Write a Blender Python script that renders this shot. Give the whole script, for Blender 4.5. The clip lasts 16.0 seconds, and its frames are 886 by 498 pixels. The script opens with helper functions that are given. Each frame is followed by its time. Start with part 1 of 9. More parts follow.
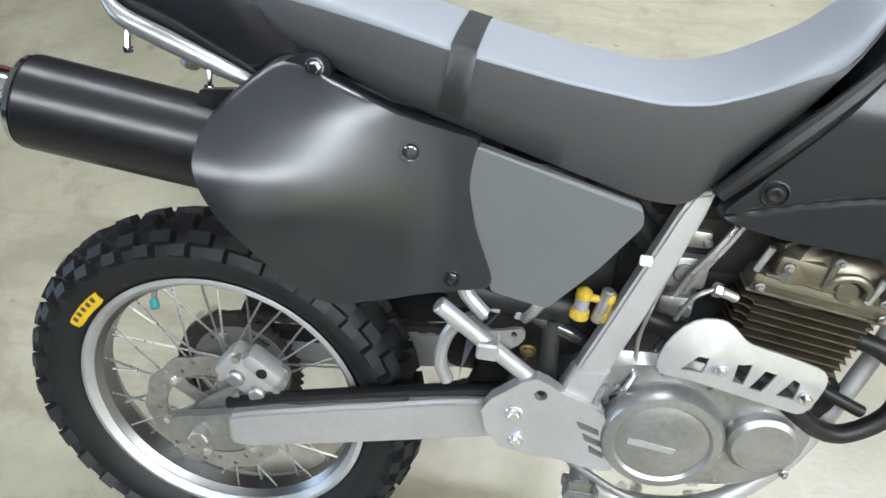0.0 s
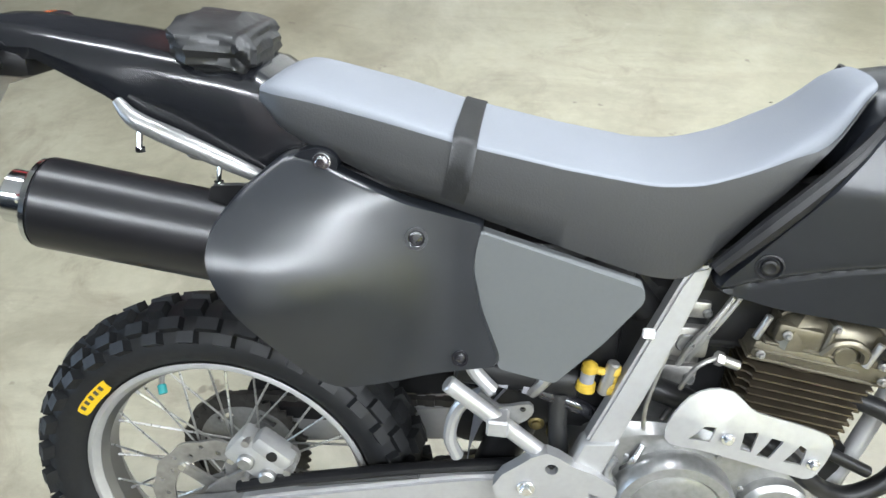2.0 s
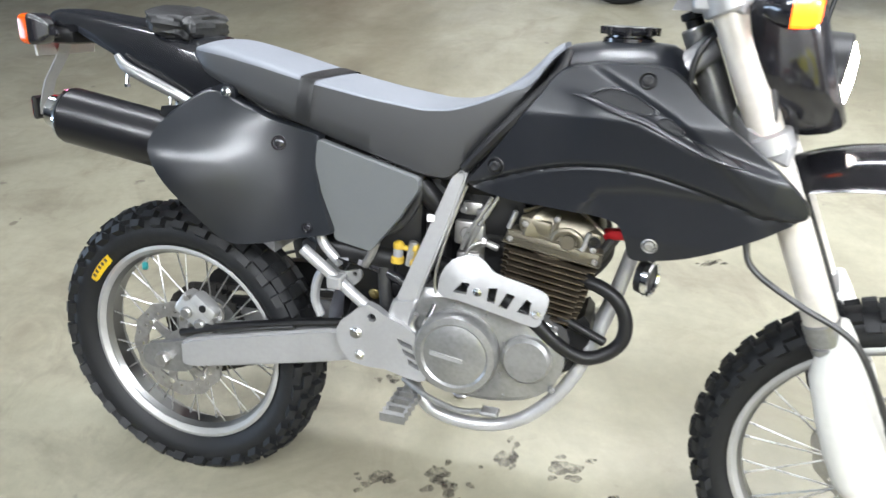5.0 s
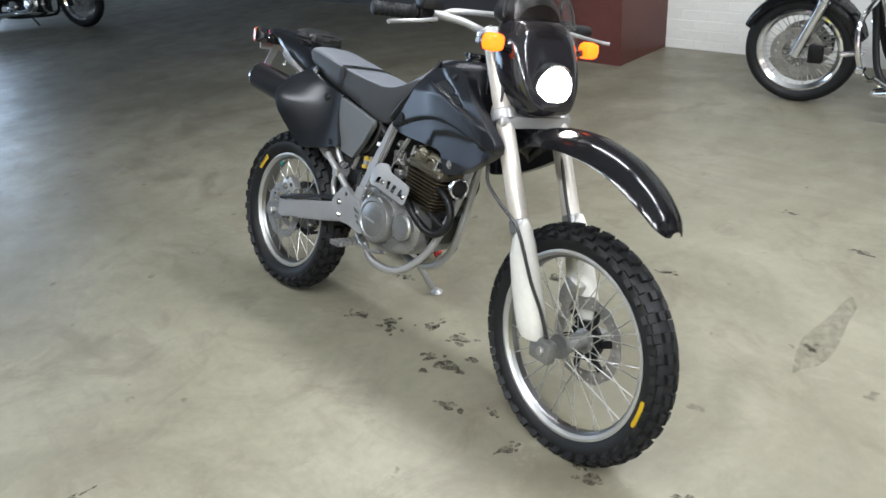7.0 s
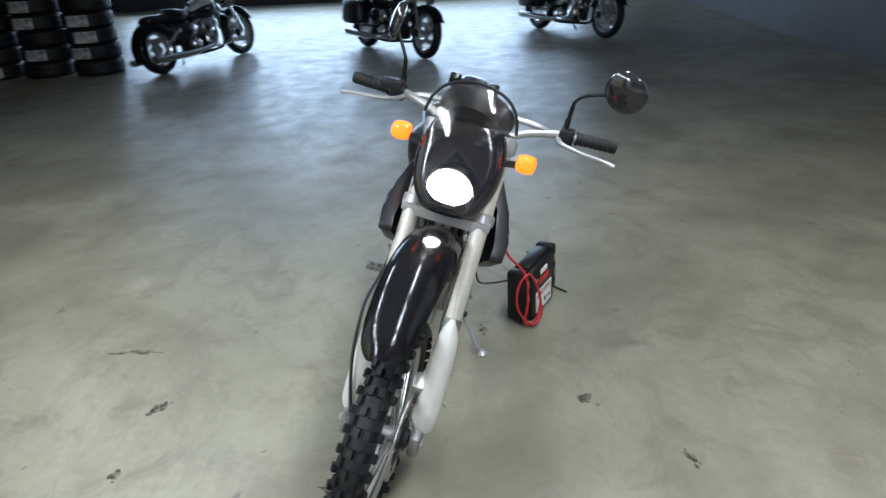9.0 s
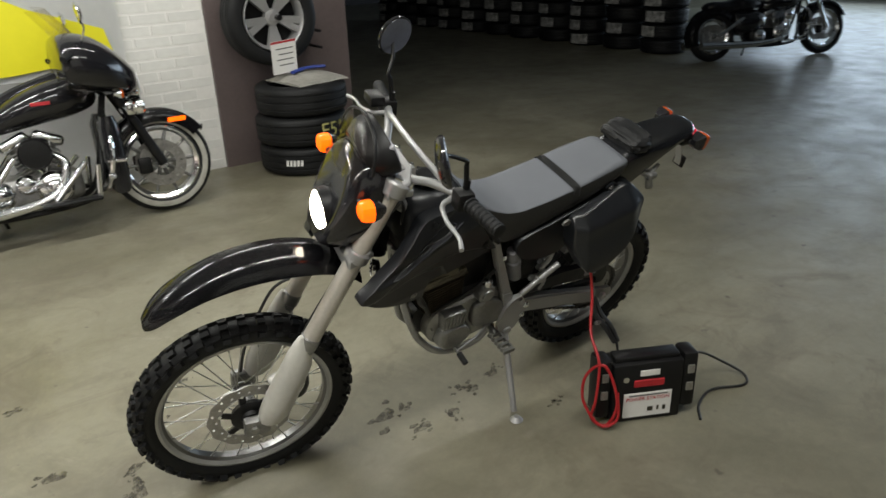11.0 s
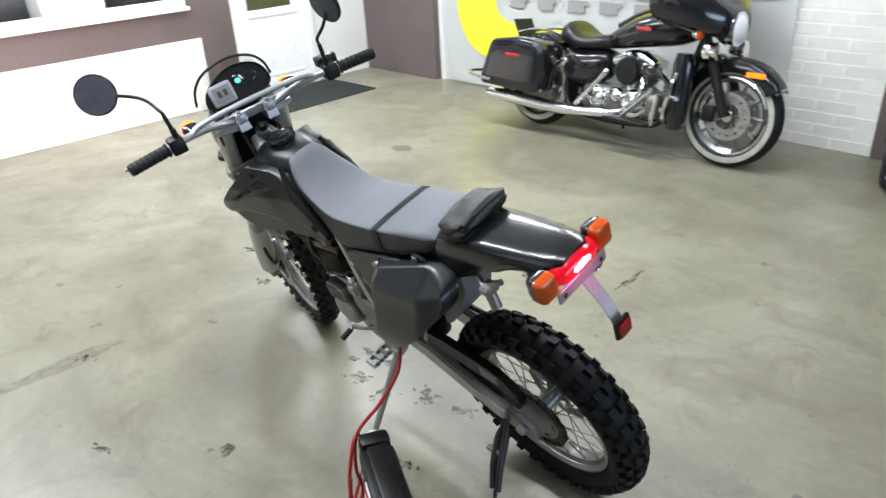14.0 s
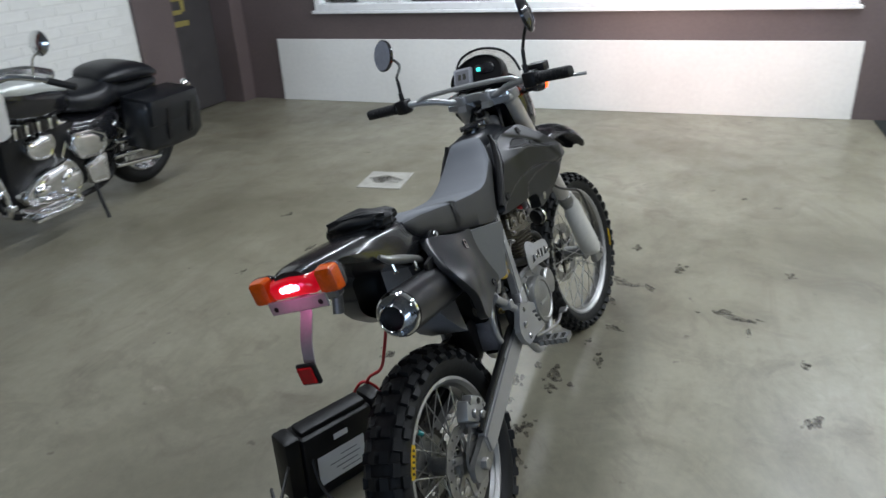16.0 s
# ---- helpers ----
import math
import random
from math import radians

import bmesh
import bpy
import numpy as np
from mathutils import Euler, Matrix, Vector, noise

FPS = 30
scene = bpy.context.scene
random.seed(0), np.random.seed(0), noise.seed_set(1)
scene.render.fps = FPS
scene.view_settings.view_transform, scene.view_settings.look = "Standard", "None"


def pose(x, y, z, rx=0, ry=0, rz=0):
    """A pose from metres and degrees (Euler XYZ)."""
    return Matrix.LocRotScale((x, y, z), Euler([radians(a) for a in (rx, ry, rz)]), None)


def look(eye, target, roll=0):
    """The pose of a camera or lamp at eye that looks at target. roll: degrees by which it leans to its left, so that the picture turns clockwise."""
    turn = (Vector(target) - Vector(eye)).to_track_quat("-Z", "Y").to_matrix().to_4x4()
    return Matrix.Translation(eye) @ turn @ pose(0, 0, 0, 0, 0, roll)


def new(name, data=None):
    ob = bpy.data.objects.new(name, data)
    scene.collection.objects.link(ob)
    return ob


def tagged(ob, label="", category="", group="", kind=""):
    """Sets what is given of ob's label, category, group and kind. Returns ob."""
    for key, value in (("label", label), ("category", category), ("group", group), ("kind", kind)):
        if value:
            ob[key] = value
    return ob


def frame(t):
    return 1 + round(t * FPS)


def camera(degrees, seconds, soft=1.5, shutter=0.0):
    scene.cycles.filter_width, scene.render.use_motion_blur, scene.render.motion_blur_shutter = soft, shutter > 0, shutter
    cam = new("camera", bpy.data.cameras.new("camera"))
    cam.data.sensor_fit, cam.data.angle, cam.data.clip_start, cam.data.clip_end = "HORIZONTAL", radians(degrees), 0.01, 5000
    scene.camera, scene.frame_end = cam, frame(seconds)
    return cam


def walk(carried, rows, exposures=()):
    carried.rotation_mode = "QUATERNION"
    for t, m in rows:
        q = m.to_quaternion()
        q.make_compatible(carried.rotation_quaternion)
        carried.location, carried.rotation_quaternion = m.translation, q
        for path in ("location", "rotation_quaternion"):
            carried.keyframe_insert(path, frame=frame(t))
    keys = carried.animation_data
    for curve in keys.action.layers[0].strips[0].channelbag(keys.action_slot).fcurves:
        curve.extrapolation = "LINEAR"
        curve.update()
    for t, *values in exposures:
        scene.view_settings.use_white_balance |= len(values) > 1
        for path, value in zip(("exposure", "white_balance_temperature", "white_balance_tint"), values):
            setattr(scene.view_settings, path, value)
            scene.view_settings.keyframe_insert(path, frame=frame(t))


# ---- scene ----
cam = camera(64.1, 16.0, 1.5, 0.25)
PATH = [
    (0, (-0.288, -0.428, 1.309), (-0.438, 0.629, 0.117), 1.11),
    (0.5, (-0.291, -0.418, 1.340), (-0.474, 0.665, 0.176), -0.46),
    (1, (-0.296, -0.418, 1.344), (-0.467, 0.697, 0.210), -0.75),
    (1.5, (-0.305, -0.423, 1.344), (-0.457, 0.714, 0.228), -0.24),
    (2, (-0.309, -0.418, 1.351), (-0.447, 0.721, 0.236), -0.22),
    (2.5, (-0.304, -0.421, 1.352), (-0.445, 0.725, 0.244), -0.60),
    (3, (-0.289, -0.424, 1.356), (-0.453, 0.724, 0.253), -1.34),
    (3.5, (-0.259, -0.443, 1.360), (-0.447, 0.713, 0.270), -2.31),
    (4, (-0.195, -0.486, 1.368), (-0.405, 0.681, 0.293), -2.33),
    (4.5, (-0.046, -0.636, 1.356), (-0.298, 0.561, 0.326), -2.50),
    (5, (0.215, -0.812, 1.395), (-0.200, 0.391, 0.425), -4.09),
    (5.2, (0.358, -0.877, 1.406), (-0.116, 0.317, 0.451), -4.83),
    (5.7, (0.713, -1.055, 1.425), (0.092, 0.102, 0.521), -4.95),
    (6.25, (1.131, -1.214, 1.442), (0.313, -0.134, 0.605), -5.09),
    (6.8, (1.527, -1.231, 1.465), (0.524, -0.256, 0.688), -5.23),
    (7.3, (1.825, -1.032, 1.504), (0.703, -0.170, 0.758), -5.35),
    (7.5, (1.927, -0.895, 1.530), (0.772, -0.076, 0.785), -4.94),
    (8.1, (2.278, -0.441, 1.566), (0.930, 0.084, 0.883), -3.95),
    (8.2, (2.290, -0.350, 1.562), (0.917, 0.108, 0.880), -3.82),
    (10.3, (1.796, 1.627, 1.560), (0.673, 0.676, 0.932), -1.46),
    (10.5, (1.631, 1.764, 1.578), (0.586, 0.732, 0.943), -1.51),
    (11, (1.158, 1.942, 1.573), (0.359, 0.713, 0.931), -1.93),
    (11.5, (0.639, 2.024, 1.610), (0.117, 0.667, 0.942), -2.66),
    (12, (0.109, 2.084, 1.630), (-0.112, 0.659, 0.937), -2.91),
    (12.5, (-0.389, 2.033, 1.632), (-0.263, 0.602, 0.927), -3.11),
    (13, (-0.904, 1.955, 1.629), (-0.444, 0.603, 0.907), -2.78),
    (13.2, (-1.093, 1.892, 1.642), (-0.498, 0.593, 0.921), -3.10),
    (13.5, (-1.333, 1.715, 1.603), (-0.547, 0.522, 0.883), -2.65),
    (14, (-1.729, 1.350, 1.595), (-0.647, 0.411, 0.883), -3.21),
    (14.5, (-2.011, 0.926, 1.613), (-0.711, 0.308, 0.914), -2.45),
    (15, (-2.116, 0.458, 1.617), (-0.684, 0.235, 0.940), -2.64),
    (15.3, (-2.149, 0.157, 1.588), (-0.697, 0.170, 0.915), -2.30),
    (15.5, (-2.155, -0.035, 1.602), (-0.712, 0.141, 0.933), -2.50),
    (16, (-2.015, -0.487, 1.587), (-0.684, 0.098, 0.919), -3.11),
]
EXPOSURE = [(0, 1.28, 6320, 10), (1.0, 1.4, 6320, 10), (3.0, 1.51, 6320, 10), (4.0, 1.52, 6270, 10), (5.0, 1.45, 6400, 12), (7.5, 0.46, 6400, 11), (8.1, 0.44, 6000, 10), (10.4, -0.23, 6850, 8), (11.0, -0.36, 7250, 9), (11.4, -0.03, 6450, -3), (11.7, 0.22, 6350, -2), (12.0, 0.53, 6370, 1), (12.5, 0.77, 6350, 5), (13.2, 0.75, 6350, 7), (14.5, 0.22, 6350, 11), (15.3, -0.21, 6200, 12), (16.0, -0.33, 6150, 11)]
walk(cam, [(t, look(eye, target, roll)) for t, eye, target, roll in PATH], EXPOSURE)
TUBES = [(3.4, -1.7, 84), (3.4, 1.1, 74), (1.8, -1.7, 68), (1.8, 1.1, 62), (0.2, -1.7, 54), (0.2, 1.1, 54), (-1.4, -1.7, 40), (-1.4, 1.1, 18)]
# ---- light ----
world = bpy.data.worlds.new("world")
scene.world = world
world.use_nodes = True
world.node_tree.nodes["Background"].inputs[0].default_value = (0.55, 0.65, 0.8, 1)
world.node_tree.nodes["Background"].inputs[1].default_value = 0.02

TURN = 2.2          # the room's walls against the motorcycle's heading, degrees
ROOM = pose(0, 0, 0, 0, 0, TURN)
CEIL = 3.3


def lamp(name, kind, m, energy, color, **more):
    data = bpy.data.lights.new(name, kind)
    data.energy, data.color = energy, color
    if kind == "AREA":
        data.shape, data.size, data.size_y = "RECTANGLE", more["size"][0], more["size"][1]
    if kind == "SPOT":
        data.spot_size, data.spot_blend, data.shadow_soft_size = radians(more["cone"]), more["blend"], more["soft"]
    ob = new(name, data)
    ob.matrix_world = m
    return ob


# rows of tubes under the ceiling of the bay
for u, v, watts in TUBES:
    for tip in (-44, 44):
        lamp("tube_light", "AREA", ROOM @ pose(u, v, CEIL - 0.42, tip), watts / 2, (0.92, 0.965, 1.0), size=(1.25, 0.12))
# cold daylight that comes in at the far end of the hall
lamp("far_daylight", "AREA", ROOM @ pose(-15.4, -2.6, 1.9, 0, -74, 0), 450, (0.58, 0.76, 1.0), size=(2.6, 11.0))


# ---- materials ----
def material(name, color, rough=0.5, metal=0.0, tint=None, grain=40.0, amount=0.35, coarse=4.0, bump=0.0, rough_var=0.12,
             coat=0.0, emit=None, strength=0.0, spec=0.5, detail=6.0, object_random=0.0):
    """Principled surface whose colour wanders between two tones at a coarse and a fine scale."""
    m = bpy.data.materials.new(name)
    m.use_nodes = True
    t = m.node_tree
    n, l = t.nodes, t.links
    b = n["Principled BSDF"]
    tc = n.new("ShaderNodeTexCoord")
    big, fine = n.new("ShaderNodeTexNoise"), n.new("ShaderNodeTexNoise")
    for node, s in ((big, coarse), (fine, grain)):
        node.inputs["Scale"].default_value, node.inputs["Detail"].default_value = s, detail
        l.new(tc.outputs["Object"], node.inputs["Vector"])
    mix = n.new("ShaderNodeMath")
    mix.operation = "MULTIPLY_ADD"
    l.new(big.outputs["Fac"], mix.inputs[0])
    mix.inputs[1].default_value = 0.6
    half = n.new("ShaderNodeMath")
    half.operation = "MULTIPLY"
    l.new(fine.outputs["Fac"], half.inputs[0])
    half.inputs[1].default_value = 0.4
    l.new(half.outputs[0], mix.inputs[2])
    ramp = n.new("ShaderNodeValToRGB")
    dark = tint or tuple(c * (1 - amount) for c in color)
    ramp.color_ramp.elements[0].position, ramp.color_ramp.elements[1].position = 0.36, 0.62
    ramp.color_ramp.elements[0].color, ramp.color_ramp.elements[1].color = (*dark, 1), (*color, 1)
    l.new(mix.outputs[0], ramp.inputs[0])
    base = ramp.outputs[0]
    if object_random:
        info, hsv = n.new("ShaderNodeObjectInfo"), n.new("ShaderNodeHueSaturation")
        scale = n.new("ShaderNodeMapRange")
        scale.inputs[3].default_value, scale.inputs[4].default_value = 1 - object_random, 1 + object_random
        l.new(info.outputs["Random"], scale.inputs[0])
        l.new(scale.outputs[0], hsv.inputs["Value"])
        l.new(base, hsv.inputs["Color"])
        base = hsv.outputs[0]
    l.new(base, b.inputs["Base Color"])
    rr = n.new("ShaderNodeMapRange")
    rr.inputs[3].default_value, rr.inputs[4].default_value = max(0.02, rough - rough_var), min(1, rough + rough_var)
    l.new(fine.outputs["Fac"], rr.inputs[0])
    l.new(rr.outputs[0], b.inputs["Roughness"])
    b.inputs["Metallic"].default_value = metal
    b.inputs["Specular IOR Level"].default_value = spec
    b.inputs["Coat Weight"].default_value = coat
    b.inputs["Coat Roughness"].default_value = 0.08
    if bump:
        bp = n.new("ShaderNodeBump")
        bp.inputs["Strength"].default_value, bp.inputs["Distance"].default_value = bump, 0.004
        l.new(fine.outputs["Fac"], bp.inputs["Height"])
        l.new(bp.outputs[0], b.inputs["Normal"])
    if emit:
        b.inputs["Emission Color"].default_value, b.inputs["Emission Strength"].default_value = (*emit, 1), strength
    return m


def concrete_material():
    """Worn beige concrete: broad tonal drift, trowel marks, dark oil spots and pale scuffs."""
    m = bpy.data.materials.new("concrete_floor")
    m.use_nodes = True
    n, l = m.node_tree.nodes, m.node_tree.links
    b, tc = n["Principled BSDF"], n.new("ShaderNodeTexCoord")

    def noise_node(scale, detail, rough=0.55, distort=0.0, stretch=None):
        x = n.new("ShaderNodeTexNoise")
        x.inputs["Scale"].default_value, x.inputs["Detail"].default_value = scale, detail
        x.inputs["Roughness"].default_value, x.inputs["Distortion"].default_value = rough, distort
        src = tc.outputs["Object"]
        if stretch:
            mp = n.new("ShaderNodeMapping")
            mp.inputs["Scale"].default_value, mp.inputs["Rotation"].default_value = stretch, (0, 0, 0.5)
            l.new(src, mp.inputs["Vector"])
            src = mp.outputs[0]
        l.new(src, x.inputs["Vector"])
        return x.outputs["Fac"]

    def ramp(src, stops):
        r = n.new("ShaderNodeValToRGB")
        while len(r.color_ramp.elements) < len(stops):
            r.color_ramp.elements.new(0.5)
        for e, (p, c) in zip(r.color_ramp.elements, stops):
            e.position, e.color = p, (*c, 1) if len(c) == 3 else (c[0],) * 3 + (1,)
        l.new(src, r.inputs[0])
        return r.outputs[0]

    def blend(kind, fac, a, c):
        x = n.new("ShaderNodeMix")
        x.data_type, x.blend_type = "RGBA", kind
        for sock, v in ((x.inputs["Factor"], fac), (x.inputs["A"], a), (x.inputs["B"], c)):
            if isinstance(v, (float, int)):
                sock.default_value = v
            elif isinstance(v, tuple):
                sock.default_value = (*v, 1)
            else:
                l.new(v, sock)
        return x.outputs["Result"]

    drift = ramp(noise_node(0.7, 5, 0.6, 0.6), ((0.3, (0.14, 0.129, 0.088)), (0.5, (0.222, 0.208, 0.152)), (0.7, (0.285, 0.268, 0.203))))
    fine = ramp(noise_node(26, 8, 0.7), ((0.3, (0.78,)), (0.7, (1.0,))))
    col = blend("MULTIPLY", 0.75, drift, fine)
    streak = ramp(noise_node(1.6, 6, 0.65, 1.0, (1.0, 4.5, 1.0)), ((0.52, (0.0,)), (0.72, (1.0,))))
    sf = n.new("ShaderNodeMath")
    sf.operation = "MULTIPLY"
    l.new(streak, sf.inputs[0])
    sf.inputs[1].default_value = 0.5
    col = blend("MIX", sf.outputs[0], col, (0.15, 0.13, 0.095))
    grime = ramp(noise_node(3.3, 8, 0.7, 1.2), ((0.53, (0.0,)), (0.7, (0.7,))))
    col = blend("MIX", grime, col, (0.125, 0.104, 0.075))
    spots = ramp(noise_node(9.0, 3, 0.5), ((0.7, (0.0,)), (0.735, (0.8,))))
    col = blend("MIX", spots, col, (0.085, 0.07, 0.053))
    pale = ramp(noise_node(2.2, 7, 0.7, 1.5), ((0.62, (0.0,)), (0.74, (0.4,))))
    col = blend("MIX", pale, col, (0.36, 0.33, 0.27))
    worn = ramp(noise_node(1.25, 8, 0.72, 1.6), ((0.47, (0.0,)), (0.68, (0.6,))))
    col = blend("MIX", worn, col, (0.118, 0.105, 0.074))
    l.new(col, b.inputs["Base Color"])
    rr = ramp(noise_node(4, 6), ((0.3, (0.3,)), (0.7, (0.5,))))
    l.new(rr, b.inputs["Roughness"])
    b.inputs["Specular IOR Level"].default_value = 0.55
    bp = n.new("ShaderNodeBump")
    bp.inputs["Strength"].default_value, bp.inputs["Distance"].default_value = 0.25, 0.003
    l.new(noise_node(60, 6, 0.7), bp.inputs["Height"])
    l.new(bp.outputs[0], b.inputs["Normal"])
    return m


def glass_material(name, color=(1, 1, 1), rough=0.02):
    m = bpy.data.materials.new(name)
    m.use_nodes = True
    b = m.node_tree.nodes["Principled BSDF"]
    b.inputs["Base Color"].default_value = (*color, 1)
    b.inputs["Transmission Weight"].default_value = 1.0
    b.inputs["Roughness"].default_value, b.inputs["IOR"].default_value = rough, 1.45
    return m


def smoked_material():
    """Thin tinted sheet: mostly clear, with a faint gloss."""
    m = bpy.data.materials.new("smoked_plastic")
    m.use_nodes = True
    n, l = m.node_tree.nodes, m.node_tree.links
    clear, shine, mix = n.new("ShaderNodeBsdfTransparent"), n.new("ShaderNodeBsdfGlossy"), n.new("ShaderNodeMixShader")
    clear.inputs[0].default_value = (0.86, 0.84, 0.82, 1)
    shine.inputs["Roughness"].default_value = 0.08
    mix.inputs[0].default_value = 0.07
    l.new(clear.outputs[0], mix.inputs[1])
    l.new(shine.outputs[0], mix.inputs[2])
    l.new(mix.outputs[0], n["Material Output"].inputs[0])
    return m


CONCRETE = concrete_material()
WHITE_WALL = material("white_paint", (0.8, 0.79, 0.76), 0.6, amount=0.1, coarse=1.5, grain=30, bump=0.15)
BRICK_PAINT = material("painted_brick", (0.72, 0.72, 0.69), 0.62, amount=0.08, coarse=2.5, grain=24, bump=0.3, object_random=0.03)
MORTAR_PAINT = material("painted_mortar", (0.70, 0.70, 0.67), 0.7, amount=0.1, coarse=3, grain=30, bump=0.3)
BROWN_WALL = material("brown_paint", (0.125, 0.096, 0.094), 0.45, amount=0.2, coarse=2, grain=40, bump=0.1)
RED_BROWN = material("red_brown_paint", (0.105, 0.032, 0.026), 0.42, amount=0.3, coarse=2.5, grain=30, bump=0.1)
DARK_WALL = material("dark_wall", (0.05, 0.045, 0.046), 0.7, amount=0.4, coarse=1, grain=12, bump=0.2)
CEILING = material("ceiling_paint", (0.34, 0.35, 0.36), 0.8, amount=0.2, coarse=0.8, grain=10)
BANNER = material("banner_vinyl", (0.82, 0.83, 0.82), 0.42, amount=0.06, coarse=2, grain=15, bump=0.1)
YELLOW = material("yellow_print", (0.8, 0.74, 0.03), 0.42, amount=0.08, coarse=2, grain=15)
GREY_PRINT = material("grey_print", (0.28, 0.28, 0.27), 0.45, amount=0.1)
PVC = material("white_pvc", (0.8, 0.8, 0.8), 0.3, amount=0.06, coarse=3, grain=20)
PANE = glass_material("window_glass", (0.93, 0.97, 0.97))
DIM_ROOM = material("dim_interior", (0.36, 0.39, 0.4), 0.8, amount=0.5, coarse=1.5, grain=5)
MAT_RUBBER = material("mat_rubber", (0.022, 0.027, 0.025), 0.85, amount=0.5, coarse=5, grain=120, bump=0.8)

GLOSS_BLACK = material("gloss_black_plastic", (0.011, 0.011, 0.013), 0.13, amount=0.15, coarse=6, grain=60, rough_var=0.04, coat=0.2, bump=0.008)
SATIN_BLACK = material("satin_black_plastic", (0.007, 0.008, 0.0105), 0.34, amount=0.2, coarse=5, grain=90, rough_var=0.05, bump=0.02, spec=0.42)
COVER_BLACK = material("satin_black_paint", (0.009, 0.0105, 0.013), 0.31, amount=0.25, coarse=5, grain=40, rough_var=0.05, spec=0.58)
TAIL_BLACK = material("polished_black_plastic", (0.008, 0.0085, 0.01), 0.2, amount=0.15, coarse=6, grain=60, rough_var=0.03, coat=0.25, spec=0.6)
DEEP_BLACK = material("black_steel", (0.008, 0.008, 0.0085), 0.42, amount=0.5, coarse=8, grain=50, bump=0.05, spec=0.28)
GREY_PANEL = material("grey_plastic", (0.084, 0.089, 0.09), 0.5, amount=0.1, coarse=5, grain=160, bump=0.04)
SEAT_GREY = material("grey_vinyl", (0.12, 0.129, 0.146), 0.6, amount=0.1, coarse=7, grain=420, bump=0.1)
SEAT_DARK = material("charcoal_vinyl", (0.0245, 0.025, 0.0255), 0.52, amount=0.18, coarse=7, grain=420, bump=0.1)
SILVER = material("silver_paint", (0.37, 0.37, 0.37), 0.36, metal=0.55, amount=0.12, coarse=10, grain=130, bump=0.02)
CAST = material("cast_alloy", (0.29, 0.29, 0.285), 0.36, metal=0.75, amount=0.3, coarse=14, grain=140, bump=0.05)
BRONZE = material("heat_stained_alloy", (0.115, 0.094, 0.066), 0.4, metal=0.75, amount=0.4, coarse=16, grain=90, bump=0.1)
CHROME = material("chrome", (0.78, 0.79, 0.8), 0.12, metal=1.0, amount=0.08, coarse=10, grain=60, rough_var=0.05)
STEEL = material("worn_steel", (0.42, 0.41, 0.39), 0.4, metal=0.85, amount=0.35, coarse=20, grain=90, bump=0.06)
RIM = material("anodised_rim", (0.2, 0.2, 0.198), 0.3, metal=0.95, amount=0.05, coarse=5, grain=30, rough_var=0.02)
RUBBER = material("tyre_rubber", (0.0075, 0.008, 0.0088), 0.58, amount=0.35, coarse=9, grain=80, bump=0.12, spec=0.3)
WHITE_PLASTIC = material("white_plastic", (0.52, 0.51, 0.47), 0.42, amount=0.14, coarse=8, grain=60, bump=0.03)
FORK_TUBE = material("fork_alloy", (0.5, 0.47, 0.42), 0.34, metal=0.25, amount=0.14, coarse=10, grain=80)
ORANGE_LENS = material("amber_lens", (0.6, 0.085, 0.004), 0.16, amount=0.3, coarse=30, grain=200)
ORANGE_LIT = material("lit_amber_lens", (0.8, 0.14, 0.01), 0.2, amount=0.2, coarse=60, grain=200, emit=(1.0, 0.1, 0.004), strength=2.6)
RED_LIT = material("lit_red_lens", (0.34, 0.006, 0.01), 0.14, amount=0.3, coarse=40, grain=200, emit=(1.0, 0.006, 0.03), strength=0.4)
RED_BULB = material("lit_red_bulb", (0.8, 0.3, 0.3), 0.2, emit=(1.0, 0.2, 0.26), strength=13.0)
RED_LENS = material("red_reflector", (0.42, 0.012, 0.014), 0.2, amount=0.3, coarse=40, grain=300)
INNER_GREY = material("pale_grey_plastic", (0.2, 0.2, 0.215), 0.5, amount=0.2, coarse=8, grain=90)
FLAP = material("pale_flap_plastic", (0.36, 0.36, 0.39), 0.5, amount=0.25, coarse=8, grain=90)
DULL_YELLOW = material("dull_yellow_paint", (0.3, 0.25, 0.07), 0.6, amount=0.4, coarse=14, grain=60)
OLD_YELLOW = material("old_yellow_rubber", (0.42, 0.28, 0.025), 0.5, amount=0.4, coarse=30, grain=90)
HEAD_LIT = material("lit_headlamp", (1, 1, 0.95), 0.1, emit=(1.0, 0.9, 0.78), strength=60.0)
RED_CABLE = material("red_cable", (0.42, 0.015, 0.02), 0.4, amount=0.2)
BLACK_CABLE = material("black_cable", (0.02, 0.02, 0.02), 0.45, amount=0.3)
YELLOW_TAG = material("yellow_rubber", (0.8, 0.56, 0.02), 0.5, amount=0.12)
INK = material("dark_ink", (0.05, 0.045, 0.03), 0.6)
PAPER = material("white_label", (0.78, 0.77, 0.75), 0.5, amount=0.06)
RED_PRINT = material("red_print", (0.5, 0.02, 0.03), 0.45)
TEAL_LIT = material("lit_teal_lamp", (0.05, 0.5, 0.45), 0.3, emit=(0.1, 1.0, 0.85), strength=1.6)
POUCH = material("black_tape", (0.013, 0.0135, 0.014), 0.45, amount=0.4, coarse=12, grain=60, bump=0.3, spec=0.35)
OILED = material("oily_dark_steel", (0.055, 0.052, 0.048), 0.42, metal=0.6, amount=0.5, coarse=20, grain=90, bump=0.06)
OLD_BRASS = material("dull_brass", (0.17, 0.13, 0.05), 0.42, metal=0.7, amount=0.4, coarse=30, grain=90)
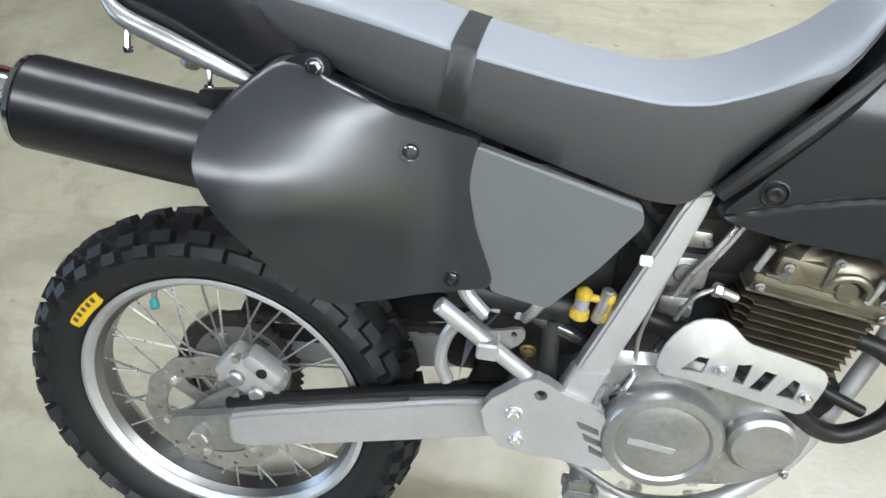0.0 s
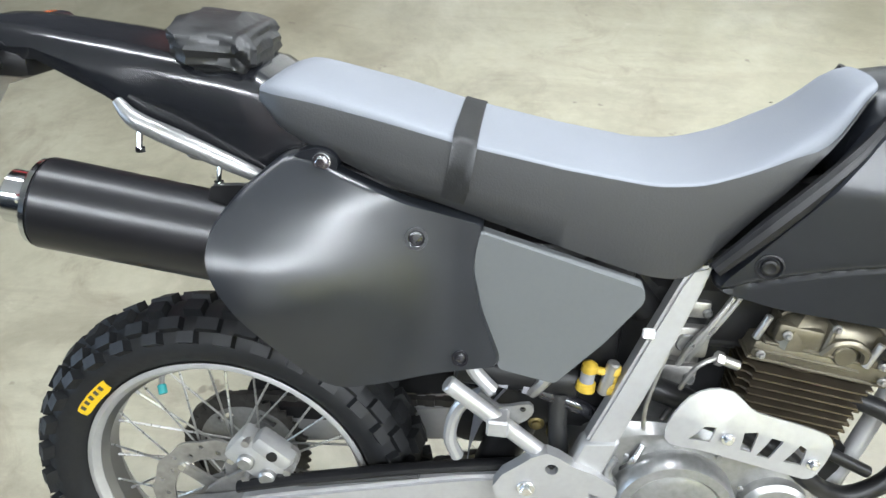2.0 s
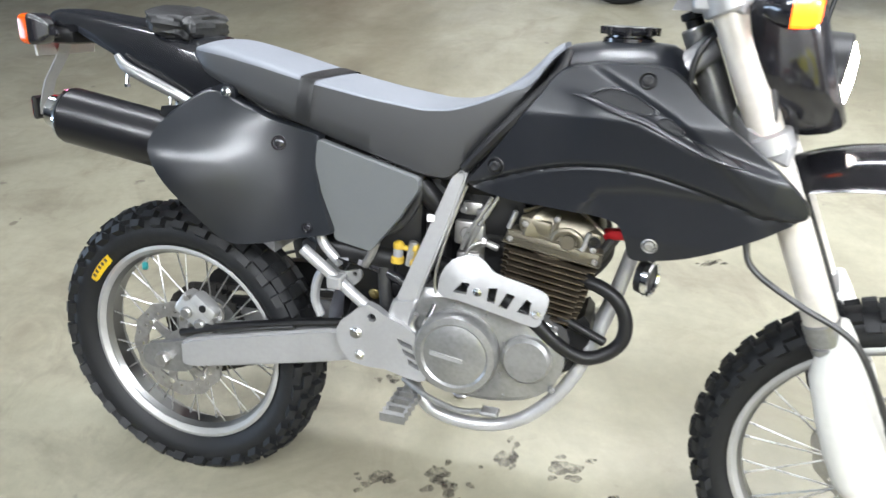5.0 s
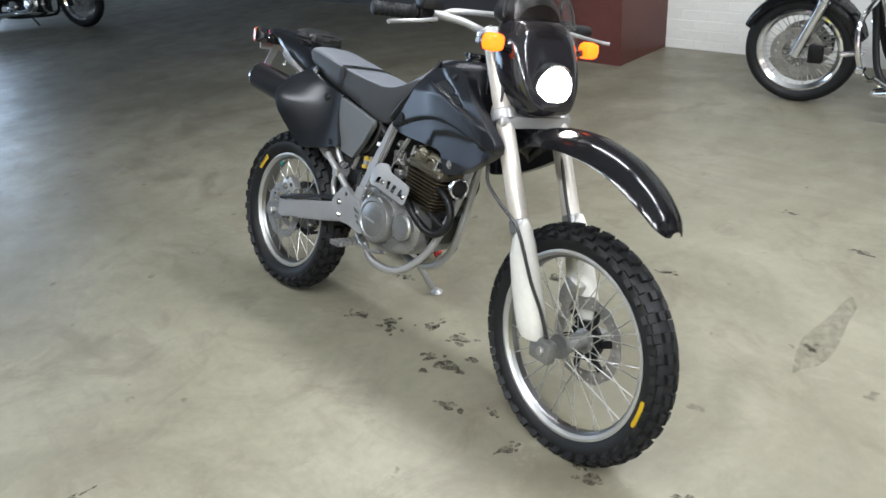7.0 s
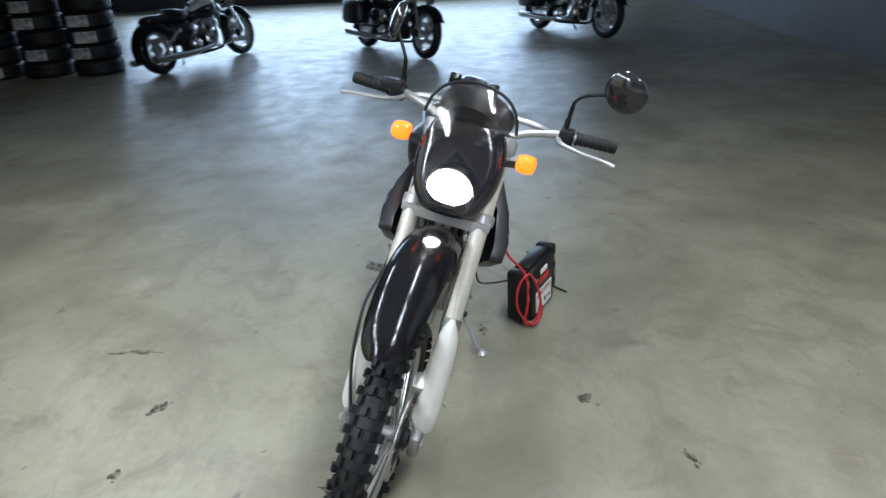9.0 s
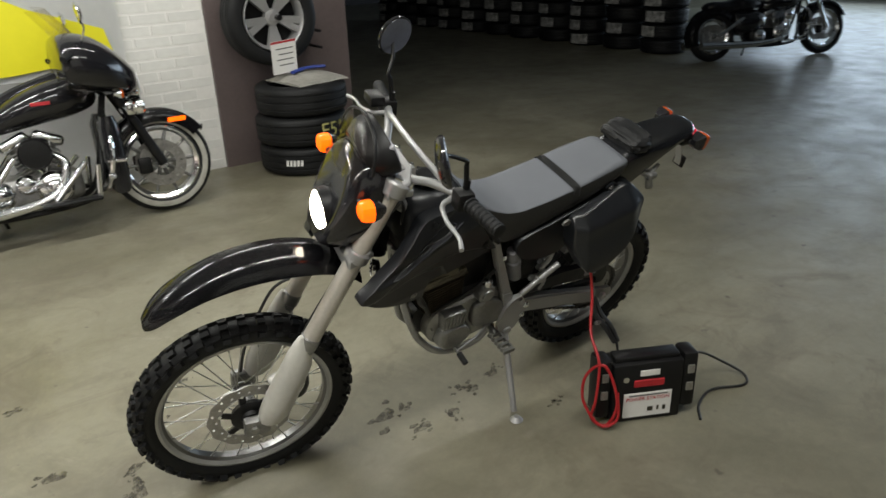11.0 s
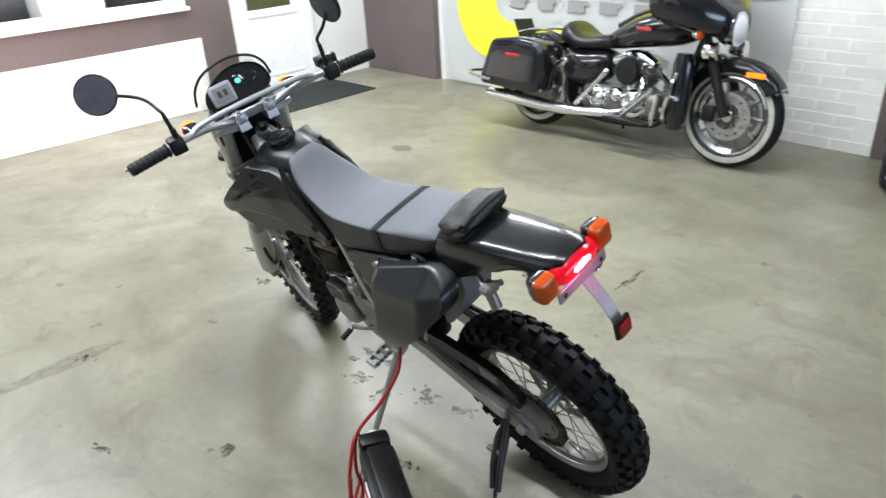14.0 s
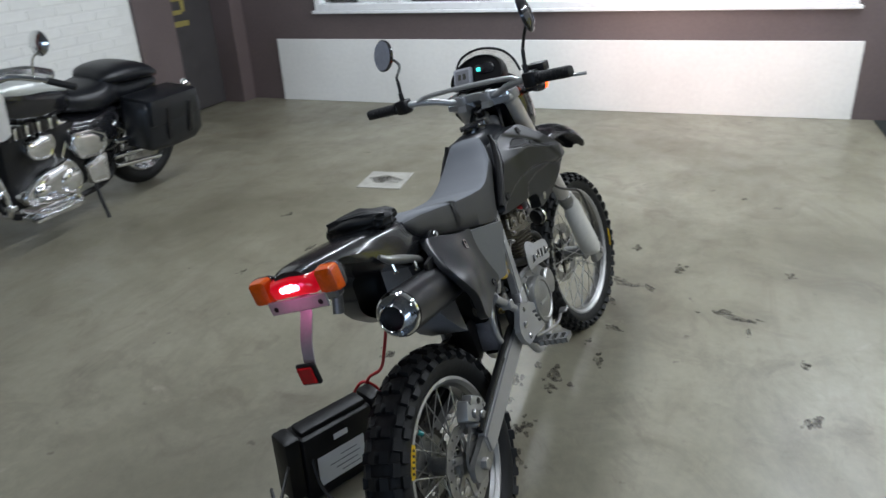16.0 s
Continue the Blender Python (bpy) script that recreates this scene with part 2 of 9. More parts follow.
HEAD_ALLOY = material("khaki_stained_alloy", (0.15, 0.134, 0.098), 0.38, metal=0.7, amount=0.4, coarse=16, grain=90, bump=0.1)
OLD_WHITE = material("dull_white_rubber", (0.36, 0.35, 0.31), 0.55, amount=0.25, coarse=14, grain=60)
RIM_LIP = material("matt_rim_edge", (0.42, 0.42, 0.41), 0.42, metal=0.6, amount=0.15, coarse=14, grain=90)
SPOKE = material("spoke_steel", (0.5, 0.5, 0.48), 0.3, metal=0.85, amount=0.2)
TEAL_CAP = material("teal_plastic", (0.02, 0.2, 0.2), 0.35, amount=0.2)
SMOKED = smoked_material()
MUFFLER = material("black_muffler_paint", (0.006, 0.006, 0.007), 0.3, amount=0.1, coarse=8, grain=60, rough_var=0.03, spec=0.45)
MIRROR = material("dusty_mirror_glass", (0.19, 0.203, 0.25), 0.2, metal=0.6, rough_var=0.1, amount=0.2, coarse=25, grain=90)
def stain_shade_material(name, most):
    """Oil soaked into concrete, or shade painted on it: dark in the middle, breaking up at the edges."""
    m = material(name, (0.075, 0.065, 0.05), 0.42, amount=0.5, coarse=24, grain=90)
    n, l = m.node_tree.nodes, m.node_tree.links
    tc, speck, ramp = n.new("ShaderNodeTexCoord"), n.new("ShaderNodeTexNoise"), n.new("ShaderNodeValToRGB")
    speck.inputs["Scale"].default_value, speck.inputs["Detail"].default_value, speck.inputs["Roughness"].default_value = 30.0, 9.0, 0.75
    l.new(tc.outputs["Object"], speck.inputs["Vector"])
    ramp.color_ramp.elements[0].position, ramp.color_ramp.elements[1].position = 0.4, 0.68
    ramp.color_ramp.elements[1].color = (most, most, most, 1)
    l.new(speck.outputs["Fac"], ramp.inputs[0])
    l.new(ramp.outputs[0], n["Principled BSDF"].inputs["Alpha"])
    return m


STAIN = stain_shade_material("oil_stain", 0.6)
# low-alpha version for a faint shadow painted on the floor
FAINT_SHADE = stain_shade_material("faint_floor_shade", 0.2)


# ---- building tools ----
def part(name, bm, mat, parent, label="", m=None, smooth=35):
    """Links a bmesh as one mesh object under a thing or a part."""
    me = bpy.data.meshes.new(name)
    bmesh.ops.recalc_face_normals(bm, faces=bm.faces)
    bm.to_mesh(me)
    bm.free()
    return hang(name, me, mat, parent, label, m, smooth)


def hang(name, me, mat, parent, label="", m=None, smooth=35):
    if mat is not None and not me.materials:
        me.materials.append(mat)
    if smooth and not me.get("shaded"):
        me.shade_smooth()
        me.set_sharp_from_angle(angle=radians(smooth))
        me["shaded"] = 1
    ob = new(name, me)
    ob.parent = parent
    if m is not None:
        ob.matrix_local = m
    if label:
        ob["label"] = label
    return ob


def thing(name, m, label, category, group="", kind=""):
    ob = new(name)
    ob.empty_display_size = 0.05
    ob.matrix_world = m
    return tagged(ob, label, category, group, kind)


def box(bm, lo, hi, m=None, bevel=0.0, seg=1):
    vs = [bm.verts.new((x, y, z)) for x in (lo[0], hi[0]) for y in (lo[1], hi[1]) for z in (lo[2], hi[2])]
    fs = [bm.faces.new([vs[i] for i in q]) for q in ((0, 1, 3, 2), (4, 6, 7, 5), (0, 4, 5, 1), (2, 3, 7, 6), (0, 2, 6, 4), (1, 5, 7, 3))]
    if bevel:
        es = list({e for f in fs for e in f.edges})
        out = bmesh.ops.bevel(bm, geom=es, offset=bevel, segments=seg, affect="EDGES", profile=0.5)
        vs = list({v for f in out["faces"] for v in f.verts} | {v for v in vs if v.is_valid})
    if m is not None:
        bmesh.ops.transform(bm, matrix=m, verts=[v for v in vs if v.is_valid])
    return bm


def ring_skin(bm, rings, caps=True, closed=True):
    rows = [[bm.verts.new(p) for p in r] for r in rings]
    k = len(rows[0])
    for r, s in zip(rows, rows[1:]):
        for i in range(k if closed else k - 1):
            j = (i + 1) % k
            bm.faces.new((r[i], r[j], s[j], s[i]))
    if caps and closed:
        bm.faces.new(list(reversed(rows[0])))
        bm.faces.new(rows[-1])
    return rows


def basis(d):
    d = Vector(d).normalized()
    side = d.cross(Vector((0, 0, 1)) if abs(d.z) < 0.92 else Vector((0, 1, 0))).normalized()
    return side, side.cross(d).normalized(), d


def rod(bm, a, b, r, r2=None, seg=16, bevel=0.0):
    """A round bar from a to b."""
    a, b = Vector(a), Vector(b)
    s, u, d = basis(b - a)
    r2 = r if r2 is None else r2
    stops = [(a, r), (b, r2)]
    if bevel:
        stops = [(a, r - bevel), (a + d * bevel, r), (b - d * bevel, r2), (b, r2 - bevel)]
    ring_skin(bm, [[p + (s * math.cos(t) + u * math.sin(t)) * q for t in [2 * math.pi * i / seg for i in range(seg)]] for p, q in stops])
    return bm


def smooth_path(pts, n=6):
    """Catmull-Rom points through the given ones."""
    p = [Vector(x) for x in pts]
    p = [p[0] * 2 - p[1], *p, p[-1] * 2 - p[-2]]
    out = []
    for i in range(1, len(p) - 2):
        a, b, c, d = p[i - 1:i + 3]
        for k in range(n):
            t = k / n
            out.append(0.5 * ((2 * b) + (c - a) * t + (2 * a - 5 * b + 4 * c - d) * t * t + (3 * b - a - 3 * c + d) * t ** 3))
    return out + [p[-2]]


def tube(bm, pts, r, seg=10, n=6, flat=1.0):
    """A round pipe along a smooth path; r may be a list, one for each given point."""
    path = smooth_path(pts, n)
    rs = r if isinstance(r, (list, tuple)) else [r] * len(pts)
    radius = [rs[min(i // n, len(rs) - 1)] * (1 - (i % n) / n) + rs[min(i // n + 1, len(rs) - 1)] * (i % n) / n for i in range(len(path))]
    rings, side = [], None
    for i, p in enumerate(path):
        d = (path[min(i + 1, len(path) - 1)] - path[max(i - 1, 0)]).normalized()
        s = basis(d)[0] if side is None else (side - d * side.dot(d)).normalized()
        side, u = s, s.cross(d)
        rings.append([p + (s * math.cos(t) * flat + u * math.sin(t)) * radius[i] for t in [2 * math.pi * k / seg for k in range(seg)]])
    ring_skin(bm, rings)
    return bm


def lathe(bm, profile, center=(0, 0, 0), axis=(0, 1, 0), seg=48, closed=False):
    """Turns (along the axis, radius) points round the axis."""
    c = Vector(center)
    s, u, d = basis(axis)
    rings = [[c + d * h + (s * math.cos(2 * math.pi * k / seg) + u * math.sin(2 * math.pi * k / seg)) * r for k in range(seg)] for h, r in profile]
    if closed:
        rings.append(rings[0])
        rows = [[bm.verts.new(p) for p in r] for r in rings[:-1]]
        rows.append(rows[0])
        for r, q in zip(rows, rows[1:]):
            for i in range(seg):
                bm.faces.new((r[i], r[(i + 1) % seg], q[(i + 1) % seg], q[i]))
    else:
        ring_skin(bm, rings, caps=True)
    return bm


def plate(bm, outline, b0, b1, holes=(), bevel=0.0, plane="ah"):
    """A flat plate cut to an outline, between two depths; holes go through it. plane ah: outline in (a, h), depth along b."""
    put = {"ah": lambda p, d: (p[0], d, p[1]), "ab": lambda p, d: (p[0], p[1], d), "bh": lambda p, d: (d, p[0], p[1])}[plane]
    edges = []
    for loop in (outline, *holes):
        vs = [bm.verts.new(put(p, b0)) for p in loop]
        edges += [bm.edges.new((vs[i], vs[(i + 1) % len(vs)])) for i in range(len(vs))]
    got = bmesh.ops.triangle_fill(bm, edges=edges, use_beauty=True)
    faces = [f for f in got["geom"] if isinstance(f, bmesh.types.BMFace)]
    out = bmesh.ops.extrude_face_region(bm, geom=faces)
    vs = [v for v in out["geom"] if isinstance(v, bmesh.types.BMVert)]
    axis = {"ah": Vector((0, b1 - b0, 0)), "ab": Vector((0, 0, b1 - b0)), "bh": Vector((b1 - b0, 0, 0))}[plane]
    bmesh.ops.translate(bm, vec=axis, verts=vs)
    return bm


def circle(cx, cy, r, k=16, squash=1.0):
    return [(cx + r * math.cos(2 * math.pi * i / k), cy + r * squash * math.sin(2 * math.pi * i / k)) for i in range(k)]


def round_outline(pts, n=4):
    """A closed outline smoothed through its points."""
    p = [Vector((x, y, 0)) for x, y in pts]
    k = len(p)
    out = []
    for i in range(k):
        a, b, c, d = p[i - 1], p[i], p[(i + 1) % k], p[(i + 2) % k]
        for j in range(n):
            t = j / n
            q = 0.5 * ((2 * b) + (c - a) * t + (2 * a - 5 * b + 4 * c - d) * t * t + (3 * b - a - 3 * c + d) * t ** 3)
            out.append((q.x, q.y))
    return out


def soft_corners(pts, r=0.008, n=3):
    """A closed outline with straight edges and small round corners."""
    out, k = [], len(pts)
    for i in range(k):
        p, a, b = Vector((*pts[i], 0)), Vector((*pts[i - 1], 0)), Vector((*pts[(i + 1) % k], 0))
        p0, p1 = p + (a - p).normalized() * min(r, (a - p).length * 0.45), p + (b - p).normalized() * min(r, (b - p).length * 0.45)
        for j in range(n + 1):
            t = j / n
            q = p0 * (1 - t) ** 2 + p * 2 * t * (1 - t) + p1 * t * t
            out.append((q.x, q.y))
    fine = []
    for i in range(len(out)):
        a, b = Vector((*out[i], 0)), Vector((*out[(i + 1) % len(out)], 0))
        m = max(1, round((b - a).length / 0.02))
        fine += [tuple(a.lerp(b, j / m)[:2]) for j in range(m)]
    return fine


def panel_shell(bm, outline, depth, side, rim=0.016, steps=(1.0, 0.96, 0.86, 0.7, 0.5, 0.28, 0.08), drop=0.012):
    """A moulded cover: the outline in (a, h), its outside at side * depth(a, h), rounded over at the rim and hollow behind."""
    cx, cy = sum(p[0] for p in outline) / len(outline), sum(p[1] for p in outline) / len(outline)
    rings = [[(p[0], side * (depth(*p) - drop - rim), p[1]) for p in outline]]
    for i, k in enumerate(steps):
        ring = []
        for x, y in outline:
            q = (cx + (x - cx) * k, cy + (y - cy) * k)
            ring.append((q[0], side * (depth(*q) - (drop if i == 0 else 0)), q[1]))
        rings.append(ring)
    rows = ring_skin(bm, rings, caps=False)
    bm.faces.new(rows[-1])
    return bm


def text_mesh(name, words, size, m, mat, parent, depth=0.0006):
    cu = bpy.data.curves.new(name, "FONT")
    cu.body, cu.size, cu.extrude, cu.align_x, cu.align_y = words, size, depth, "CENTER", "CENTER"
    tmp = bpy.data.objects.new(name, cu)
    me = bpy.data.meshes.new_from_object(tmp)
    bpy.data.objects.remove(tmp)
    return hang(name, me, mat, parent, "", m, 0)


# ---- the room ----
def slab(name, lo, hi, mat, label="", category="", kind="structure", bevel=0.0):
    bm = bmesh.new()
    box(bm, lo, hi, None, bevel)
    ob = part(name, bm, mat, None, label, None, 0)
    ob.matrix_world = ROOM
    return tagged(ob, label, category, "", kind)


slab("floor", (-17, -16, -0.12), (5.4, 9.0, 0), CONCRETE, "worn beige concrete floor with oil stains", "floor")
slab("ceiling", (-17, -16, CEIL), (5.4, 9.0, CEIL + 0.15), CEILING, "plain painted concrete ceiling", "ceiling")
FU, LV, RV = 4.3, 4.28, -3.42      # faces of the front wall, the left wall and the right wall

# front wall: brown band round a white panel, windows above, then a door and a white return
front = thing("wall_front", ROOM, "brown painted wall with a white lower panel", "wall", kind="structure")
bm = bmesh.new()
box(bm, (FU + 0.02, -1.8, 0), (FU + 0.3, 4.6, 0.88))
box(bm, (FU + 0.02, -1.8, 2.3), (FU + 0.3, 4.6, CEIL))
box(bm, (FU + 0.02, -1.8, 0.88), (FU + 0.3, -1.38, 2.3))
box(bm, (FU + 0.02, 3.28, 0.88), (FU + 0.3, 4.6, 2.3))
part("wall_body", bm, BROWN_WALL, front, "brown painted masonry", None, 0)
bm = bmesh.new()
box(bm, (FU, -1.47, 0.0), (FU + 0.016, 3.77, 0.61), None, 0.003)
part("white_panel", bm, WHITE_WALL, front, "white painted lower panel", None, 0)
bm = bmesh.new()
box(bm, (FU + 0.1, -3.7, 0), (FU + 0.38, -2.66, CEIL))
box(bm, (FU + 0.1, -2.66, 2.1), (FU + 0.38, -1.8, CEIL))
part("white_return", bm, WHITE_WALL, front, "white painted masonry beside the door", None, 0)

window = thing("window_1", ROOM, "wide white plastic window above a brown band", "window", kind="structure")
bm = bmesh.new()
z0, z1, v0, v1 = 0.88, 2.3, -1.38, 3.28
box(bm, (FU - 0.02, v0, z0), (FU + 0.1, v1, z0 + 0.06), None, 0.006)
box(bm, (FU - 0.02, v0, z1 - 0.06), (FU + 0.1, v1, z1), None, 0.006)
for v in (v0, v1 - 0.06):
    box(bm, (FU - 0.019, v, z0 + 0.06), (FU + 0.1, v + 0.06, z1 - 0.06), None, 0.006)
part("window_frame", bm, PVC, window, "white plastic frame", None, 0)
panes = [(-1.32, 0.1), (0.18, 1.42), (1.5, 2.38), (2.46, 3.22)]
for k, (a, b) in enumerate(panes):
    if k:
        bm = bmesh.new()
        box(bm, (FU - 0.012, panes[k - 1][1], z0 + 0.06), (FU + 0.09, a, z1 - 0.06), None, 0.006)
        part("mullion", bm, PVC, window, "", None, 0)
    bm = bmesh.new()
    box(bm, (FU + 0.02, a, z0 + 0.06), (FU + 0.03, b, z1 - 0.06))
    ob = part("pane", bm, PANE, window, "", None, 0)
    ob.visible_shadow = False
bm = bmesh.new()
box(bm, (FU - 0.03, v0 - 0.03, z0 - 0.03), (FU + 0.018, v1 + 0.03, z0), None, 0.005)
part("window_sill", bm, PVC, window, "white plastic sill", None, 0)

# the lit office behind the window
slab("office_floor", (FU + 0.38, -3.7, 0.3), (FU + 1.5, 4.6, 0.34), DIM_ROOM, "grey floor of the office behind the window", "floor")
slab("office_wall", (FU + 1.5, -3.7, 0), (FU + 1.6, 4.6, CEIL), DIM_ROOM, "pale office wall behind the window", "wall")
for k, (a, w, h, mt) in enumerate(((-0.9, 0.5, 1.12, PAPER), (0.4, 0.35, 1.16, DEEP_BLACK), (1.0, 0.3, 1.2, DIM_ROOM), (2.6, 0.45, 1.2, PAPER))):
    slab("office_box", (FU + 0.45, a, 0.34), (FU + 0.8, a + w, h), mt, "box standing behind the office window", "box", "thing", 0.01)

door = thing("door_1", ROOM, "white plastic door with a glass upper half", "door", kind="structure")
bm = bmesh.new()
for v in (-1.87, -2.66):
    box(bm, (FU + 0.03, v, 0), (FU + 0.14, v + 0.07, 2.1), None, 0.006)
box(bm, (FU + 0.031, -2.59, 2.03), (FU + 0.14, -1.87, 2.1), None, 0.006)
part("door_frame", bm, PVC, door, "white plastic frame", None, 0)
bm = bmesh.new()
plate(bm, [(-2.585, 0.02), (-1.875, 0.02), (-1.875, 2.025), (-2.585, 2.025)], FU + 0.05, FU + 0.11,
      [[(-2.48, 0.75), (-1.98, 0.75), (-1.98, 1.93), (-2.48, 1.93)]], plane="bh")
leaf = part("door_leaf", bm, PVC, door, "white plastic leaf", None, 0)
bm = bmesh.new()
for lo, hi in (((-2.5, 0.69), (-1.96, 0.745)), ((-2.5, 0.14), (-1.96, 0.17)), ((-2.55, 0.03), (-1.9, 0.13))):
    box(bm, (FU + 0.038, lo[0], lo[1]), (FU + 0.052, hi[0], hi[1]), None, 0.004)
part("moulding", bm, PVC, leaf, "", None, 0)
bm = bmesh.new()
box(bm, (FU + 0.075, -2.48, 0.75), (FU + 0.085, -1.98, 1.93))
part("door_pane", bm, PANE, leaf, "", None, 0).visible_shadow = False
bm = bmesh.new()
tube(bm, [(FU + 0.05, -1.93, 0.92), (FU + 0.0, -1.93, 0.92), (FU - 0.01, -1.97, 0.92), (FU - 0.01, -2.06, 0.92)], 0.011, 10)
part("door_handle", bm, PVC, leaf, "white lever handle")

door_mat = thing("door_mat", ROOM @ pose(3.93, -2.2, 0, 0, 0, 1.5), "black ribbed rubber mat in front of the white door", "door mat")
bm = bmesh.new()
box(bm, (-0.36, -0.56, 0.0), (0.36, 0.56, 0.012), None, 0.004)
part("mat_base", bm, MAT_RUBBER, door_mat, "", None, 0)
rib = bmesh.new()
box(rib, (-0.34, -0.006, 0), (0.34, 0.006, 0.0035))
rib_me = bpy.data.meshes.new("rib")
rib.to_mesh(rib_me)
rib.free()
for k in range(44):
    hang("rib", rib_me, MAT_RUBBER, door_mat, "", pose(0, -0.539 + k * 0.0252, 0.012), 0)

# right wall: brown pier, painted masonry behind a banner, brown end pier
wall_right = slab("wall_right", (-1.62, RV - 0.35, 0), (5.0, RV, CEIL), WHITE_WALL, "white painted wall behind the banner", "wall")
slab("pier_1", (3.36, RV, 0), (FU + 0.1, RV + 0.07, CEIL), BROWN_WALL, "brown painted pier beside the door", "pier")
slab("pier_2", (-1.62, RV, 0), (-0.49, RV + 0.035, CEIL), BROWN_WALL, "brown painted pier at the wall's end", "pier")

banner = thing("banner", ROOM, "white vinyl banner with yellow and grey shapes", "banner")
bm = bmesh.new()
rows = []
for i in range(61):
    u = 0.09 + 3.2 * i / 60
    rows.append([(u, RV + 0.03 + 0.006 * math.sin(u * 5.1) + 0.004 * math.sin(u * 13 + z * 2), z) for z in [0.02 + 2.6 * j / 20 for j in range(21)]])
ring_skin(bm, rows, closed=False)
bmesh.ops.solidify(bm, geom=bm.faces[:], thickness=0.002)
part("sheet", bm, BANNER, banner, "wrinkled white vinyl sheet")


def banner_print(name, outline, mat, holes=()):
    bm = bmesh.new()
    plate(bm, outline, RV + 0.044, RV + 0.046, holes)
    part(name, bm, mat, banner, "", None, 0)


big = round_outline([(3.06, 0.75), (3.0, 0.5), (2.86, 0.34), (2.6, 0.27), (1.9, 0.26), (1.72, 0.3), (1.66, 0.5), (1.8, 0.58), (2.2, 0.58),
                     (2.48, 0.62), (2.6, 0.78), (2.6, 1.4), (2.4, 1.62), (1.7, 1.66), (1.7, 1.98), (2.5, 2.0), (2.9, 1.86), (3.06, 1.5)], 4)
banner_print("yellow_shape", big, YELLOW)
banner_print("yellow_shape", [(1.62, 0.86), (1.62, 1.5), (1.1, 1.5), (0.62, 1.25), (0.2, 1.1), (0.16, 0.92), (0.8, 0.86)], YELLOW)
for k in range(7):
    u = 2.44 - 0.3 * k
    banner_print("grey_bar", [(u, 0.73), (u, 0.82), (u - 0.2, 0.82), (u - 0.2, 0.785), (u - 0.16, 0.785), (u - 0.16, 0.73)], GREY_PRINT)

# left wall: painted bricks, a brown pier, a dark door, and a red-brown pier further back
wall_left = thing("wall_left", ROOM, "white painted brick wall", "wall", kind="structure")
bm = bmesh.new()
box(bm, (-1.315, LV + 0.006, 0), (2.95, LV + 0.3, CEIL))
part("wall_body", bm, MORTAR_PAINT, wall_left, "", None, 0)
slab("pier_3", (2.95, LV - 0.03, 0), (3.42, LV + 0.3, CEIL), BROWN_WALL, "brown painted pier beside the dark door", "pier")
slab("wall_left_end", (4.12, LV - 0.14, 0), (FU + 0.3, LV + 0.3, CEIL), BROWN_WALL, "dark brown corner of the wall", "wall")
slab("wall_over_door", (3.42, LV, 2.15), (4.12, LV + 0.3, CEIL), BROWN_WALL, "brown wall above the dark door", "wall")
dark_door = thing("door_2", ROOM, "dark brown steel door with yellow marks", "door", kind="structure")
bm = bmesh.new()
box(bm, (3.42, LV + 0.09, 0.01), (4.12, LV + 0.13, 2.15), None, 0.004)
part("door_leaf", bm, DARK_WALL, dark_door, "", None, 0)
for lo, hi in (((3.44, 0.82), (3.76, 0.87)), ((3.5, 0.93), (3.55, 1.2)), ((3.55, 0.93), (3.68, 0.97)), ((3.68, 0.95), (3.73, 1.18)), ((3.55, 1.05), (3.68, 1.09)), ((3.44, 1.0), (3.49, 1.05))):
    bm = bmesh.new()
    box(bm, (lo[0], LV + 0.085, lo[1]), (hi[0], LV + 0.09, hi[1]))
    part("yellow_bar", bm, DULL_YELLOW, dark_door, "", None, 0)
slab("pier_4", (-2.03, 3.585, 0), (-1.315, LV + 0.3, CEIL), RED_BROWN, "red-brown painted square pier", "pier")
slab("wall_left_back", (-17, LV + 0.5, 0), (-2.03, LV + 0.8, CEIL), DARK_WALL, "dark wall at the back of the hall", "wall")
slab("wall_far", (-17.2, -16, 0), (-16.9, 9, CEIL), DARK_WALL, "dark end wall of the hall", "wall")
slab("wall_far_right", (-17, -16.3, 0), (5.4, -16, CEIL), DARK_WALL, "dark side wall of the hall", "wall")
slab("wall_behind_office", (5.3, -16, 0), (5.6, 9, CEIL), DARK_WALL, "closing wall behind the offices", "wall")
slab("wall_right_return", (-1.62, -9.0, 0), (-1.3, RV - 0.35, CEIL), DARK_WALL, "dark wall behind the end pier", "wall")


# ---- the trail motorcycle ----
LEAN = 19.2
bike = thing("trail_motorcycle", pose(0, 0, 0, -LEAN, 0, 0), "black and grey trail motorcycle leaning on its side stand", "motorcycle")
HEAD, RAKE, STEER = Vector((0.285, 0, 1.05)), 24.5, -10.0
AXIS = Vector((math.sin(radians(RAKE)), 0, -math.cos(radians(RAKE))))
TURNED = Matrix.Translation(HEAD) @ Matrix.Rotation(radians(-STEER), 4, AXIS) @ Matrix.Translation(-HEAD)


def both(make):
    for s in (-1, 1):
        make(s)


def bolt(parent, a, b, h, r=0.009, side=-1, mat=None, name="bolt"):
    bm = bmesh.new()
    rod(bm, (a, b, h), (a, b + side * 0.004, h), r, seg=16, bevel=0.001)
    rod(bm, (a, b + side * 0.004, h), (a, b + side * 0.009, h), r * 0.62, seg=6, bevel=0.001)
    return part(name, bm, mat or CHROME, parent)


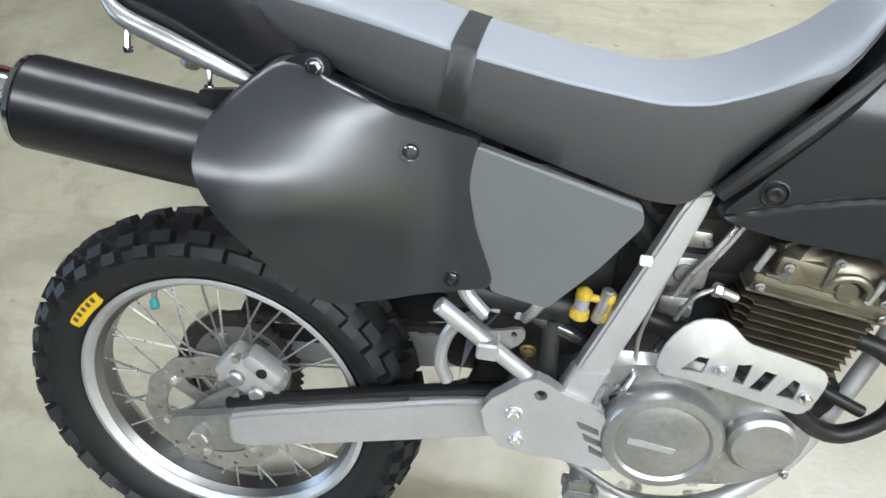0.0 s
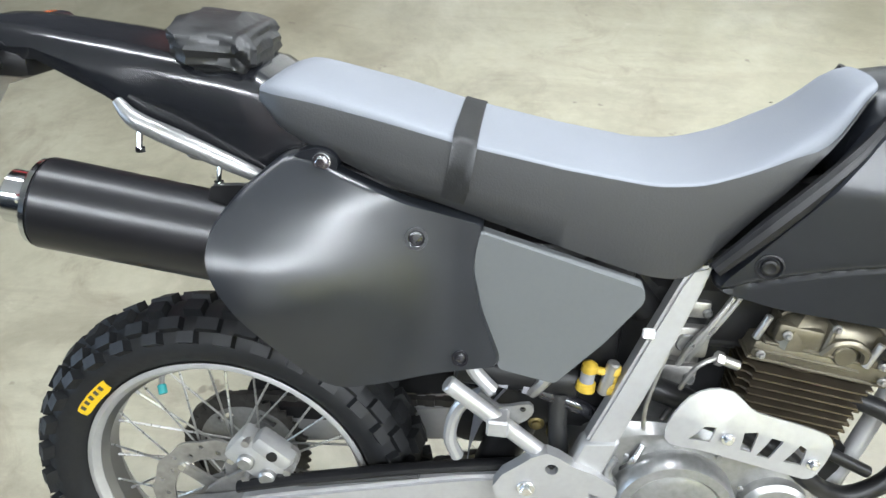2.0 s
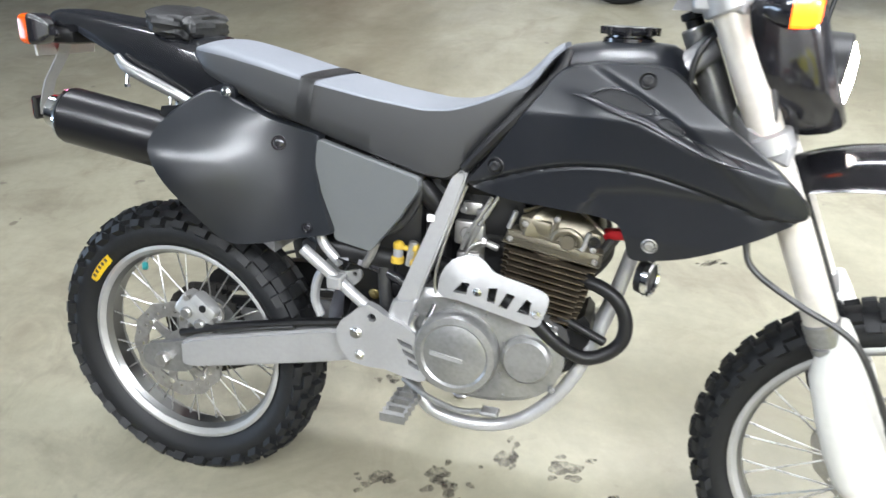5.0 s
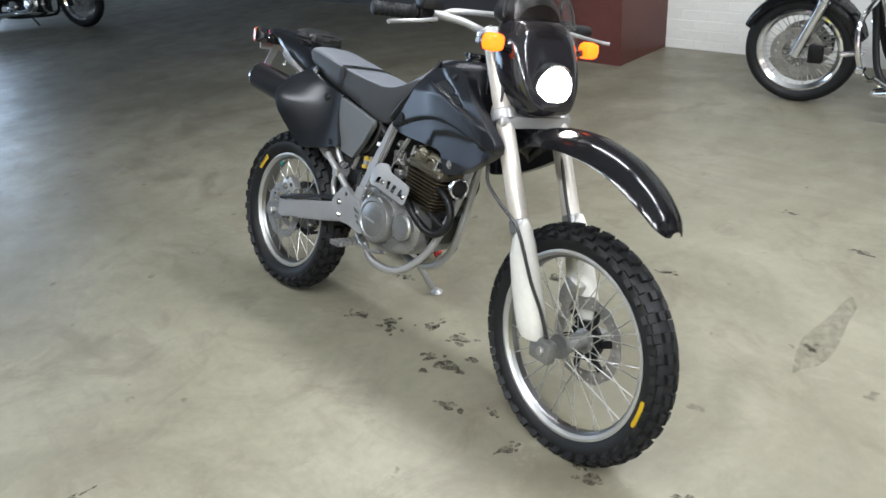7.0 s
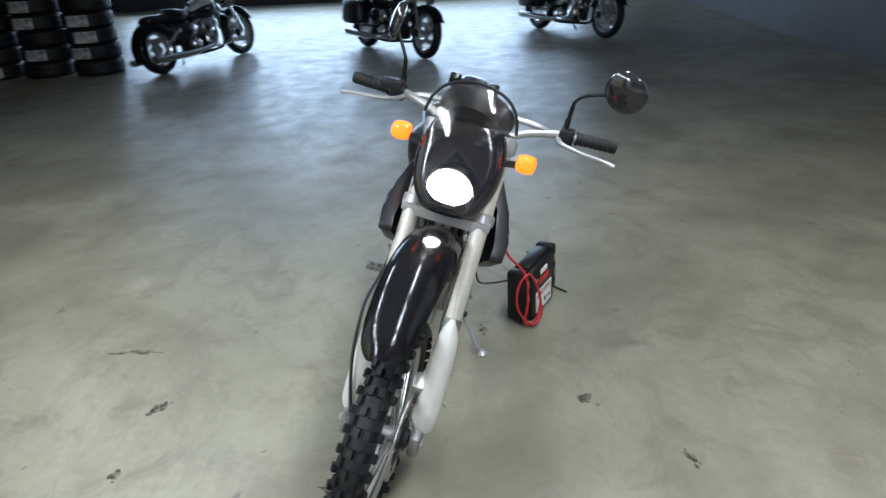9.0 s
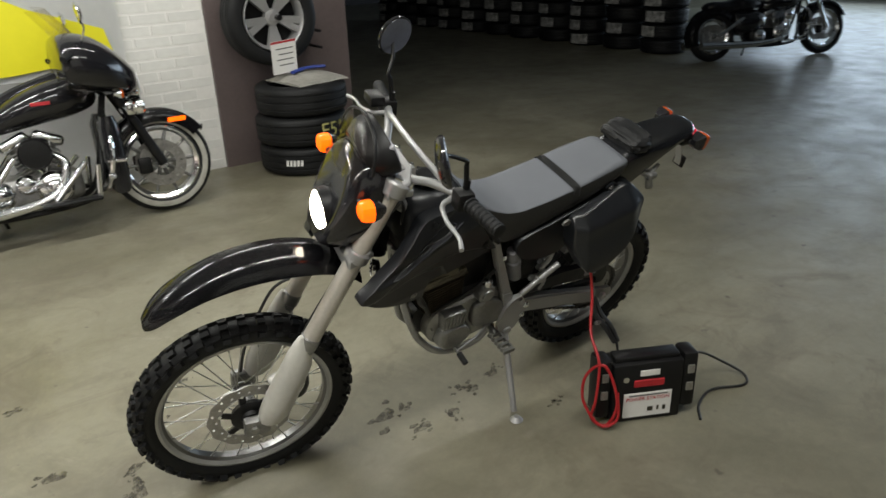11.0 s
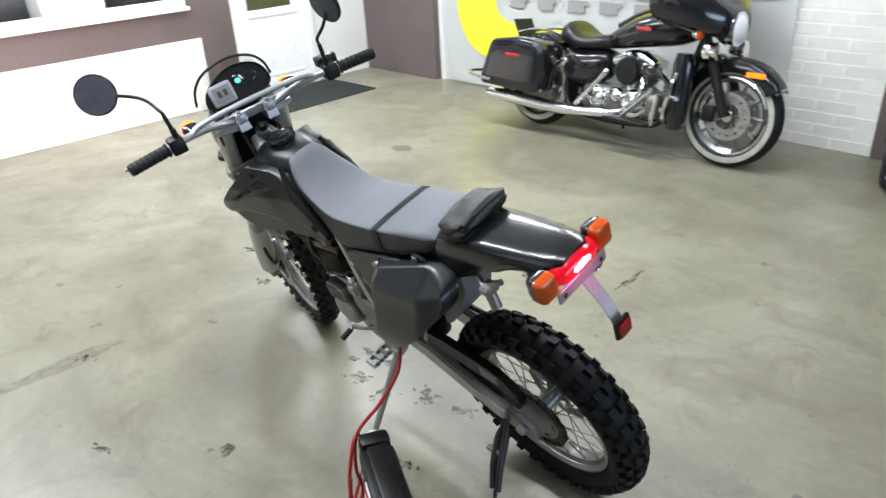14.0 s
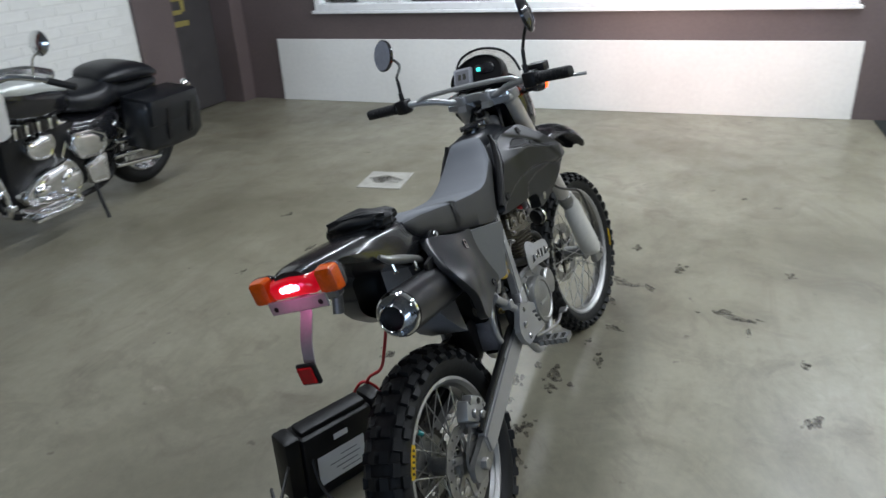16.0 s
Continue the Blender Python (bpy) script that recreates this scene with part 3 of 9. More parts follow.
def wheel(name, hub, R, rim_r, width, disc_side, disc_r, m, lug_rows, spokes=36):
    """A spoked wheel: rim with tyre, tread lugs, hub, spokes and brake disc."""
    c = Vector(hub)
    bm = bmesh.new()
    w = width * 0.275
    lathe(bm, [(-w, rim_r + 0.002), (-w - 0.004, rim_r + 0.007), (-w - 0.0045, rim_r - 0.001), (-w * 0.8, rim_r - 0.008), (-w * 0.45, rim_r - 0.017), (w * 0.45, rim_r - 0.017),
               (w * 0.8, rim_r - 0.008), (w + 0.0045, rim_r - 0.001), (w + 0.004, rim_r + 0.007), (w, rim_r + 0.002), (0, rim_r - 0.008)], c, (0, 1, 0), 72, True)
    rim = part("wheel", bm, RIM, bike, "spoked wheel with a silver rim", m)
    for side in (-1, 1):
        bm = bmesh.new()
        lathe(bm, [(side * (w + 0.0043), rim_r + 0.0065), (side * (w + 0.0056), rim_r + 0.003), (side * (w + 0.0056), rim_r - 0.0015), (side * (w * 0.8 + 0.0015), rim_r - 0.0095), (side * (w * 0.8 - 0.001), rim_r - 0.0085), (side * (w + 0.003), rim_r)], c, (0, 1, 0), 72, True)
        part("rim_edge", bm, RIM_LIP, rim, "matt silver edge of the rim", None, 40)
    bm = bmesh.new()
    rt, h = (R - 0.012 + rim_r - 0.004) / 2, (R - 0.012 - rim_r + 0.004) / 2
    prof = []
    for k in range(20):
        t = 2 * math.pi * k / 20
        prof.append((width / 2 * math.sin(t) * (0.94 if math.cos(t) > 0 else 0.8 + 0.14 * (1 + math.cos(t))), rt + h * math.cos(t) * (0.97 if math.cos(t) > 0 else 1.0)))
    lathe(bm, prof, c, (0, 1, 0), 72, True)
    tyre = part("tyre", bm, RUBBER, rim, "black knobbly off-road tyre")
    verts, faces = [], []
    for count, phase, lat, lw, ll, lh in lug_rows:
        for k in range(count):
            ang = 2 * math.pi * (k + phase) / count
            jit = 1 + 0.06 * math.sin(k * 7.3)
            la = lat / (width / 2)
            rr = R - 0.014 - h * (1 - math.cos(la * 1.25)) * 0.9
            tilt = la * 1.05
            for sx, sy, sz in ((-1, -1, 0), (1, -1, 0), (1, 1, 0), (-1, 1, 0), (-1, -1, 1), (1, -1, 1), (1, 1, 1), (-1, 1, 1)):
                x, y, z = sx * ll / 2 * (1 - 0.14 * sz) * jit, sy * lw / 2 * (1 - 0.12 * sz), -0.012 + (lh + 0.012) * sz
                y, z = y * math.cos(tilt) + z * math.sin(tilt), -y * math.sin(tilt) + z * math.cos(tilt)
                rad = rr + z
                verts.append((c.x + rad * math.cos(ang) - x * math.sin(ang), c.y + lat + y, c.z + rad * math.sin(ang) + x * math.cos(ang)))
            o = len(verts) - 8
            faces += [tuple(o + i for i in q) for q in ((4, 5, 6, 7), (0, 1, 5, 4), (1, 2, 6, 5), (2, 3, 7, 6), (3, 0, 4, 7))]
    me = bpy.data.meshes.new("tread")
    me.from_pydata(verts, [], faces)
    tagged(hang("tread", me, RUBBER, tyre, "", None, 0), kind="stuff")
    bm = bmesh.new()
    lathe(bm, [(-0.052, 0.012), (-0.052, 0.034), (-0.044, 0.036), (-0.04, 0.024), (0.04, 0.024), (0.044, 0.036), (0.052, 0.034), (0.052, 0.012)], c, (0, 1, 0), 28)
    part("hub", bm, CAST, rim, "cast alloy hub")
    spoke = None
    for k in range(spokes):
        s = -1 if k % 2 else 1
        t = 2 * math.pi * k / spokes
        t2 = t + (0.62 if (k // 2) % 2 else -0.62)
        if spoke is None:
            bm = bmesh.new()
            rod(bm, (0, 0, 0), (0, 0, 1), 0.0018, seg=6)
            spoke = bpy.data.meshes.new("spoke")
            bm.to_mesh(spoke)
            bm.free()
        p = c + Vector((0.033 * math.cos(t2), s * 0.042, 0.033 * math.sin(t2)))
        q = c + Vector(((rim_r - 0.013) * math.cos(t), s * 0.008, (rim_r - 0.013) * math.sin(t)))
        d = q - p
        hang("spoke", spoke, SPOKE, rim, "", Matrix.Translation(p) @ d.to_track_quat("Z", "Y").to_matrix().to_4x4() @ Matrix.Diagonal((1, 1, d.length, 1)), 0)
        if k % 2 == 0:
            bm = bmesh.new()
            rod(bm, q - d.normalized() * 0.012, q + d.normalized() * 0.004, 0.0028, seg=6)
            part("nipple", bm, CAST, rim)
    bm = bmesh.new()
    y0, n = disc_side * 0.058, 24
    outline = [(c.x + disc_r * (1 + 0.02 * math.cos(12 * 2 * math.pi * i / 96)) * math.cos(2 * math.pi * i / 96), c.z + disc_r * (1 + 0.02 * math.cos(12 * 2 * math.pi * i / 96)) * math.sin(2 * math.pi * i / 96)) for i in range(96)]
    holes = [circle(c.x, c.z, disc_r * 0.7, 40)]
    holes += [circle(c.x + disc_r * (0.8 + 0.1 * (i % 2)) * math.cos(2 * math.pi * i / n), c.z + disc_r * (0.8 + 0.1 * (i % 2)) * math.sin(2 * math.pi * i / n), 0.0042, 8) for i in range(n)]
    plate(bm, outline, y0 - 0.002, y0 + 0.002, holes)
    part("brake_disc", bm, STEEL, rim, "drilled steel brake disc", None, 20)
    bm = bmesh.new()
    star = []
    for i in range(6):
        t = 2 * math.pi * i / 6
        for da, r in ((-0.3, 0.036), (0.17, disc_r * 0.76), (0.4, disc_r * 0.76), (0.3, 0.036)):
            star.append((c.x + r * math.cos(t + da), c.z + r * math.sin(t + da)))
    plate(bm, star, y0 - 0.004, y0 + 0.001, [circle(c.x, c.z, 0.018, 16)])
    carrier = part("disc_carrier", bm, STEEL if disc_side < 0 else DEEP_BLACK, rim, "", None, 20)
    if disc_side > 0:
        bm = bmesh.new()
        lathe(bm, [(-0.012, 0.03), (-0.01, 0.056), (0.004, 0.058), (0.009, 0.05), (0.01, 0.03), (0.022, 0.026), (0.024, 0.006)], (c.x, y0, c.z), (0, disc_side, 0), 28)
        part("hub_cap", bm, DEEP_BLACK, rim, "black hub centre of the disc")
    for i in range(6):
        t = 2 * math.pi * i / 6 + 0.28
        bm = bmesh.new()
        rod(bm, (c.x + disc_r * 0.74 * math.cos(t), y0, c.z + disc_r * 0.74 * math.sin(t)), (c.x + disc_r * 0.74 * math.cos(t), y0 + disc_side * 0.007, c.z + disc_r * 0.74 * math.sin(t)), 0.006, seg=6)
        part("disc_bolt", bm, CHROME, carrier)
    return rim


REAR, FRONT = (-0.705, 0, 0.322), (0.692, 0, 0.312)
rear_wheel = wheel("rear_wheel", REAR, 0.319, 0.223, 0.116, -1, 0.11, None,
                   [(34, 0, 0.014, 0.024, 0.03, 0.013), (34, 0, -0.014, 0.024, 0.03, 0.013), (34, 0.5, 0.037, 0.02, 0.034, 0.012), (34, 0.5, -0.037, 0.02, 0.034, 0.012),
                    (34, 0.0, 0.052, 0.018, 0.028, 0.011), (34, 0.0, -0.052, 0.018, 0.028, 0.011)])
front_wheel = wheel("front_wheel", FRONT, 0.338, 0.257, 0.082, 1, 0.125, TURNED,
                    [(40, 0, 0.010, 0.017, 0.026, 0.012), (40, 0, -0.010, 0.017, 0.026, 0.012), (40, 0.5, 0.027, 0.016, 0.028, 0.011), (40, 0.5, -0.027, 0.016, 0.028, 0.011),
                     (40, 0.0, 0.040, 0.014, 0.024, 0.01), (40, 0.0, -0.040, 0.014, 0.024, 0.01)])
# yellow marks on the tyres' walls, a rim lock and a valve
for w, c, R0, t0, side, up in ((rear_wheel, REAR, 0.247, 139.5, -1, 1), (front_wheel, FRONT, 0.286, -12, -1, 0)):
    bm = bmesh.new()
    rows = []
    for i in range(9):
        t = radians(t0 - 9 + 18 * i / 8 if up else t0 - 8 + 16 * i / 8)
        end = 0.75 if i in (0, 8) else 1
        rows.append([(c[0] + (R0 + k * (0.012 if up else 0.006) * end) * math.cos(t), c[1] + side * ((0.0525 if up else 0.041) - abs(k) * 0.002), c[2] + (R0 + k * (0.012 if up else 0.006) * end) * math.sin(t)) for k in (-1, -0.5, 0, 0.5, 1)])
    ring_skin(bm, rows, closed=False)
    bmesh.ops.solidify(bm, geom=bm.faces[:], thickness=0.0012)
    mark = part("yellow_mark", bm, YELLOW_TAG, w, "yellow oval maker's mark")
    if up:
        for k in range(5):
            t = radians(t0 + 6 - 3 * k)
            bm = bmesh.new()
            box(bm, (-0.0028, -0.0005, -0.004), (0.0028, 0.0005, 0.004), Matrix.Translation((c[0] + R0 * math.cos(t), side * 0.0535, c[2] + R0 * math.sin(t))) @ Matrix.Rotation(-t + math.pi / 2, 4, "Y"))
            part("dark_bar", bm, INK, mark, "", None, 0)

t_ = radians(118)
bm = bmesh.new()
tube(bm, [(REAR[0] + r * math.cos(t_), -0.006 - 0.02 * k, REAR[2] + r * math.sin(t_)) for k, r in ((0, 0.209), (0.5, 0.203), (1.0, 0.196))], 0.004, 8)
valve = part("valve", bm, STEEL, rear_wheel, "tyre valve")
bm = bmesh.new()
rod(bm, (REAR[0] + 0.198 * math.cos(t_), -0.024, REAR[2] + 0.198 * math.sin(t_)), (REAR[0] + 0.186 * math.cos(t_), -0.032, REAR[2] + 0.186 * math.sin(t_)), 0.0065, seg=10, bevel=0.001)
part("valve_cap", bm, TEAL_CAP, valve, "teal plastic valve cap")

# swingarm, chain side and brake side
def swing(s):
    bm = bmesh.new()
    ring = lambda a, h, hh, b0, b1: [(a, s * b0, h - hh), (a, s * b1, h - hh), (a, s * b1, h + hh), (a, s * b0, h + hh)]
    ring_skin(bm, [ring(-0.25, 0.435, 0.032, 0.06, 0.1), ring(-0.35, 0.413, 0.036, 0.062, 0.1), ring(-0.5, 0.381, 0.035, 0.075, 0.108), ring(-0.63, 0.353, 0.033, 0.082, 0.114), ring(-0.66, 0.346, 0.026, 0.084, 0.112)])
    bmesh.ops.bevel(bm, geom=bm.edges[:], offset=0.006, segments=2, affect="EDGES")
    arm = part("swingarm", bm, SILVER, bike, "silver box-section swingarm")
    bm = bmesh.new()
    plate(bm, round_outline([(-0.64, 0.37), (-0.7, 0.36), (-0.75, 0.345), (-0.755, 0.305), (-0.7, 0.295), (-0.64, 0.31)], 3), s * 0.088, s * 0.104)
    part("axle_plate", bm, CAST, arm)
    bm = bmesh.new()
    rod(bm, (-0.705, s * 0.1, 0.325), (-0.705, s * 0.12, 0.325), 0.016, seg=6, bevel=0.002)
    rod(bm, (-0.755, s * 0.096, 0.325), (-0.73, s * 0.096, 0.327), 0.005, seg=8)
    part("axle_nut", bm, STEEL, arm)
both(swing)
bm = bmesh.new()
tube(bm, [(-0.26, -0.085, 0.475), (-0.4, -0.092, 0.453), (-0.55, -0.098, 0.421), (-0.66, -0.1, 0.39)], 0.008, 10, 5, 1.2)
part("brake_hose_guard", bm, DEEP_BLACK, bike, "black hose guard on the swingarm")
CAL = Matrix.Translation((-0.632, -0.072, 0.425)) @ Matrix.Rotation(radians(38), 4, "Y")
bm = bmesh.new()
plate(bm, round_outline([(-0.73, 0.31), (-0.72, 0.355), (-0.66, 0.4), (-0.6, 0.45), (-0.575, 0.435), (-0.6, 0.39), (-0.66, 0.335), (-0.69, 0.3)], 3), -0.078, -0.07, [circle(-0.66, 0.372, 0.011, 12), circle(-0.63, 0.402, 0.008, 10)])
part("caliper_bracket", bm, STEEL, bike, "dirty steel caliper bracket", None, 30)
bm = bmesh.new()
box(bm, (-0.05, -0.024, -0.022), (0.046, 0.014, 0.032), CAL, 0.01, 2)
box(bm, (-0.03, -0.026, 0.02), (0.034, 0.008, 0.048), CAL, 0.009, 2)
caliper = part("rear_caliper", bm, RIM_LIP, bike, "pale grey cast brake caliper")
bm = bmesh.new()
rod(bm, CAL @ Vector((0.004, -0.0275, 0.034)), CAL @ Vector((0.004, -0.02, 0.034)), 0.008, seg=14)
part("caliper_recess", bm, DEEP_BLACK, caliper)
for x in (-0.018, 0.02):
    bm = bmesh.new()
    rod(bm, CAL @ Vector((x, -0.034, 0.0)), CAL @ Vector((x, -0.02, 0.0)), 0.0125, seg=14, bevel=0.003)
    part("piston_boss", bm, CAST, caliper)
for x, z in ((-0.036, 0.026), (0.036, 0.026), (0.0, -0.028)):
    bm = bmesh.new()
    rod(bm, CAL @ Vector((x, -0.028, z)), CAL @ Vector((x, 0.01, z)), 0.006, seg=8)
    part("pin", bm, STEEL, caliper)
bm = bmesh.new()
tube(bm, [CAL @ Vector((0.03, -0.022, 0.01)), CAL @ Vector((0.06, -0.03, 0.03)), (-0.5, -0.1, 0.425), (-0.4, -0.1, 0.447)], 0.0045, 8)
part("rear_brake_hose", bm, BLACK_CABLE, caliper, "black brake hose")
# sprocket and chain on the other side
bm = bmesh.new()
pts = [((0.097 if i % 2 else 0.105) * math.cos(2 * math.pi * i / 84) - 0.705, (0.097 if i % 2 else 0.105) * math.sin(2 * math.pi * i / 84) + 0.325) for i in range(84)]
plate(bm, pts, 0.052, 0.057, [circle(-0.705 + 0.06 * math.cos(k), 0.325 + 0.06 * math.sin(k), 0.017, 12) for k in [2 * math.pi * i / 6 for i in range(6)]])
sprocket = part("sprocket", bm, OILED, bike, "oily dark rear sprocket", None, 20)
bm = bmesh.new()
slots = [[(-0.705 + r * math.cos(t + d), 0.325 + r * math.sin(t + d)) for d, r in ((-0.22, 0.066), (0.22, 0.066), (0.2, 0.077), (-0.2, 0.077))] for t in [2 * math.pi * i / 6 for i in range(6)]]
plate(bm, circle(-0.705, 0.325, 0.084, 40), 0.0505, 0.0585, slots)
part("sprocket_plate", bm, CAST, sprocket, "slotted alloy centre of the sprocket", None, 20)
verts, faces = [], []
run = [Vector((-0.22, 0.055, 0.47)), Vector((-0.69, 0.055, 0.432)), Vector((-0.745, 0.055, 0.424)), Vector((-0.787, 0.055, 0.392)), Vector((-0.81, 0.055, 0.345)), Vector((-0.808, 0.055, 0.295)), Vector((-0.785, 0.055, 0.253)), Vector((-0.745, 0.055, 0.226)), Vector((-0.69, 0.055, 0.22)), Vector((-0.22, 0.055, 0.4))]
path = []
for a, b in zip(run, run[1:]):
    k = max(1, round((b - a).length / 0.014))
    path += [a.lerp(b, i / k) for i in range(k)]
for i, p in enumerate(path[:-1]):
    d = (path[i + 1] - p).normalized()
    n = Vector((-d.z, 0, d.x))
    w = 0.007 if i % 2 else 0.0045
    for q in (p - d * 0.002, p + d * 0.013):
        for x, y in ((-1, -1), (1, -1), (1, 1), (-1, 1)):
            verts.append(q + n * 0.006 * x + Vector((0, w * y, 0)))
    o = len(verts) - 8
    faces += [tuple(o + j for j in f) for f in ((0, 1, 2, 3), (7, 6, 5, 4), (0, 4, 5, 1), (1, 5, 6, 2), (2, 6, 7, 3), (3, 7, 4, 0))]
me = bpy.data.meshes.new("chain")
me.from_pydata([tuple(v) for v in verts], [], faces)
tagged(hang("chain", me, OILED, bike, "greasy steel roller chain", None, 0), kind="stuff")
bm = bmesh.new()
plate(bm, soft_corners([(-0.26, 0.475), (-0.42, 0.462), (-0.56, 0.446), (-0.64, 0.436), (-0.662, 0.412), (-0.655, 0.388), (-0.7, 0.385), (-0.71, 0.42), (-0.696, 0.458), (-0.645, 0.496), (-0.58, 0.507), (-0.45, 0.518), (-0.26, 0.515)], 0.012), 0.064, 0.088)
plate(bm, soft_corners([(-0.45, 0.4), (-0.6, 0.386), (-0.68, 0.384), (-0.68, 0.402), (-0.6, 0.41), (-0.45, 0.425)], 0.006), 0.066, 0.082)
guard_ = part("chain_guard", bm, DEEP_BLACK, bike, "black plastic chain guard")
bm = bmesh.new()
plate(bm, soft_corners([(-0.575, 0.456), (-0.638, 0.45), (-0.641, 0.486), (-0.578, 0.494)], 0.003), 0.0882, 0.0888)
part("sticker", bm, INNER_GREY, guard_, "pale sticker", None, 0)

# frame: spars, pivot plates, lower cradle, subframe tubes
PLATE = [(-0.3, 0.47), (-0.27, 0.508), (-0.235, 0.533), (-0.2, 0.515), (-0.145, 0.49), (-0.118, 0.415), (-0.135, 0.395), (-0.2, 0.408), (-0.27, 0.412)]
def frame_side(s):
    bm = bmesh.new()
    ring = lambda a, h, w, b: [(a - w, s * (b - 0.014), h), (a - w, s * (b + 0.014), h), (a + w, s * (b + 0.014), h + 0.006), (a + w, s * (b - 0.014), h + 0.006)]
    ring_skin(bm, [ring(-0.082, 0.785, 0.011, 0.074), ring(-0.089, 0.765, 0.0145, 0.076), ring(-0.111, 0.7, 0.017, 0.083), ring(-0.139, 0.62, 0.0195, 0.093), ring(-0.165, 0.55, 0.0205, 0.1), ring(-0.183, 0.495, 0.021, 0.1)])
    bmesh.ops.bevel(bm, geom=bm.edges[:], offset=0.004, segments=2, affect="EDGES")
    spar = part("frame_spar", bm, SILVER, bike, "silver painted frame spar")
    bm = bmesh.new()
    ring_skin(bm, [ring(-0.168, 0.545, 0.0235, 0.103), ring(-0.186, 0.487, 0.0245, 0.106)])
    bmesh.ops.bevel(bm, geom=bm.edges[:], offset=0.004, segments=1, affect="EDGES")
    part("spar_sleeve", bm, SILVER, spar)
    bm = bmesh.new()
    box(bm, (-0.007, -0.004, -0.006), (0.007, 0.004, 0.006), Matrix.Translation((-0.131, s * 0.096, 0.7)), 0.0015)
    part("tab", bm, PVC, spar)
    bm = bmesh.new()
    holes = [circle(-0.227, 0.508, 0.0085, 12)]
    outline = PLATE if s < 0 else [(-0.245, 0.5), (-0.225, 0.525), (-0.195, 0.515), (-0.165, 0.48), (-0.155, 0.4), (-0.175, 0.365), (-0.215, 0.36), (-0.245, 0.39), (-0.255, 0.45)]
    if s < 0:
        holes += [[(-0.178 + 0.011 * k, 0.476 - 0.019 * k), (-0.148 + 0.006 * k, 0.466 - 0.019 * k), (-0.146 + 0.006 * k, 0.456 - 0.019 * k), (-0.172 + 0.009 * k, 0.464 - 0.019 * k)] for k in range(3)]
    plate(bm, round_outline(outline, 2), s * 0.112, s * 0.13, holes)
    pl = part("pivot_plate", bm, SILVER, bike, "silver cast footrest plate with slots", None, 30)
    bolt(pl, -0.257, s * 0.13, 0.474, 0.012, s)
    bolt(pl, -0.25, s * 0.13, 0.43, 0.01, s)
    bolt(pl, -0.227, s * 0.118, 0.508, 0.006, s, DEEP_BLACK)
    bm = bmesh.new()
    rod(bm, (-0.236, s * 0.112, 0.515), (-0.366, s * 0.124, 0.622), 0.011, seg=14, bevel=0.002)
    stay = part("passenger_stay", bm, SILVER, bike, "silver passenger footrest stay")
    bm = bmesh.new()
    box(bm, (-0.014, -0.02, -0.01), (0.014, 0.012, 0.014), Matrix.Translation((-0.3, s * 0.116, 0.564)), 0.003)
    part("stay_collar", bm, SILVER, stay)
    bm = bmesh.new()
    plate(bm, round_outline([(-0.325, 0.6), (-0.3, 0.58), (-0.262, 0.588), (-0.258, 0.57), (-0.285, 0.552), (-0.325, 0.575)], 3), s * 0.1, s * 0.106, [circle(-0.27, 0.579, 0.004, 8)])
    part("bracket", bm, CAST, stay)
    bm = bmesh.new()
    tube(bm, [(-0.342, s * 0.1, 0.66), (-0.336, s * 0.1, 0.63), (-0.31, s * 0.1, 0.6)], 0.0095, 10)
    tube(bm, [(-0.31, s * 0.085, 0.592), (-0.35, s * 0.085, 0.56), (-0.362, s * 0.085, 0.51), (-0.35, s * 0.085, 0.475)], 0.009, 10)
    part("silver_bow", bm, SILVER, bike, "thin silver bent tube")
    bm = bmesh.new()
    tube(bm, [(-0.17, s * 0.08, 0.375), (-0.12, s * 0.08, 0.312), (-0.03, s * 0.078, 0.298), (0.05, s * 0.072, 0.322), (0.115, s * 0.06, 0.385), (0.155, s * 0.045, 0.46), (0.2, s * 0.025, 0.6), (0.24, s * 0.012, 0.8)], 0.0125, 12)
    part("cradle_tube", bm, SILVER, bike, "silver lower frame tube")
    bm = bmesh.new()
    tube(bm, [(0.25, s * 0.02, 0.93), (0.1, s * 0.055, 0.87), (-0.07, s * 0.066, 0.79), (-0.25, s * 0.07, 0.82), (-0.55, s * 0.07, 0.875)], 0.013, 10)
    part("upper_tube", bm, DEEP_BLACK, bike)
    if s < 0:
        bm = bmesh.new()
        tube(bm, [(-0.59, s * 0.085, 0.855), (-0.63, s * 0.092, 0.874), (-0.69, s * 0.096, 0.9), (-0.735, s * 0.096, 0.919), (-0.757, s * 0.09, 0.938)], [0.008, 0.01, 0.0115, 0.0105, 0.006], 12)
        rail = part("grab_rail", bm, CAST, bike, "silver grab rail under the tail")
        for a, h in ((-0.73, 0.9), (-0.64, 0.866)):
            bm = bmesh.new()
            rod(bm, (a, s * 0.097, h + 0.012), (a - 0.002, s * 0.1, h - 0.012), 0.003, seg=8)
            rod(bm, (a - 0.002, s * 0.1, h - 0.012), (a - 0.002, s * 0.1, h - 0.017), 0.006, seg=6)
            part("bolt", bm, CHROME, rail)
both(frame_side)

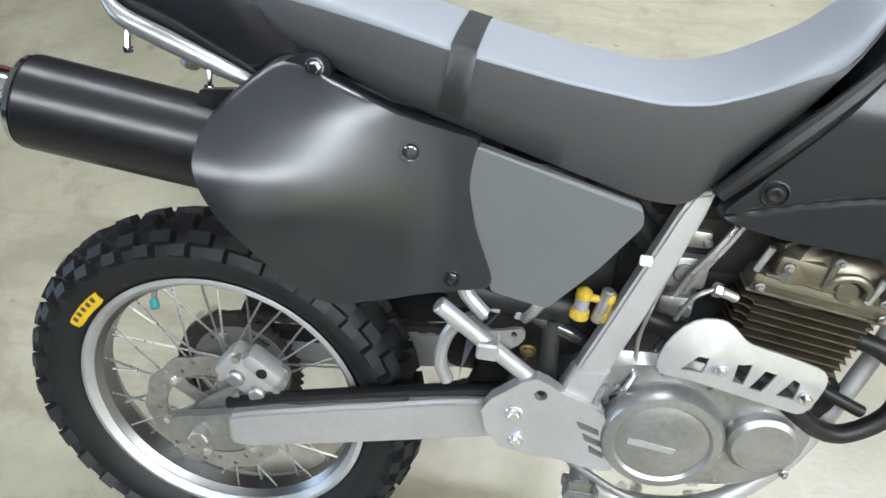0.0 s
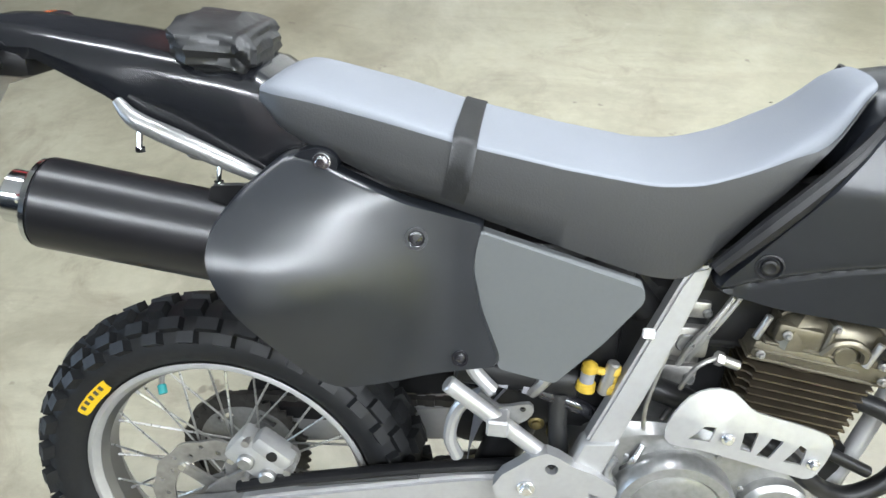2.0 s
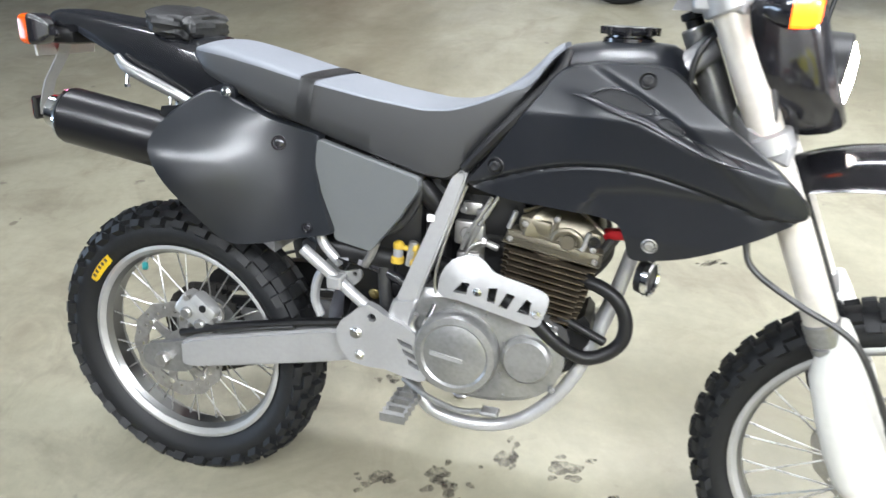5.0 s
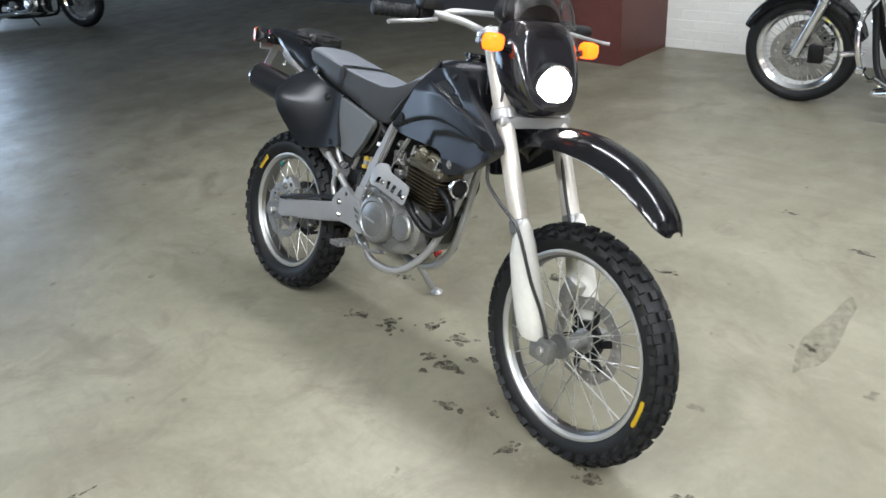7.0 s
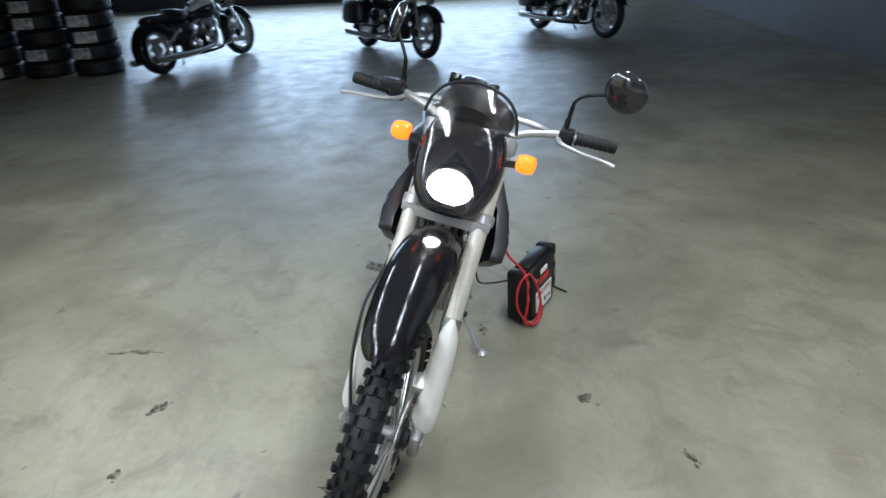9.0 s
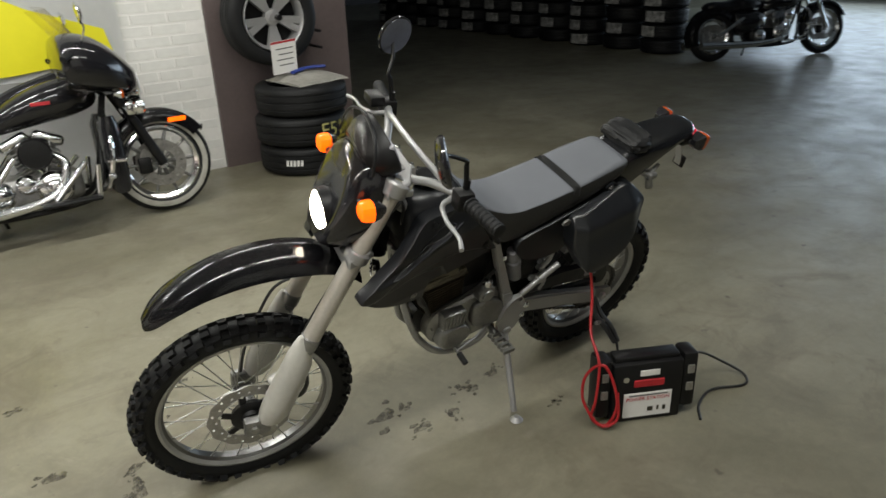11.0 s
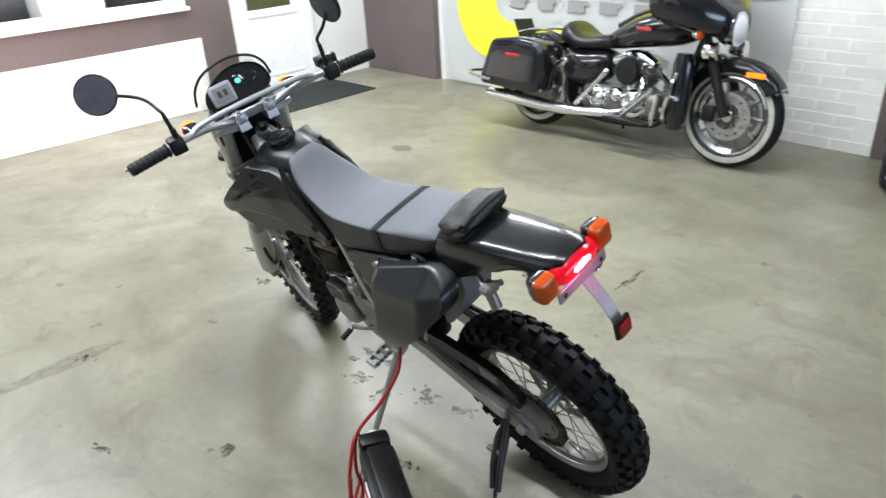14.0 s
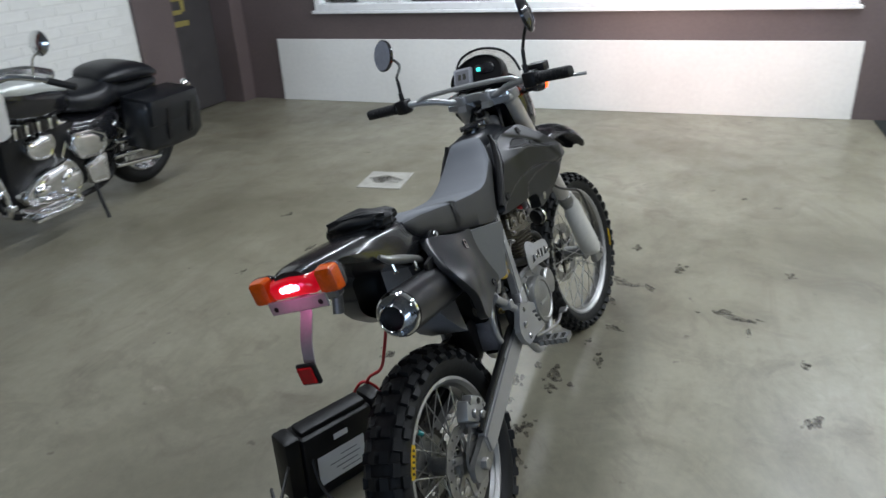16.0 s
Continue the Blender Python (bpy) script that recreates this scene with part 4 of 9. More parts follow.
# engine
bm = bmesh.new()
case = round_outline([(-0.2, 0.47), (-0.17, 0.56), (-0.07, 0.575), (0.02, 0.555), (0.09, 0.54), (0.125, 0.49), (0.115, 0.42), (0.06, 0.375), (-0.04, 0.36), (-0.14, 0.38)], 3)
rings = []
for b, k in ((-0.105, 0.86), (-0.095, 0.97), (-0.03, 1.0), (0.03, 1.0), (0.085, 0.97), (0.095, 0.88)):
    rings.append([(-0.04 + (x + 0.04) * k, b, 0.465 + (y - 0.465) * k) for x, y in case])
ring_skin(bm, rings)
engine = part("engine", bm, CAST, bike, "grey cast alloy engine case")
bm = bmesh.new()
lathe(bm, [(0, 0.078), (0.022, 0.078), (0.03, 0.073), (0.032, 0.062), (0.028, 0.058), (0.031, 0.05), (0.033, 0.01)], (-0.068, -0.105, 0.462), (0, -1, 0), 40)
part("clutch_cover", bm, CAST, engine, "round alloy clutch cover")
bm = bmesh.new()
box(bm, (-0.03, -0.0015, -0.004), (0.03, 0.0015, 0.004), Matrix.Translation((-0.082, -0.1385, 0.46)) @ Matrix.Rotation(radians(8), 4, "Y"))
part("maker_bar", bm, SILVER, engine, "", None, 0)
bm = bmesh.new()
lathe(bm, [(0, 0.045), (0.02, 0.044), (0.026, 0.038), (0.027, 0.01)], (0.058, -0.098, 0.468), (0, -1, 0), 28)
part("filter_cover", bm, CAST, engine, "round alloy filter cover")
for k in range(9):
    t = 2 * math.pi * k / 9 + 0.3
    bolt(engine, -0.068 + 0.088 * math.cos(t), -0.1, 0.462 + 0.088 * math.sin(t), 0.0065, -1, CAST)
def side_cover_casting(outline, b0, b1, label):
    """A sculpted engine cover: an outline drawn in towards its face."""
    cx, cy = sum(p[0] for p in outline) / len(outline), sum(p[1] for p in outline) / len(outline)
    bm = bmesh.new()
    ring_skin(bm, [[(cx + (x - cx) * k, b, cy + (y - cy) * k) for x, y in outline] for k, b in ((1, b0), (1, b0 + (b1 - b0) * 0.6), (0.95, b0 + (b1 - b0) * 0.85), (0.84, b1), (0.5, b1 + 0.001))])
    return part("engine_side_cover", bm, CAST, engine, label, None, 40)
side_cover_casting(soft_corners([(0.088, 0.478), (0.02, 0.488), (-0.022, 0.47), (-0.045, 0.425), (0.0, 0.38), (0.06, 0.375), (0.1, 0.42)], 0.02), 0.085, 0.13, "alloy generator cover")
side_cover_casting(soft_corners([(-0.035, 0.535), (-0.1, 0.55), (-0.165, 0.515), (-0.195, 0.455), (-0.17, 0.41), (-0.06, 0.42), (-0.035, 0.47)], 0.02), 0.085, 0.116, "alloy sprocket cover")
bm = bmesh.new()
box(bm, (0.0, 0.085, 0.482), (0.09, 0.126, 0.545), None, 0.008, 2)
ribbed = part("ribbed_cover", bm, CAST, engine, "ribbed alloy cover")
for k in range(6):
    bm = bmesh.new()
    box(bm, (0.008 + 0.014 * k, 0.124, 0.488), (0.013 + 0.014 * k, 0.131, 0.54), None, 0.0015, 1)
    part("rib", bm, CAST, ribbed)
bm = bmesh.new()
lathe(bm, [(0, 0.036), (0.022, 0.036), (0.03, 0.032), (0.032, 0.022), (0.038, 0.02), (0.04, 0.006)], (-0.078, 0.085, 0.575), (0, 1, 0), 28)
starter = part("starter_cap", bm, CAST, engine, "round alloy starter cap")
bm = bmesh.new()
rod(bm, (-0.078, 0.1, 0.605), (-0.08, 0.1, 0.632), 0.016, seg=16, bevel=0.004)
part("filler_plug", bm, CHROME, starter, "bright filler plug")
TILT = Matrix.Translation((0.055, 0, 0.53)) @ Matrix.Rotation(radians(9), 4, "Y")
bm = bmesh.new()
rod(bm, (0, 0, 0.0), (0, 0, 0.14), 0.06, seg=28)
bmesh.ops.transform(bm, matrix=TILT, verts=bm.verts[:])
cyl = part("cylinder", bm, BRONZE, engine, "finned cylinder, brown with heat")
fin = bmesh.new()
box(fin, (-0.079, -0.08, -0.0013), (0.085, 0.08, 0.0013))
vs = [e for e in fin.edges if abs(e.verts[0].co.z - e.verts[1].co.z) > 0.001]
bmesh.ops.bevel(fin, geom=vs, offset=0.013, segments=3, affect="EDGES")
fin_me = bpy.data.meshes.new("fin")
fin.to_mesh(fin_me)
fin.free()
for k in range(10):
    hang("fin", fin_me, BRONZE, cyl, "", TILT @ pose(0, 0, 0.012 + 0.0112 * k) @ Matrix.Diagonal((1 - 0.012 * (9 - k), 1, 1, 1)), 0)
# head: flanged casting, sloping cover, ridges, arch and plug hole
bm = bmesh.new()
box(bm, (-0.08, -0.076, 0.122), (0.086, 0.076, 0.152), TILT, 0.008, 2)
head = part("cylinder_head", bm, HEAD_ALLOY, engine, "bronze-brown cylinder head cover")
for z, x0, x1, y in ((0.128, -0.083, 0.089, 0.0785), (0.14, -0.078, 0.05, 0.0785), (0.152, -0.07, 0.088, 0.078)):
    bm = bmesh.new()
    box(bm, (x0, -y, z - 0.0022), (x1, y, z + 0.0022), TILT, 0.0015, 1)
    part("flange", bm, HEAD_ALLOY, head)
bm = bmesh.new()
cover_line = [(-0.064, -0.072), (-0.02, -0.075), (0.03, -0.075), (0.066, -0.066), (0.076, -0.03), (0.076, 0.03), (0.066, 0.066), (0.0, 0.074), (-0.064, 0.07)]
ring_skin(bm, [[TILT @ Vector((x * kx + dx, y * ky, z)) for x, y in round_outline(cover_line, 3)] for kx, ky, z, dx in ((1, 1, 0.15, 0.006), (0.99, 0.99, 0.165, 0.006), (0.9, 0.9, 0.186, 0.008), (0.74, 0.7, 0.2, 0.012), (0.4, 0.4, 0.204, 0.014))])
cap_ = part("rocker_box", bm, HEAD_ALLOY, head, "sloping rocker cover")
bm = bmesh.new()
tube(bm, [TILT @ Vector(p) for p in ((-0.06, -0.062, 0.186), (-0.03, -0.05, 0.2), (0.012, -0.045, 0.212), (0.05, -0.05, 0.2), (0.08, -0.06, 0.182))], 0.0045, 8)
part("cover_ridge", bm, HEAD_ALLOY, cap_)
bm = bmesh.new()
tube(bm, [TILT @ Vector(p) for p in ((0.0, -0.077, 0.156), (0.008, -0.08, 0.172), (0.026, -0.081, 0.178), (0.044, -0.08, 0.17), (0.05, -0.077, 0.155))], 0.0055, 8)
part("arch_boss", bm, HEAD_ALLOY, head)
bm = bmesh.new()
rod(bm, TILT @ Vector((0.026, -0.07, 0.157)), TILT @ Vector((0.026, -0.079, 0.157)), 0.014, seg=18, bevel=0.002)
part("arch_plug", bm, HEAD_ALLOY, head)
for lo, hi in (((-0.062, -0.0785, 0.156), (-0.006, -0.06, 0.182)), ((0.056, -0.08, 0.15), (0.078, -0.055, 0.186))):
    bm = bmesh.new()
    box(bm, lo, hi, TILT, 0.006, 2)
    part("side_boss", bm, HEAD_ALLOY, head)
bm = bmesh.new()
box(bm, (-0.004, -0.0805, 0.15), (0.004, -0.06, 0.196), TILT, 0.0025, 1)
part("rib", bm, HEAD_ALLOY, head)
for x, y in ((-0.078, -0.068), (0.052, -0.079)):
    bm = bmesh.new()
    rod(bm, TILT @ Vector((x, y, 0.15)), TILT @ Vector((x + 0.006, y, 0.184)), 0.0048, seg=12, bevel=0.001)
    part("stud", bm, STEEL, head, "bright steel stud")
bm = bmesh.new()
lathe(bm, [(0, 0.011), (0.003, 0.011), (0.003, 0.007), (-0.004, 0.006)], TILT @ Vector((0.068, -0.08, 0.17)), (0, -1, 0), 18)
part("plug_hole", bm, DEEP_BLACK, head, "dark round hole")
for x, z in ((-0.07, 0.137), (0.078, 0.137), (0.0, 0.192), (0.07, 0.157), (-0.05, 0.17)):
    q = TILT @ Vector((x, -0.0795, z))
    bolt(head, q.x, q.y, q.z, 0.0055, -1, STEEL)
bm = bmesh.new()
rod(bm, (-0.034, -0.078, 0.662), (-0.012, -0.077, 0.654), 0.0065, seg=12, bevel=0.002)
rod(bm, (-0.042, -0.078, 0.664), (-0.034, -0.078, 0.662), 0.009, seg=6)
tube(bm, [(-0.04, -0.078, 0.664), (-0.06, -0.08, 0.652), (-0.072, -0.08, 0.63), (-0.078, -0.075, 0.6), (-0.08, -0.07, 0.57)], 0.0032, 8)
part("decompression_cable", bm, STEEL, engine, "thin silver cable")
bm = bmesh.new()
rod(bm, (0.165, -0.03, 0.69), (0.2, -0.05, 0.7), 0.011, seg=12)
part("plug_cap", bm, RED_CABLE, engine, "red spark plug cap")
bm = bmesh.new()
tube(bm, [(-0.115, -0.1, 0.55), (-0.118, -0.098, 0.6), (-0.1, -0.088, 0.68), (-0.075, -0.075, 0.76)], 0.0028, 8)
wire = part("clutch_cable", bm, STEEL, engine, "thin clutch cable")
bm = bmesh.new()
tube(bm, [(-0.135, -0.105, 0.5), (-0.125, -0.112, 0.52), (-0.115, -0.108, 0.545)], [0.006, 0.005, 0.004], 8)
part("clutch_arm", bm, CHROME, wire)
for pts, r in (([(-0.105, -0.055, 0.6), (-0.14, -0.08, 0.56), (-0.15, -0.09, 0.5), (-0.13, -0.1, 0.44)], 0.005), ([(-0.06, -0.05, 0.6), (-0.09, -0.085, 0.575), (-0.1, -0.09, 0.55)], 0.0045),
               ([(0.13, 0.07, 0.56), (0.17, 0.08, 0.62), (0.15, 0.07, 0.7), (0.1, 0.06, 0.76)], 0.009), ([(0.16, -0.05, 0.66), (0.19, -0.02, 0.7), (0.19, 0.04, 0.68), (0.15, 0.07, 0.6), (0.12, 0.08, 0.53)], 0.008),
               ([(0.1, 0.09, 0.55), (0.0, 0.1, 0.6), (-0.08, 0.09, 0.63), (-0.15, 0.08, 0.68)], 0.006)):
    bm = bmesh.new()
    tube(bm, pts, r, 8)
    part("hose", bm, BLACK_CABLE, engine, "black rubber hose")
bm = bmesh.new()
plate(bm, round_outline([(0.06, 0.4), (0.13, 0.43), (0.16, 0.5), (0.145, 0.54), (0.11, 0.5), (0.09, 0.45)], 2), -0.05, 0.05, [])
part("front_mount", bm, DEEP_BLACK, engine, "dark front engine mount", None, 30)
for k in range(7):
    t = 2 * math.pi * k / 7 + 0.2
    bolt(engine, 0.045 + 0.066 * math.cos(t), 0.094, 0.46 + 0.066 * math.sin(t), 0.006, 1, CAST)
for a_, h_ in ((0.1, 0.53), (0.105, 0.41), (0.02, 0.385), (-0.02, 0.545), (-0.15, 0.4)):
    bolt(engine, a_, -0.098, h_, 0.0065, -1, CAST)
# carburettor and cables
bm = bmesh.new()
rod(bm, (-0.07, -0.015, 0.605), (-0.07, -0.015, 0.74), 0.028, seg=20, bevel=0.006)
carb = part("carburettor", bm, STEEL, bike, "dirty alloy carburettor")
for lo, hi in (((-0.1, -0.056, 0.645), (-0.045, -0.02, 0.69)), ((-0.095, -0.05, 0.598), (-0.05, -0.01, 0.63)), ((-0.088, -0.052, 0.7), (-0.05, -0.02, 0.725))):
    bm = bmesh.new()
    box(bm, lo, hi, None, 0.006, 2)
    part("casting", bm, STEEL, carb)
for q0, r in (((-0.075, -0.06, 0.668), 0.013), ((-0.06, -0.054, 0.613), 0.008), ((-0.085, -0.056, 0.71), 0.007), ((-0.055, -0.056, 0.71), 0.006)):
    bm = bmesh.new()
    rod(bm, q0, (q0[0], q0[1] + 0.012, q0[2]), r, seg=12, bevel=0.002)
    part("screw", bm, CAST, carb)
bm = bmesh.new()
rod(bm, (-0.15, -0.01, 0.665), (-0.09, -0.01, 0.667), 0.03, seg=20)
part("rubber_boot", bm, BLACK_CABLE, carb, "black rubber intake boot")
bm = bmesh.new()
rod(bm, (-0.05, -0.01, 0.668), (0.01, -0.01, 0.67), 0.027, seg=20)
part("rubber_boot", bm, BLACK_CABLE, carb, "black rubber intake boot")
for k, (a, b, h) in enumerate(((-0.052, -0.066, 0.7), (-0.04, -0.062, 0.705))):
    bm = bmesh.new()
    tube(bm, [(a - 0.03, b, h - 0.06), (a - 0.018, b, h - 0.03), (a + 0.005, b, h + 0.012), (a + 0.02, b + 0.004, h + 0.04)], [0.003, 0.0055, 0.0035, 0.0035], 8)
    part("throttle_cable", bm, SPOKE, carb)
bm = bmesh.new()
box(bm, (-0.33, -0.072, 0.52), (-0.15, 0.072, 0.8), None, 0.03, 2)
box(bm, (-0.5, -0.068, 0.67), (-0.3, 0.068, 0.86), None, 0.03, 2)
box(bm, (-0.365, -0.01, 0.43), (-0.2, 0.062, 0.56), None, 0.02, 2)
part("airbox", bm, DEEP_BLACK, bike, "black airbox")
bm = bmesh.new()
box(bm, (-0.2, -0.05, 0.57), (-0.11, 0.05, 0.8), None, 0.02, 2)
rod(bm, (-0.2, -0.06, 0.6), (-0.36, -0.066, 0.615), 0.026, seg=16, bevel=0.004)
rod(bm, (-0.13, -0.05, 0.71), (-0.2, -0.07, 0.79), 0.02, seg=14)
part("intake_duct", bm, DEEP_BLACK, bike, "black intake duct behind the spar")
bm = bmesh.new()
box(bm, (-0.16, -0.05, 0.72), (0.24, 0.05, 0.862), None, 0.03, 2)
box(bm, (-0.14, -0.045, 0.66), (0.03, 0.03, 0.76), None, 0.02, 2)
box(bm, (-0.115, -0.03, 0.56), (-0.005, 0.05, 0.76), None, 0.015, 2)
part("frame_backbone", bm, DEEP_BLACK, bike, "black backbone under the tank")
bm = bmesh.new()
rod(bm, (-0.235, -0.03, 0.62), (-0.3, -0.03, 0.42), 0.03, seg=16)
part("shock_absorber", bm, DEEP_BLACK, bike)
bm = bmesh.new()
for a, k in ((-0.194, 1.0), (-0.163, 0.8)):
    lathe(bm, [(0.0, 0.006), (0.001, 0.0125 * k), (0.011, 0.012 * k), (0.014, 0.0075 * k), (0.026, 0.0075 * k), (0.029, 0.0105 * k), (0.038, 0.01 * k), (0.042, 0.005), (0.043, 0.001)], (a, -0.088, 0.606), (0.05, 0, 1), 16)
rod(bm, (-0.194, -0.088, 0.637), (-0.163, -0.088, 0.634), 0.005, seg=10)
yellow_ = part("yellow_hose_joint", bm, OLD_YELLOW, bike, "yellow plastic hose joint")
bm = bmesh.new()
rod(bm, (-0.1935, -0.088, 0.619), (-0.1928, -0.088, 0.634), 0.0092, seg=14)
part("sleeve", bm, INNER_GREY, yellow_)
bm = bmesh.new()
tube(bm, [(-0.335, -0.07, 0.604), (-0.29, -0.074, 0.6), (-0.244, -0.076, 0.588), (-0.2, -0.076, 0.572), (-0.17, -0.07, 0.555)], 0.0105, 12)
loom = part("wiring_loom", bm, GLOSS_BLACK, bike, "black taped wiring loom")
for a, h in ((-0.3, 0.602), (-0.262, 0.594)):
    bm = bmesh.new()
    box(bm, (-0.01, -0.002, -0.006), (0.01, 0.002, 0.006), Matrix.Translation((a, -0.086, h)) @ Matrix.Rotation(radians(12), 4, "Y"), 0.001)
    part("tape_tag", bm, INNER_GREY, loom, "pale tape tag", None, 0)
for a, h in ((-0.248, 0.528), (-0.223, 0.515)):
    bm = bmesh.new()
    lathe(bm, [(-0.012, 0.006), (-0.01, 0.0105), (0.004, 0.011), (0.006, 0.007), (0.01, 0.0065), (0.012, 0.001)], (a, -0.062, h), (0, -1, 0), 14)
    part("brass_fitting", bm, OLD_BRASS, bike, "dull brass fitting")
bm = bmesh.new()
tube(bm, [(-0.148, -0.112, 0.522), (-0.156, -0.114, 0.502), (-0.145, -0.116, 0.484), (-0.128, -0.114, 0.474), (-0.112, -0.112, 0.484)], [0.006, 0.007, 0.006, 0.0075, 0.0085], 10)
part("cable_arm", bm, CAST, bike, "bent alloy cable arm")
bm = bmesh.new()
rod(bm, (-0.172, -0.088, 0.603), (-0.163, -0.088, 0.65), 0.0085, seg=12, bevel=0.002)
part("drain_nipple", bm, STEEL, bike)
bm = bmesh.new()
tube(bm, [(-0.26, -0.084, 0.59), (-0.245, -0.09, 0.615), (-0.235, -0.09, 0.64)], 0.008, 8)
part("hose_end", bm, STEEL, bike)
bm = bmesh.new()
lathe(bm, [(0, 0.012), (0.006, 0.02), (0.05, 0.021), (0.056, 0.026), (0.072, 0.026), (0.078, 0.023), (0.14, 0.023), (0.148, 0.012)], (-0.165, 0.085, 0.72), (-0.32, 0, -0.95), 20)
part("canister", bm, INNER_GREY, bike, "dull grey canister")
bm = bmesh.new()
rod(bm, (-0.345, -0.045, 0.58), (-0.125, -0.05, 0.545), 0.022, seg=20, bevel=0.004)
reservoir = part("reservoir", bm, GLOSS_BLACK, bike, "glossy black reservoir tube")
for a_ in (-0.3, -0.235):
    bm = bmesh.new()
    lathe(bm, [(-0.006, 0.022), (-0.005, 0.025), (0.005, 0.025), (0.006, 0.022)], (a_, -0.047, 0.573 + 0.16 * (-0.3 - a_)), (0.988, 0, -0.157), 20)
    part("clip", bm, DEEP_BLACK, reservoir)
bm = bmesh.new()
tube(bm, [(-0.224, -0.075, 0.59), (-0.222, -0.078, 0.55), (-0.216, -0.075, 0.5), (-0.212, -0.07, 0.46)], [0.013, 0.012, 0.014, 0.012], 12)
part("breather_hose", bm, BLACK_CABLE, bike, "thick black breather hose")
bm = bmesh.new()
tube(bm, [(-0.16, -0.07, 0.77), (-0.165, -0.075, 0.72), (-0.2, -0.078, 0.67), (-0.25, -0.075, 0.65)], 0.008, 10)
part("vent_hose", bm, BLACK_CABLE, bike, "black vent hose behind the panel")
bm = bmesh.new()
plate(bm, [(-0.165, 0.598), (-0.148, 0.612), (-0.135, 0.62), (-0.138, 0.588), (-0.15, 0.592)], -0.086, -0.084)
part("white_tab", bm, PAPER, bike, "torn white plastic tab", None, 0)
def seat_edge(s):
    bm = bmesh.new()
    tube(bm, [(0.08, s * 0.078, 0.993), (0.067, s * 0.088, 0.958), (0.031, s * 0.1, 0.913), (-0.026, s * 0.106, 0.85), (-0.074, s * 0.106, 0.795)], [0.006, 0.009, 0.0115, 0.012, 0.009], 10)
    part("seat_edge", bm, DEEP_BLACK, bike, "black edge between seat and shroud")
both(seat_edge)
# exhaust
bm = bmesh.new()
tube(bm, [(0.12, -0.045, 0.612), (0.145, -0.06, 0.61), (0.174, -0.068, 0.603), (0.2, -0.07, 0.584), (0.216, -0.071, 0.551), (0.214, -0.073, 0.514), (0.191, -0.077, 0.488), (0.158, -0.083, 0.476), (0.125, -0.09, 0.487), (0.095, -0.098, 0.51), (0.04, -0.1, 0.555), (-0.07, -0.075, 0.597), (-0.2, -0.055, 0.62), (-0.4, -0.07, 0.69), (-0.55, -0.098, 0.77)], [0.0125] * 10 + [0.014, 0.016, 0.017, 0.017, 0.017], 14)
pipe = part("exhaust_pipe", bm, DEEP_BLACK, bike, "black looped exhaust pipe")
bm = bmesh.new()
rod(bm, (0.1, -0.064, 0.54), (0.186, -0.066, 0.503), 0.0085, seg=12, bevel=0.002)
part("pipe_stay", bm, DEEP_BLACK, pipe, "black stay inside the pipe's loop")
GUARD = round_outline([(-0.101, 0.592), (-0.096, 0.618), (-0.08, 0.642), (-0.058, 0.652), (-0.032, 0.651), (-0.014, 0.638), (0.0, 0.629), (0.04, 0.62), (0.078, 0.61), (0.089, 0.602), (0.09, 0.588), (0.081, 0.556), (0.072, 0.547), (0.058, 0.548), (0.0, 0.561), (-0.06, 0.574), (-0.094, 0.577)], 2)
holes = [[(-0.074, 0.588), (-0.058, 0.608), (-0.045, 0.608), (-0.049, 0.587)], [(-0.013, 0.58), (-0.012, 0.604), (0.004, 0.606), (0.0, 0.578)],
         [(0.007, 0.574), (0.02, 0.6), (0.034, 0.597), (0.022, 0.571)], [(0.039, 0.569), (0.054, 0.594), (0.062, 0.589), (0.06, 0.566)]]
bm = bmesh.new()
plate(bm, GUARD, -0.143, -0.14, holes)
bmesh.ops.subdivide_edges(bm, edges=bm.edges[:], cuts=2)
for v in bm.verts:
    mid = 0.598 - 0.18 * (v.co.x + 0.1)
    v.co.y += 4.0 * max(0.0, v.co.z - mid - 0.004) ** 2 + 4.0 * max(0.0, -0.07 - v.co.x) ** 2
guard = part("heat_guard", bm, SILVER, bike, "silver perforated heat shield", None, 40)
bolt(guard, 0.072, -0.143, 0.571, 0.008)
bolt(guard, -0.03, -0.143, 0.595, 0.008)
E0, E1 = Vector((-0.838, -0.135, 0.827)), Vector((-0.53, -0.098, 0.768))
ax = (E1 - E0).normalized()
bm = bmesh.new()
rod(bm, E0, E1, 0.053, seg=40, bevel=0.006)
muffler = part("muffler", bm, MUFFLER, bike, "black round muffler")
bm = bmesh.new()
lathe(bm, [(0.002, 0.0515), (-0.004, 0.05), (-0.007, 0.046), (-0.006, 0.031), (-0.034, 0.031), (-0.036, 0.029), (-0.034, 0.027), (0.02, 0.027)], E0, ax, 36)
part("end_cap", bm, CHROME, muffler, "polished end cap and tip")
bm = bmesh.new()
rod(bm, E0 - ax * 0.012, E0 - ax * 0.011, 0.0275, seg=24)
part("pipe_bore", bm, DEEP_BLACK, muffler)
for k in range(3):
    s_, u_, _d = basis(ax)
    q = E0 - ax * 0.005 + (s_ * math.cos(k * 2.1 + 0.4) + u_ * math.sin(k * 2.1 + 0.4)) * 0.041
    bm = bmesh.new()
    rod(bm, q, q - ax * 0.006, 0.005, seg=6)
    part("rivet", bm, CHROME, muffler)
bm = bmesh.new()
plate(bm, soft_corners([(-0.645, 0.84), (-0.64, 0.858), (-0.6, 0.862), (-0.575, 0.85), (-0.6, 0.826)], 0.003), -0.128, -0.118)
